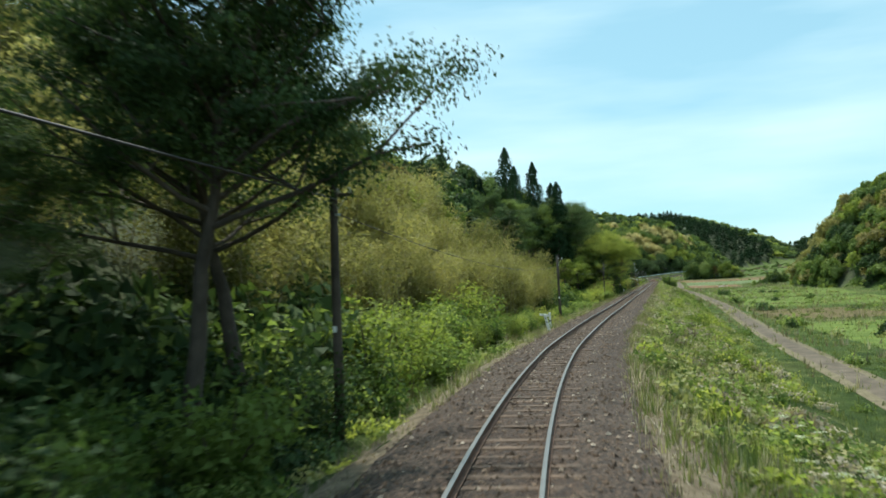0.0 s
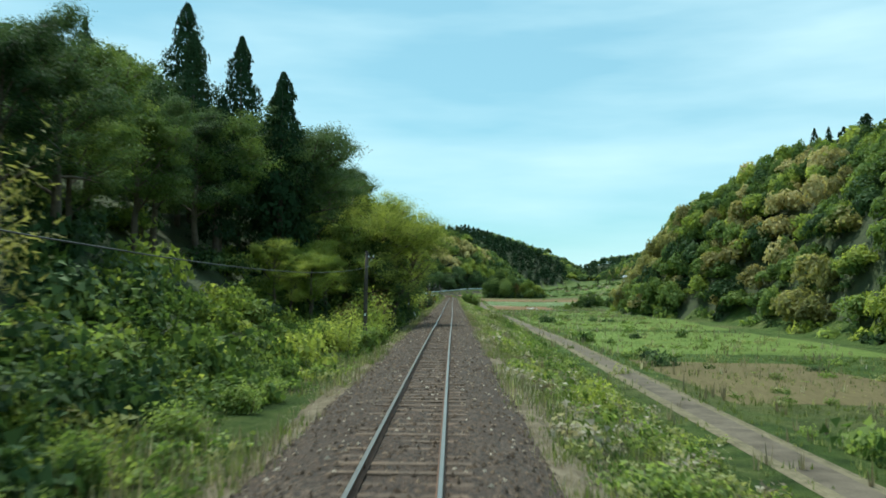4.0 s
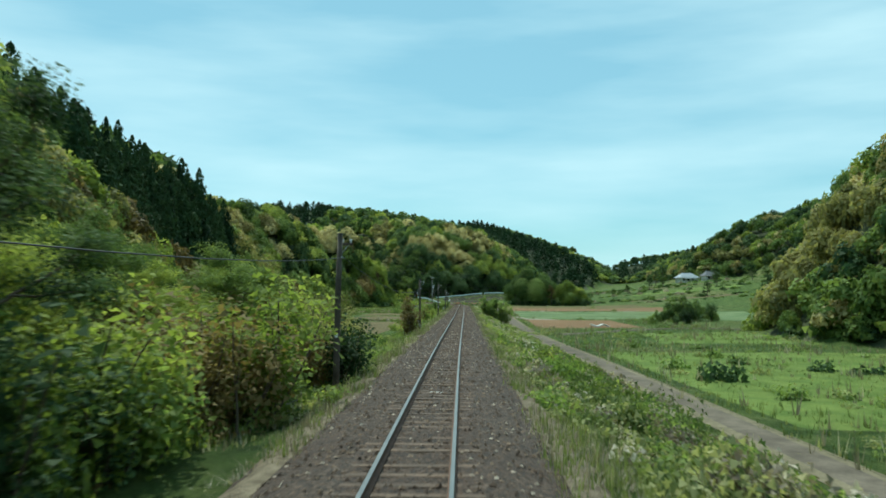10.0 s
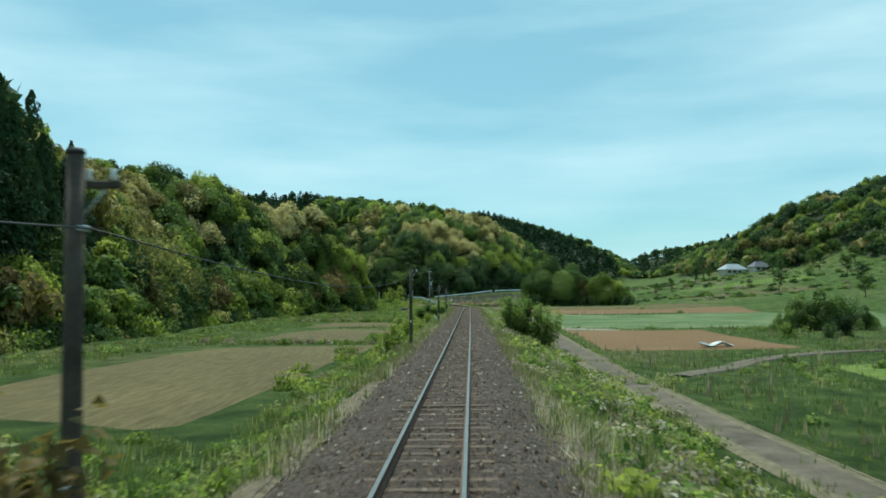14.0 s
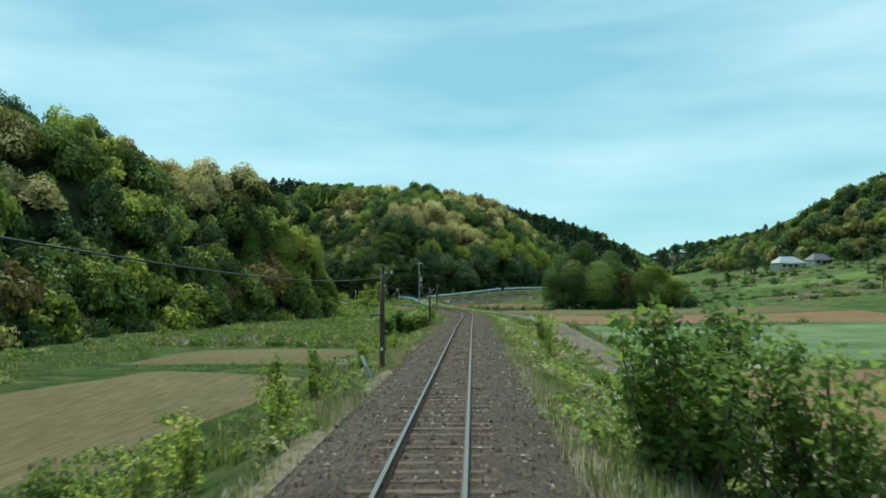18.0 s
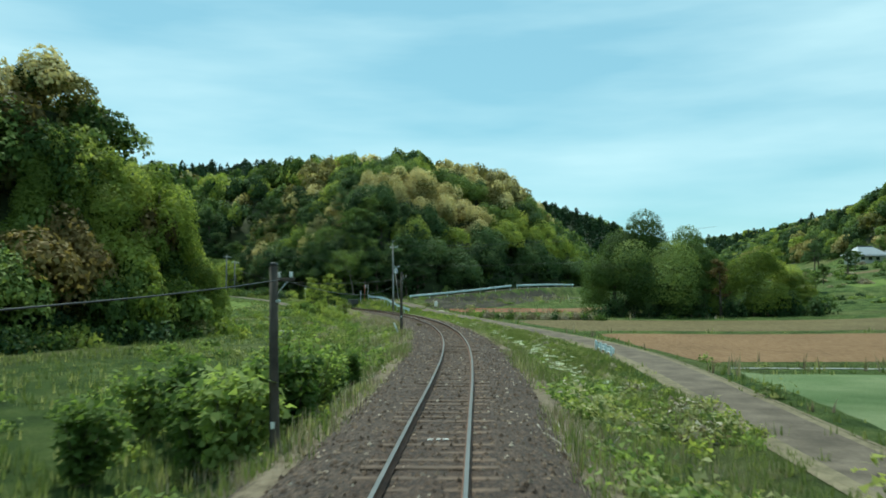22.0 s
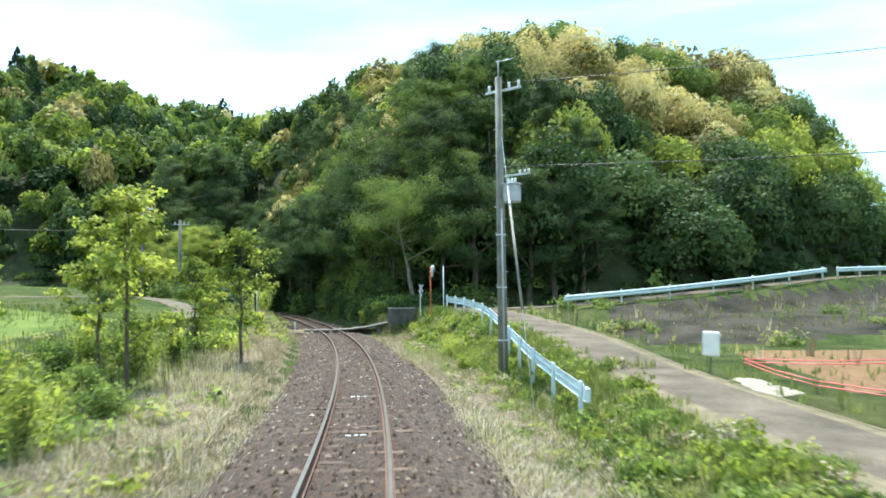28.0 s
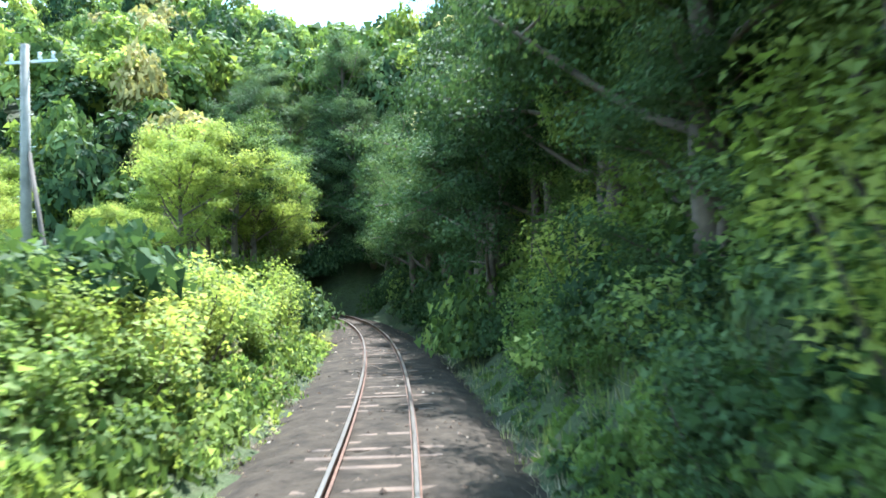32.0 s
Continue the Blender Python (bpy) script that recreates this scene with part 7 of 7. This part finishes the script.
LOOSE = make_shrub("sapling", "loose sapling with few leaves on thin stems", 622, 2.6, 1.2, "bright", 520, 0.18, stems=8, group="saplings beside the line", gap=0.8)
set_on(LOOSE, -5.4, 284.0)
for x, y, a, k in [(-5.7, 296.5, 40, 0.85), (-5.1, 301.0, 90, 0.8), (-6.8, 330.5, 20, 0.9), (-8.4, 329.0, 160, 0.8), (-5.4, 335.0, 75, 0.7), (5.9, 366.0, 10, 1.2), (6.6, 368.0, 120, 1.0), (-6.1, 306.0, 200, 0.7), (-5.6, 290.0, 300, 0.7), (-5.0, 316.0, 15, 0.5), (4.6, 345.0, 50, 0.5), (-5.8, 352.0, 100, 0.5)]:
    again(LOOSE, x, y, a, k)
for i, (x, y, k) in enumerate([(-5.6, 299.5, 0.42), (-5.9, 304.0, 0.5), (-5.4, 308.5, 0.46), (-6.3, 313.0, 0.55), (-5.6, 319.0, 0.5), (-6.0, 326.0, 0.45), (-5.7, 346.0, 0.5), (-6.2, 358.0, 0.45)]):
    again(LOOSE, x, y, 77.0 * i, 1.35 * k)
BUSHY = make_shrub("shrub", "dense bronze-green shrub beside a pole", 623, 3.4, 1.35, "rusty", 1700, 0.17, stems=12, group=G_SHRUB)
set_on(BUSHY, -4.9, 243.5)
again(S_GREEN[0], 7.0, 331.0, 0, 1.1)
again(S_GREEN[1], 6.0, 334.0, 90, 0.8)
FIELD_TREE = make_round_tree("field_tree", "low round tree of a clump on the valley floor", 614, 6.8, 3.0, "broad", 7000, 0.07, "trees of the clump on the valley floor")
set_on(FIELD_TREE, 47.0, 347.0)
for fx, fy, fk in [(43.6, 346.0, 0.72), (50.2, 348.5, 0.85), (45.4, 349.5, 0.9), (40.8, 345.0, 0.45), (53.0, 347.0, 0.6)]:
    again(FIELD_TREE, fx, fy, 60.0 * fx, fk)
again(S_DARK[0], 41.5, 332.0, 0, 0.9)
again(S_DARK[1], 44.5, 334.0, 70, 1.5)
again(S_GREEN[0], 37.0, 333.0, 30, 1.2)
again(S_DARK[0], 57.0, 361.0, 0, 2.0)
again(S_GREEN[2], 53.0, 359.0, 50, 1.6)
thicket(["weed", "bright"], 631, 40, 205, 5.0, 8.5, 40, 0.95)
thicket(["weed", "bright"], 632, 205, 300, 5.0, 8.0, 14, 0.7)
thicket(["weed", "broad", "dark"], 633, 60, 300, 17, 36, 26, 1.3)
for i, (x, y, k) in enumerate([(100.0, 596.0, 0.9), (107.0, 610.0, 1.1), (128.0, 614.0, 1.0), (138.0, 600.0, 1.0), (95.0, 560.0, 0.7), (84.0, 540.0, 0.6), (120.0, 560.0, 0.8), (140.0, 570.0, 1.0), (150.0, 590.0, 1.1), (150.0, 555.0, 1.0), (132.0, 545.0, 0.8), (108.0, 520.0, 0.7), (126.0, 510.0, 0.9), (70.0, 520.0, 0.55), (60.0, 500.0, 0.5), (92.0, 480.0, 0.6), (112.0, 470.0, 0.8), (98.0, 440.0, 0.7)]):
    again((T_DARK + T_GREEN)[i % 5], x, y, 50.0 * i, k)
thicket(["weed", "bright"], 634, 236, 330, -10, -5.5, 20, 0.8)
thicket(["weed", "weed", "bright"], 635, 385, 470, -11, -5.0, 90, 0.62)
thicket(["weed", "bright"], 636, 400, 470, -18, -9.0, 40, 0.7)

for i in range(34):
    x, y = 0.8 + 0.42 * i, 456.4 - 0.21 * i + 0.5 * math.sin(i * 2.1)
    if y > 452.6 or x > 9.5:
        thicket_spots.append((i % 5, K[["weed", "dark", "dry", "dry"][i % 4]], x, y, ground_z(x, y) - 0.1, 0.8, 1.3, i * 1.7, 0.17 * i % 1))
thicket(["weed", "dry", "grass", "grass"], 556, 361, 369, -27, -8.5, 110, 0.62)
thicket(["grass", "dry", "weed", "grass"], 564, 316, 352, -8.0, -4.4, 110, 0.5)
thicket(["grass", "dry", "weed", "grass"], 565, 264, 312, -7.4, -4.4, 110, 0.45)
thicket(["weed", "dry", "grass"], 557, 309.5, 314, -26, -8.0, 60, 0.55)
# thin saplings west of the line before the crossing
THIN = make_tree("young_tree", "slender young tree with light green tufts of leaves", 641, 5.6, 1.7, "bright", 2600, 0.14, clear=0.25, limbs=9, trunk_r=0.06, group="young trees before the crossing")
set_on(THIN, -20.6, 468.0)
for x, y, a, k in [(-20.2, 473.5, 70, 0.85), (-23.5, 471.0, 130, 0.9), (-24.6, 478.5, 200, 0.7), (-21.8, 464.0, 20, 0.75), (-26.5, 483.0, 260, 0.6)]:
    again(THIN, x, y, a, k)
for i, (x, y, k) in enumerate([(-14.0, 34.0, 1.0), (-15.5, 40.0, 1.15), (-17.0, 46.0, 1.2), (-15.0, 51.0, 1.0), (-18.0, 56.0, 1.25), (-16.5, 62.0, 1.1), (-19.0, 68.0, 1.2), (-17.0, 75.0, 1.05), (-20.5, 80.0, 1.1), (-13.0, 29.0, 1.0), (-20.0, 50.0, 1.3), (-22.0, 62.0, 1.3)]):
    again(THIN, x, y, 83.0 * i, k)
plant_row(S_GREEN + S_BRIGHT + [LOOSE], 642, 452, 484, -9.0, -5.0, 1.5, 0.75)
plant_row(S_BRIGHT, 643, 478, 492, 4.2, 5.6, 2.4, 0.4)
# low growth creeping on to the ballast shoulders
thicket(["weed", "bright", "weed", "dry"], 692, 392, 440, -11.0, -3.4, 170, 0.5)
thicket(["dry", "weed", "dry"], 684, 438, 499, -4.2, -3.0, 150, 0.27)
thicket(["dry", "weed", "dry"], 688, 438, 496, 3.4, 4.4, 130, 0.27)
thicket(["bright", "weed", "bright"], 686, 442, 494, 4.6, 9.0, 420, 0.46)
thicket(["weed", "bright", "weed", "grass"], 685, 205, 262, -6.2, -3.1, 280, 0.42)
thicket(["dry", "grass", "dry", "weed"], 687, 196, 300, 2.9, 5.0, 300, 0.33)
plant_row(S_BRIGHT + S_RUST, 689, 117, 127, -6.0, -4.4, 1.6, 1.15)
thicket(["dry", "dry", "grass"], 690, 438, 500, -2.5, -1.8, 170, 0.17)
thicket(["dry", "dry", "grass"], 691, 438, 494, 1.9, 2.6, 130, 0.17)


thicket(["dark", "broad", "weed"], 698, 499.5, 505, 4.2, 5.8, 70, 1.2)
thicket(["weed", "bright", "grass"], 697, 468, 500, -10, -7.0, 80, 0.45)
ARCH = make_tree("leaning_tree", "pale-limbed tree with long boughs reaching over the crossing", 662, 9.0, 5.2, "broad", 34000, 0.085, bark=PALE_BARK, clear=0.45, limbs=15, lean=(-1.5, 0.5), trunk_r=0.16, flat=0.55)


def plant_cutting():
    """Dense growth on both banks where the line enters the hill."""
    # sunlit west bank
    plant_row(S_BRIGHT + S_GREEN, 651, 505, 530, -5.2, -3.4, 1.0, 0.6)
    thicket(["dark", "broad", "dark", "weed"], 682, 499.5, 508, 4.4, 6.6, 110, 1.05)
    for i, (yy, uu) in enumerate([(509.5, 7.4), (518.0, 7.2)]):
        x0, y0, a = along(s_at_y(yy), uu)
        again(ARCH, x0, y0, 10.0 + math.degrees(a) + 15 * i, 1.0, 0.3)
    thicket(["bright", "weed", "bright", "grass", "dry"], 671, 501, 534, -5.0, -2.75, 170, 0.42)
    thicket(["weed", "bright", "grass", "dry"], 679, 499, 534, -2.7, -2.0, 150, 0.3)
    thicket(["bright", "weed", "weed", "broad"], 693, 502, 534, -3.6, -2.5, 130, 0.62)
    plant_row(S_BRIGHT + S_GREEN, 694, 503, 532, -4.4, -3.5, 1.0, 0.85)
    for i, (yy, uu) in enumerate([(508.5, 6.0), (512.5, 5.6), (517.0, 5.5), (521.5, 5.6)]):
        x0, y0, a = along(s_at_y(yy), uu)
        again(BANK_TREE[1 - i % 2], x0, y0, 180.0 + math.degrees(a) + 50 * i, 0.85, 0.9)
    thicket(["bright", "weed", "bright", "broad"], 675, 503, 516, -6.6, -4.4, 60, 0.55)
    thicket(["bright", "weed", "bright", "broad"], 680, 515, 534, -8.0, -4.6, 80, 0.75)
    thicket(["broad", "bright", "dark"], 672, 512, 565, -16, -4.6, 170, 1.3)
    plant_row(T_LIGHT, 653, 522, 548, -15, -9.5, 3.0, 0.65)
    plant_row(T_GREEN + T_LIGHT, 654, 533, 562, -9, -4.8, 2.4, 0.85)
    # shaded east bank
    plant_row(S_DARK + S_GREEN, 655, 499, 545, 3.2, 4.4, 1.0, 0.62)
    thicket(["dark", "broad", "dark", "weed"], 676, 498.5, 552, 2.75, 4.4, 260, 0.5)
    thicket(["dark", "broad", "dark", "weed"], 673, 498.5, 550, 3.8, 7.0, 230, 1.0)
    thicket(["dark", "broad", "dark"], 674, 499, 565, 6.5, 15.0, 240, 1.5)
    thicket(["dark", "broad", "dark"], 677, 526, 556, 3.4, 9.0, 150, 1.6)
    thicket(["dark", "broad", "bright"], 678, 536, 556, -9.0, -3.4, 90, 1.5)
    plant_row(T_GREEN + T_DARK[:1], 658, 503, 555, 6.2, 9.0, 1.9, 0.8)
    thicket(["bright", "weed", "bright"], 695, 476, 493, -9.5, -4.6, 70, 0.75)
    plant_row(T_DARK + T_GREEN, 659, 503, 560, 9.5, 15.0, 2.4, 1.0)
    plant_row(T_DARK, 660, 520, 565, 4.2, 6.0, 2.0, 0.85)
    plant_row(T_DARK, 661, 500, 512, 15, 22, 2.2, 0.85)
    for i, (yy, uu) in enumerate([(506.5, 5.0), (510.5, 4.8), (514.5, 4.7), (519.0, 4.8), (524.0, 4.8)]):
        x0, y0, a = along(s_at_y(yy), uu)
        again(T_DARK[i % 2], x0, y0, 77.0 * i, 1.15, 0.6)
    plant_row(T_GREEN + T_DARK, 681, 503.0, 534, 4.8, 6.4, 1.4, 0.75, 1.9)
    plant_row(S_GREEN + S_BRIGHT, 683, 506, 534, 4.2, 5.4, 1.2, 1.0)
    for i, (x, y) in enumerate([(-70, 561), (-73, 559), (-68, 565), (-75, 565), (-71, 568), (-65, 563), (-77, 560), (-79, 567)]):
        again(T_DARK[i % 2], x, y, 60.0 * i, 1.2)
        for k in range(5):
            thicket_spots.append((10 + (i + k) % 4, K["dark"], x + 1.5 * math.cos(k * 1.3), y + 1.5 * math.sin(k * 1.3), ground_z(x, y), 2.0, 3.5, i + k, 0.1 * k))
    # boughs closing over the track further on
    plant_row(T_LIGHT + T_GREEN, 662, 537, 556, -6.2, -4.6, 2.2, 1.0)
    plant_row(T_DARK, 663, 526, 552, 3.4, 4.6, 2.2, 1.0)


plant_cutting()
set_on(ARCH, -22.2, 503.8)
again(T_DARK[0], -18.4, 506.0, 100, 1.05)
again(T_DARK[1], -14.6, 507.0, 220, 1.0)
again(T_DARK[0], -11.0, 509.5, 30, 1.05)
again(T_DARK[1], -20.4, 505.0, 60, 0.85)
grow(THICKET, thicket_spots, "thicket", "tangled thicket of shrubs and tall weeds on the railway banks", "thicket")


# ---- small things ----
def make_marks():
    """Worn white paint marks on single sleepers."""
    for x, y in [(-0.68, 285.3), (-0.7, 370.2), (-14.65, 468.5), (-13.0, 463.6), (-0.75, 194.4)]:
        s = s_at_y(y)
        ob = thing("paint_mark", "worn white paint mark on a sleeper", "paint mark", "paint marks on the sleepers")
        px0, py0, a = along(s, 0.02)
        for k, (o, w) in enumerate([(-0.14, 0.1), (0.0, 0.07), (0.13, 0.11)]):
            part("stroke", box("stroke", (w, 0.05, 0.012), WHITE, (o, 0.01 * (k - 1), 0), 0.003), ob)
        ob.matrix_basis = pose(px0, py0, -0.172, 0, 0, math.degrees(a))


make_marks()


def make_dead_branch(label, points, radius, seed):
    rng = np.random.default_rng(seed)
    ob = thing("dead_branch", label, "branch", "dead branches beside the track")
    p = np.array(points, float)
    t = np.linspace(0, 1, len(p))
    tt = np.linspace(0, 1, 9)
    q = np.stack([np.interp(tt, t, p[:, i]) for i in range(3)], 1) + rng.normal(0, 0.03, (9, 3)) * (1, 1, 0.6)
    part("stem", tube("stem", q, radius * np.linspace(1, 0.35, 9), PALE_BARK, 6), ob)
    for k in range(5):
        i = rng.integers(1, 8)
        w = rng.normal(0, 1, 3) * (1, 1, 0.35)
        w[2] = abs(w[2]) * 0.5
        sub = limb_path(rng, q[i], w / np.linalg.norm(w), rng.uniform(0.25, 0.7), n=3)
        part("twig", tube("twig", sub, radius * 0.45 * np.linspace(1, 0.3, 4), PALE_BARK, 5), ob)
    return ob


def on_land(pts, lift=0.06):
    return [(x, y, ground_z(x, y) + lift) for x, y in pts]


make_dead_branch("bare grey branch lying on the edge of the ballast", [(1.2, 372.6, -0.33), (1.55, 370.2, -0.4), (1.95, 368.0, -0.44)], 0.035, 701)
make_dead_branch("thin bare branch lying beside the ballast", [(1.7, 373.4, -0.4), (2.0, 371.5, -0.45), (2.4, 370.2, -0.45)], 0.025, 702)
make_dead_branch("pale dead branch lying in the grass", on_land([(4.3, 371.2), (5.0, 370.8), (5.5, 369.4)]), 0.045, 703)
make_dead_branch("bare twig lying in the weeds of the bank", on_land([(-5.6, 195.6), (-5.2, 197.0), (-5.0, 198.4)], 0.35), 0.03, 704)


def make_brush_pile():
    rng = np.random.default_rng(711)
    ob = thing("brush_pile", "heap of grey dry twigs beside the lane", "brush pile")
    for k in range(46):
        a = rng.uniform(0, 6.283)
        c = rng.normal(0, 0.42, 2)
        ln = rng.uniform(0.4, 1.0)
        z0 = max(0.05, 0.42 - 0.5 * np.hypot(*c)) * rng.uniform(0.3, 1.0)
        p = [(c[0] - math.cos(a) * ln / 2, c[1] - math.sin(a) * ln / 2, z0 * 0.5), (c[0], c[1], z0 + 0.05), (c[0] + math.cos(a) * ln / 2, c[1] + math.sin(a) * ln / 2, z0 * 0.4)]
        part("twig", tube("twig", p, [0.014, 0.012, 0.005], PALE_BARK, 4), ob)
    ob.matrix_basis = pose(5.0, 413.6, ground_z(5.0, 413.6))


make_brush_pile()
RED = make_shrub("red_tuft", "tuft of reddish young shoots at the edge of the ballast", 721, 0.6, 0.3, "rusty", 220, 0.09, stems=6)
set_on(RED, -4.4, 418.8)
TUFT = make_shrub("grass_tuft", "stiff brownish tuft growing in the ballast", 722, 0.4, 0.14, "dry", 160, 0.07, stems=9)
TUFT.matrix_basis = pose(0.5, 287.5, -0.3)
again(TUFT, 0.95, 301.0, 40, 0.8).matrix_basis = pose(0.95, 301.0, -0.3, 0, 0, 40)
YELLOW = make_shrub("shrub", "small shrub with yellow young leaves in the cutting", 723, 1.0, 0.35, "bright", 420, 0.1, stems=6, group=G_SHRUB)
YELLOW.matrix_basis = pose(-25.0, 500.6, 0.2)


def make_culvert():
    ob = thing("concrete_sluice", "small dark concrete sluice with pale steps in the meadow", "sluice")
    part("head_wall", box("head_wall", (0.3, 2.0, 1.3), DARK_CONCRETE, (0, 0, 0.3), 0.02), ob)
    for k in range(4):
        part("step", box("step", (0.5, 1.1, 0.16), CONCRETE, (0.45 + 0.42 * k, 0, 0.3 - 0.2 * k), 0.02), ob)
    for o in (-0.75, 0.75):
        part("side_wall", box("side_wall", (1.9, 0.2, 0.8), DARK_CONCRETE, (0.9, o, 0.05), 0.02), ob)
    part("cap", box("cap", (0.5, 2.2, 0.1), CONCRETE, (0, 0, 1.0), 0.015), ob)
    ob.matrix_basis = pose(-15.2, 419.0, ground_z(-15.2, 419.0) - 0.25, 0, 0, -60) @ Matrix.Diagonal((0.75, 0.75, 0.75, 1))


make_culvert()
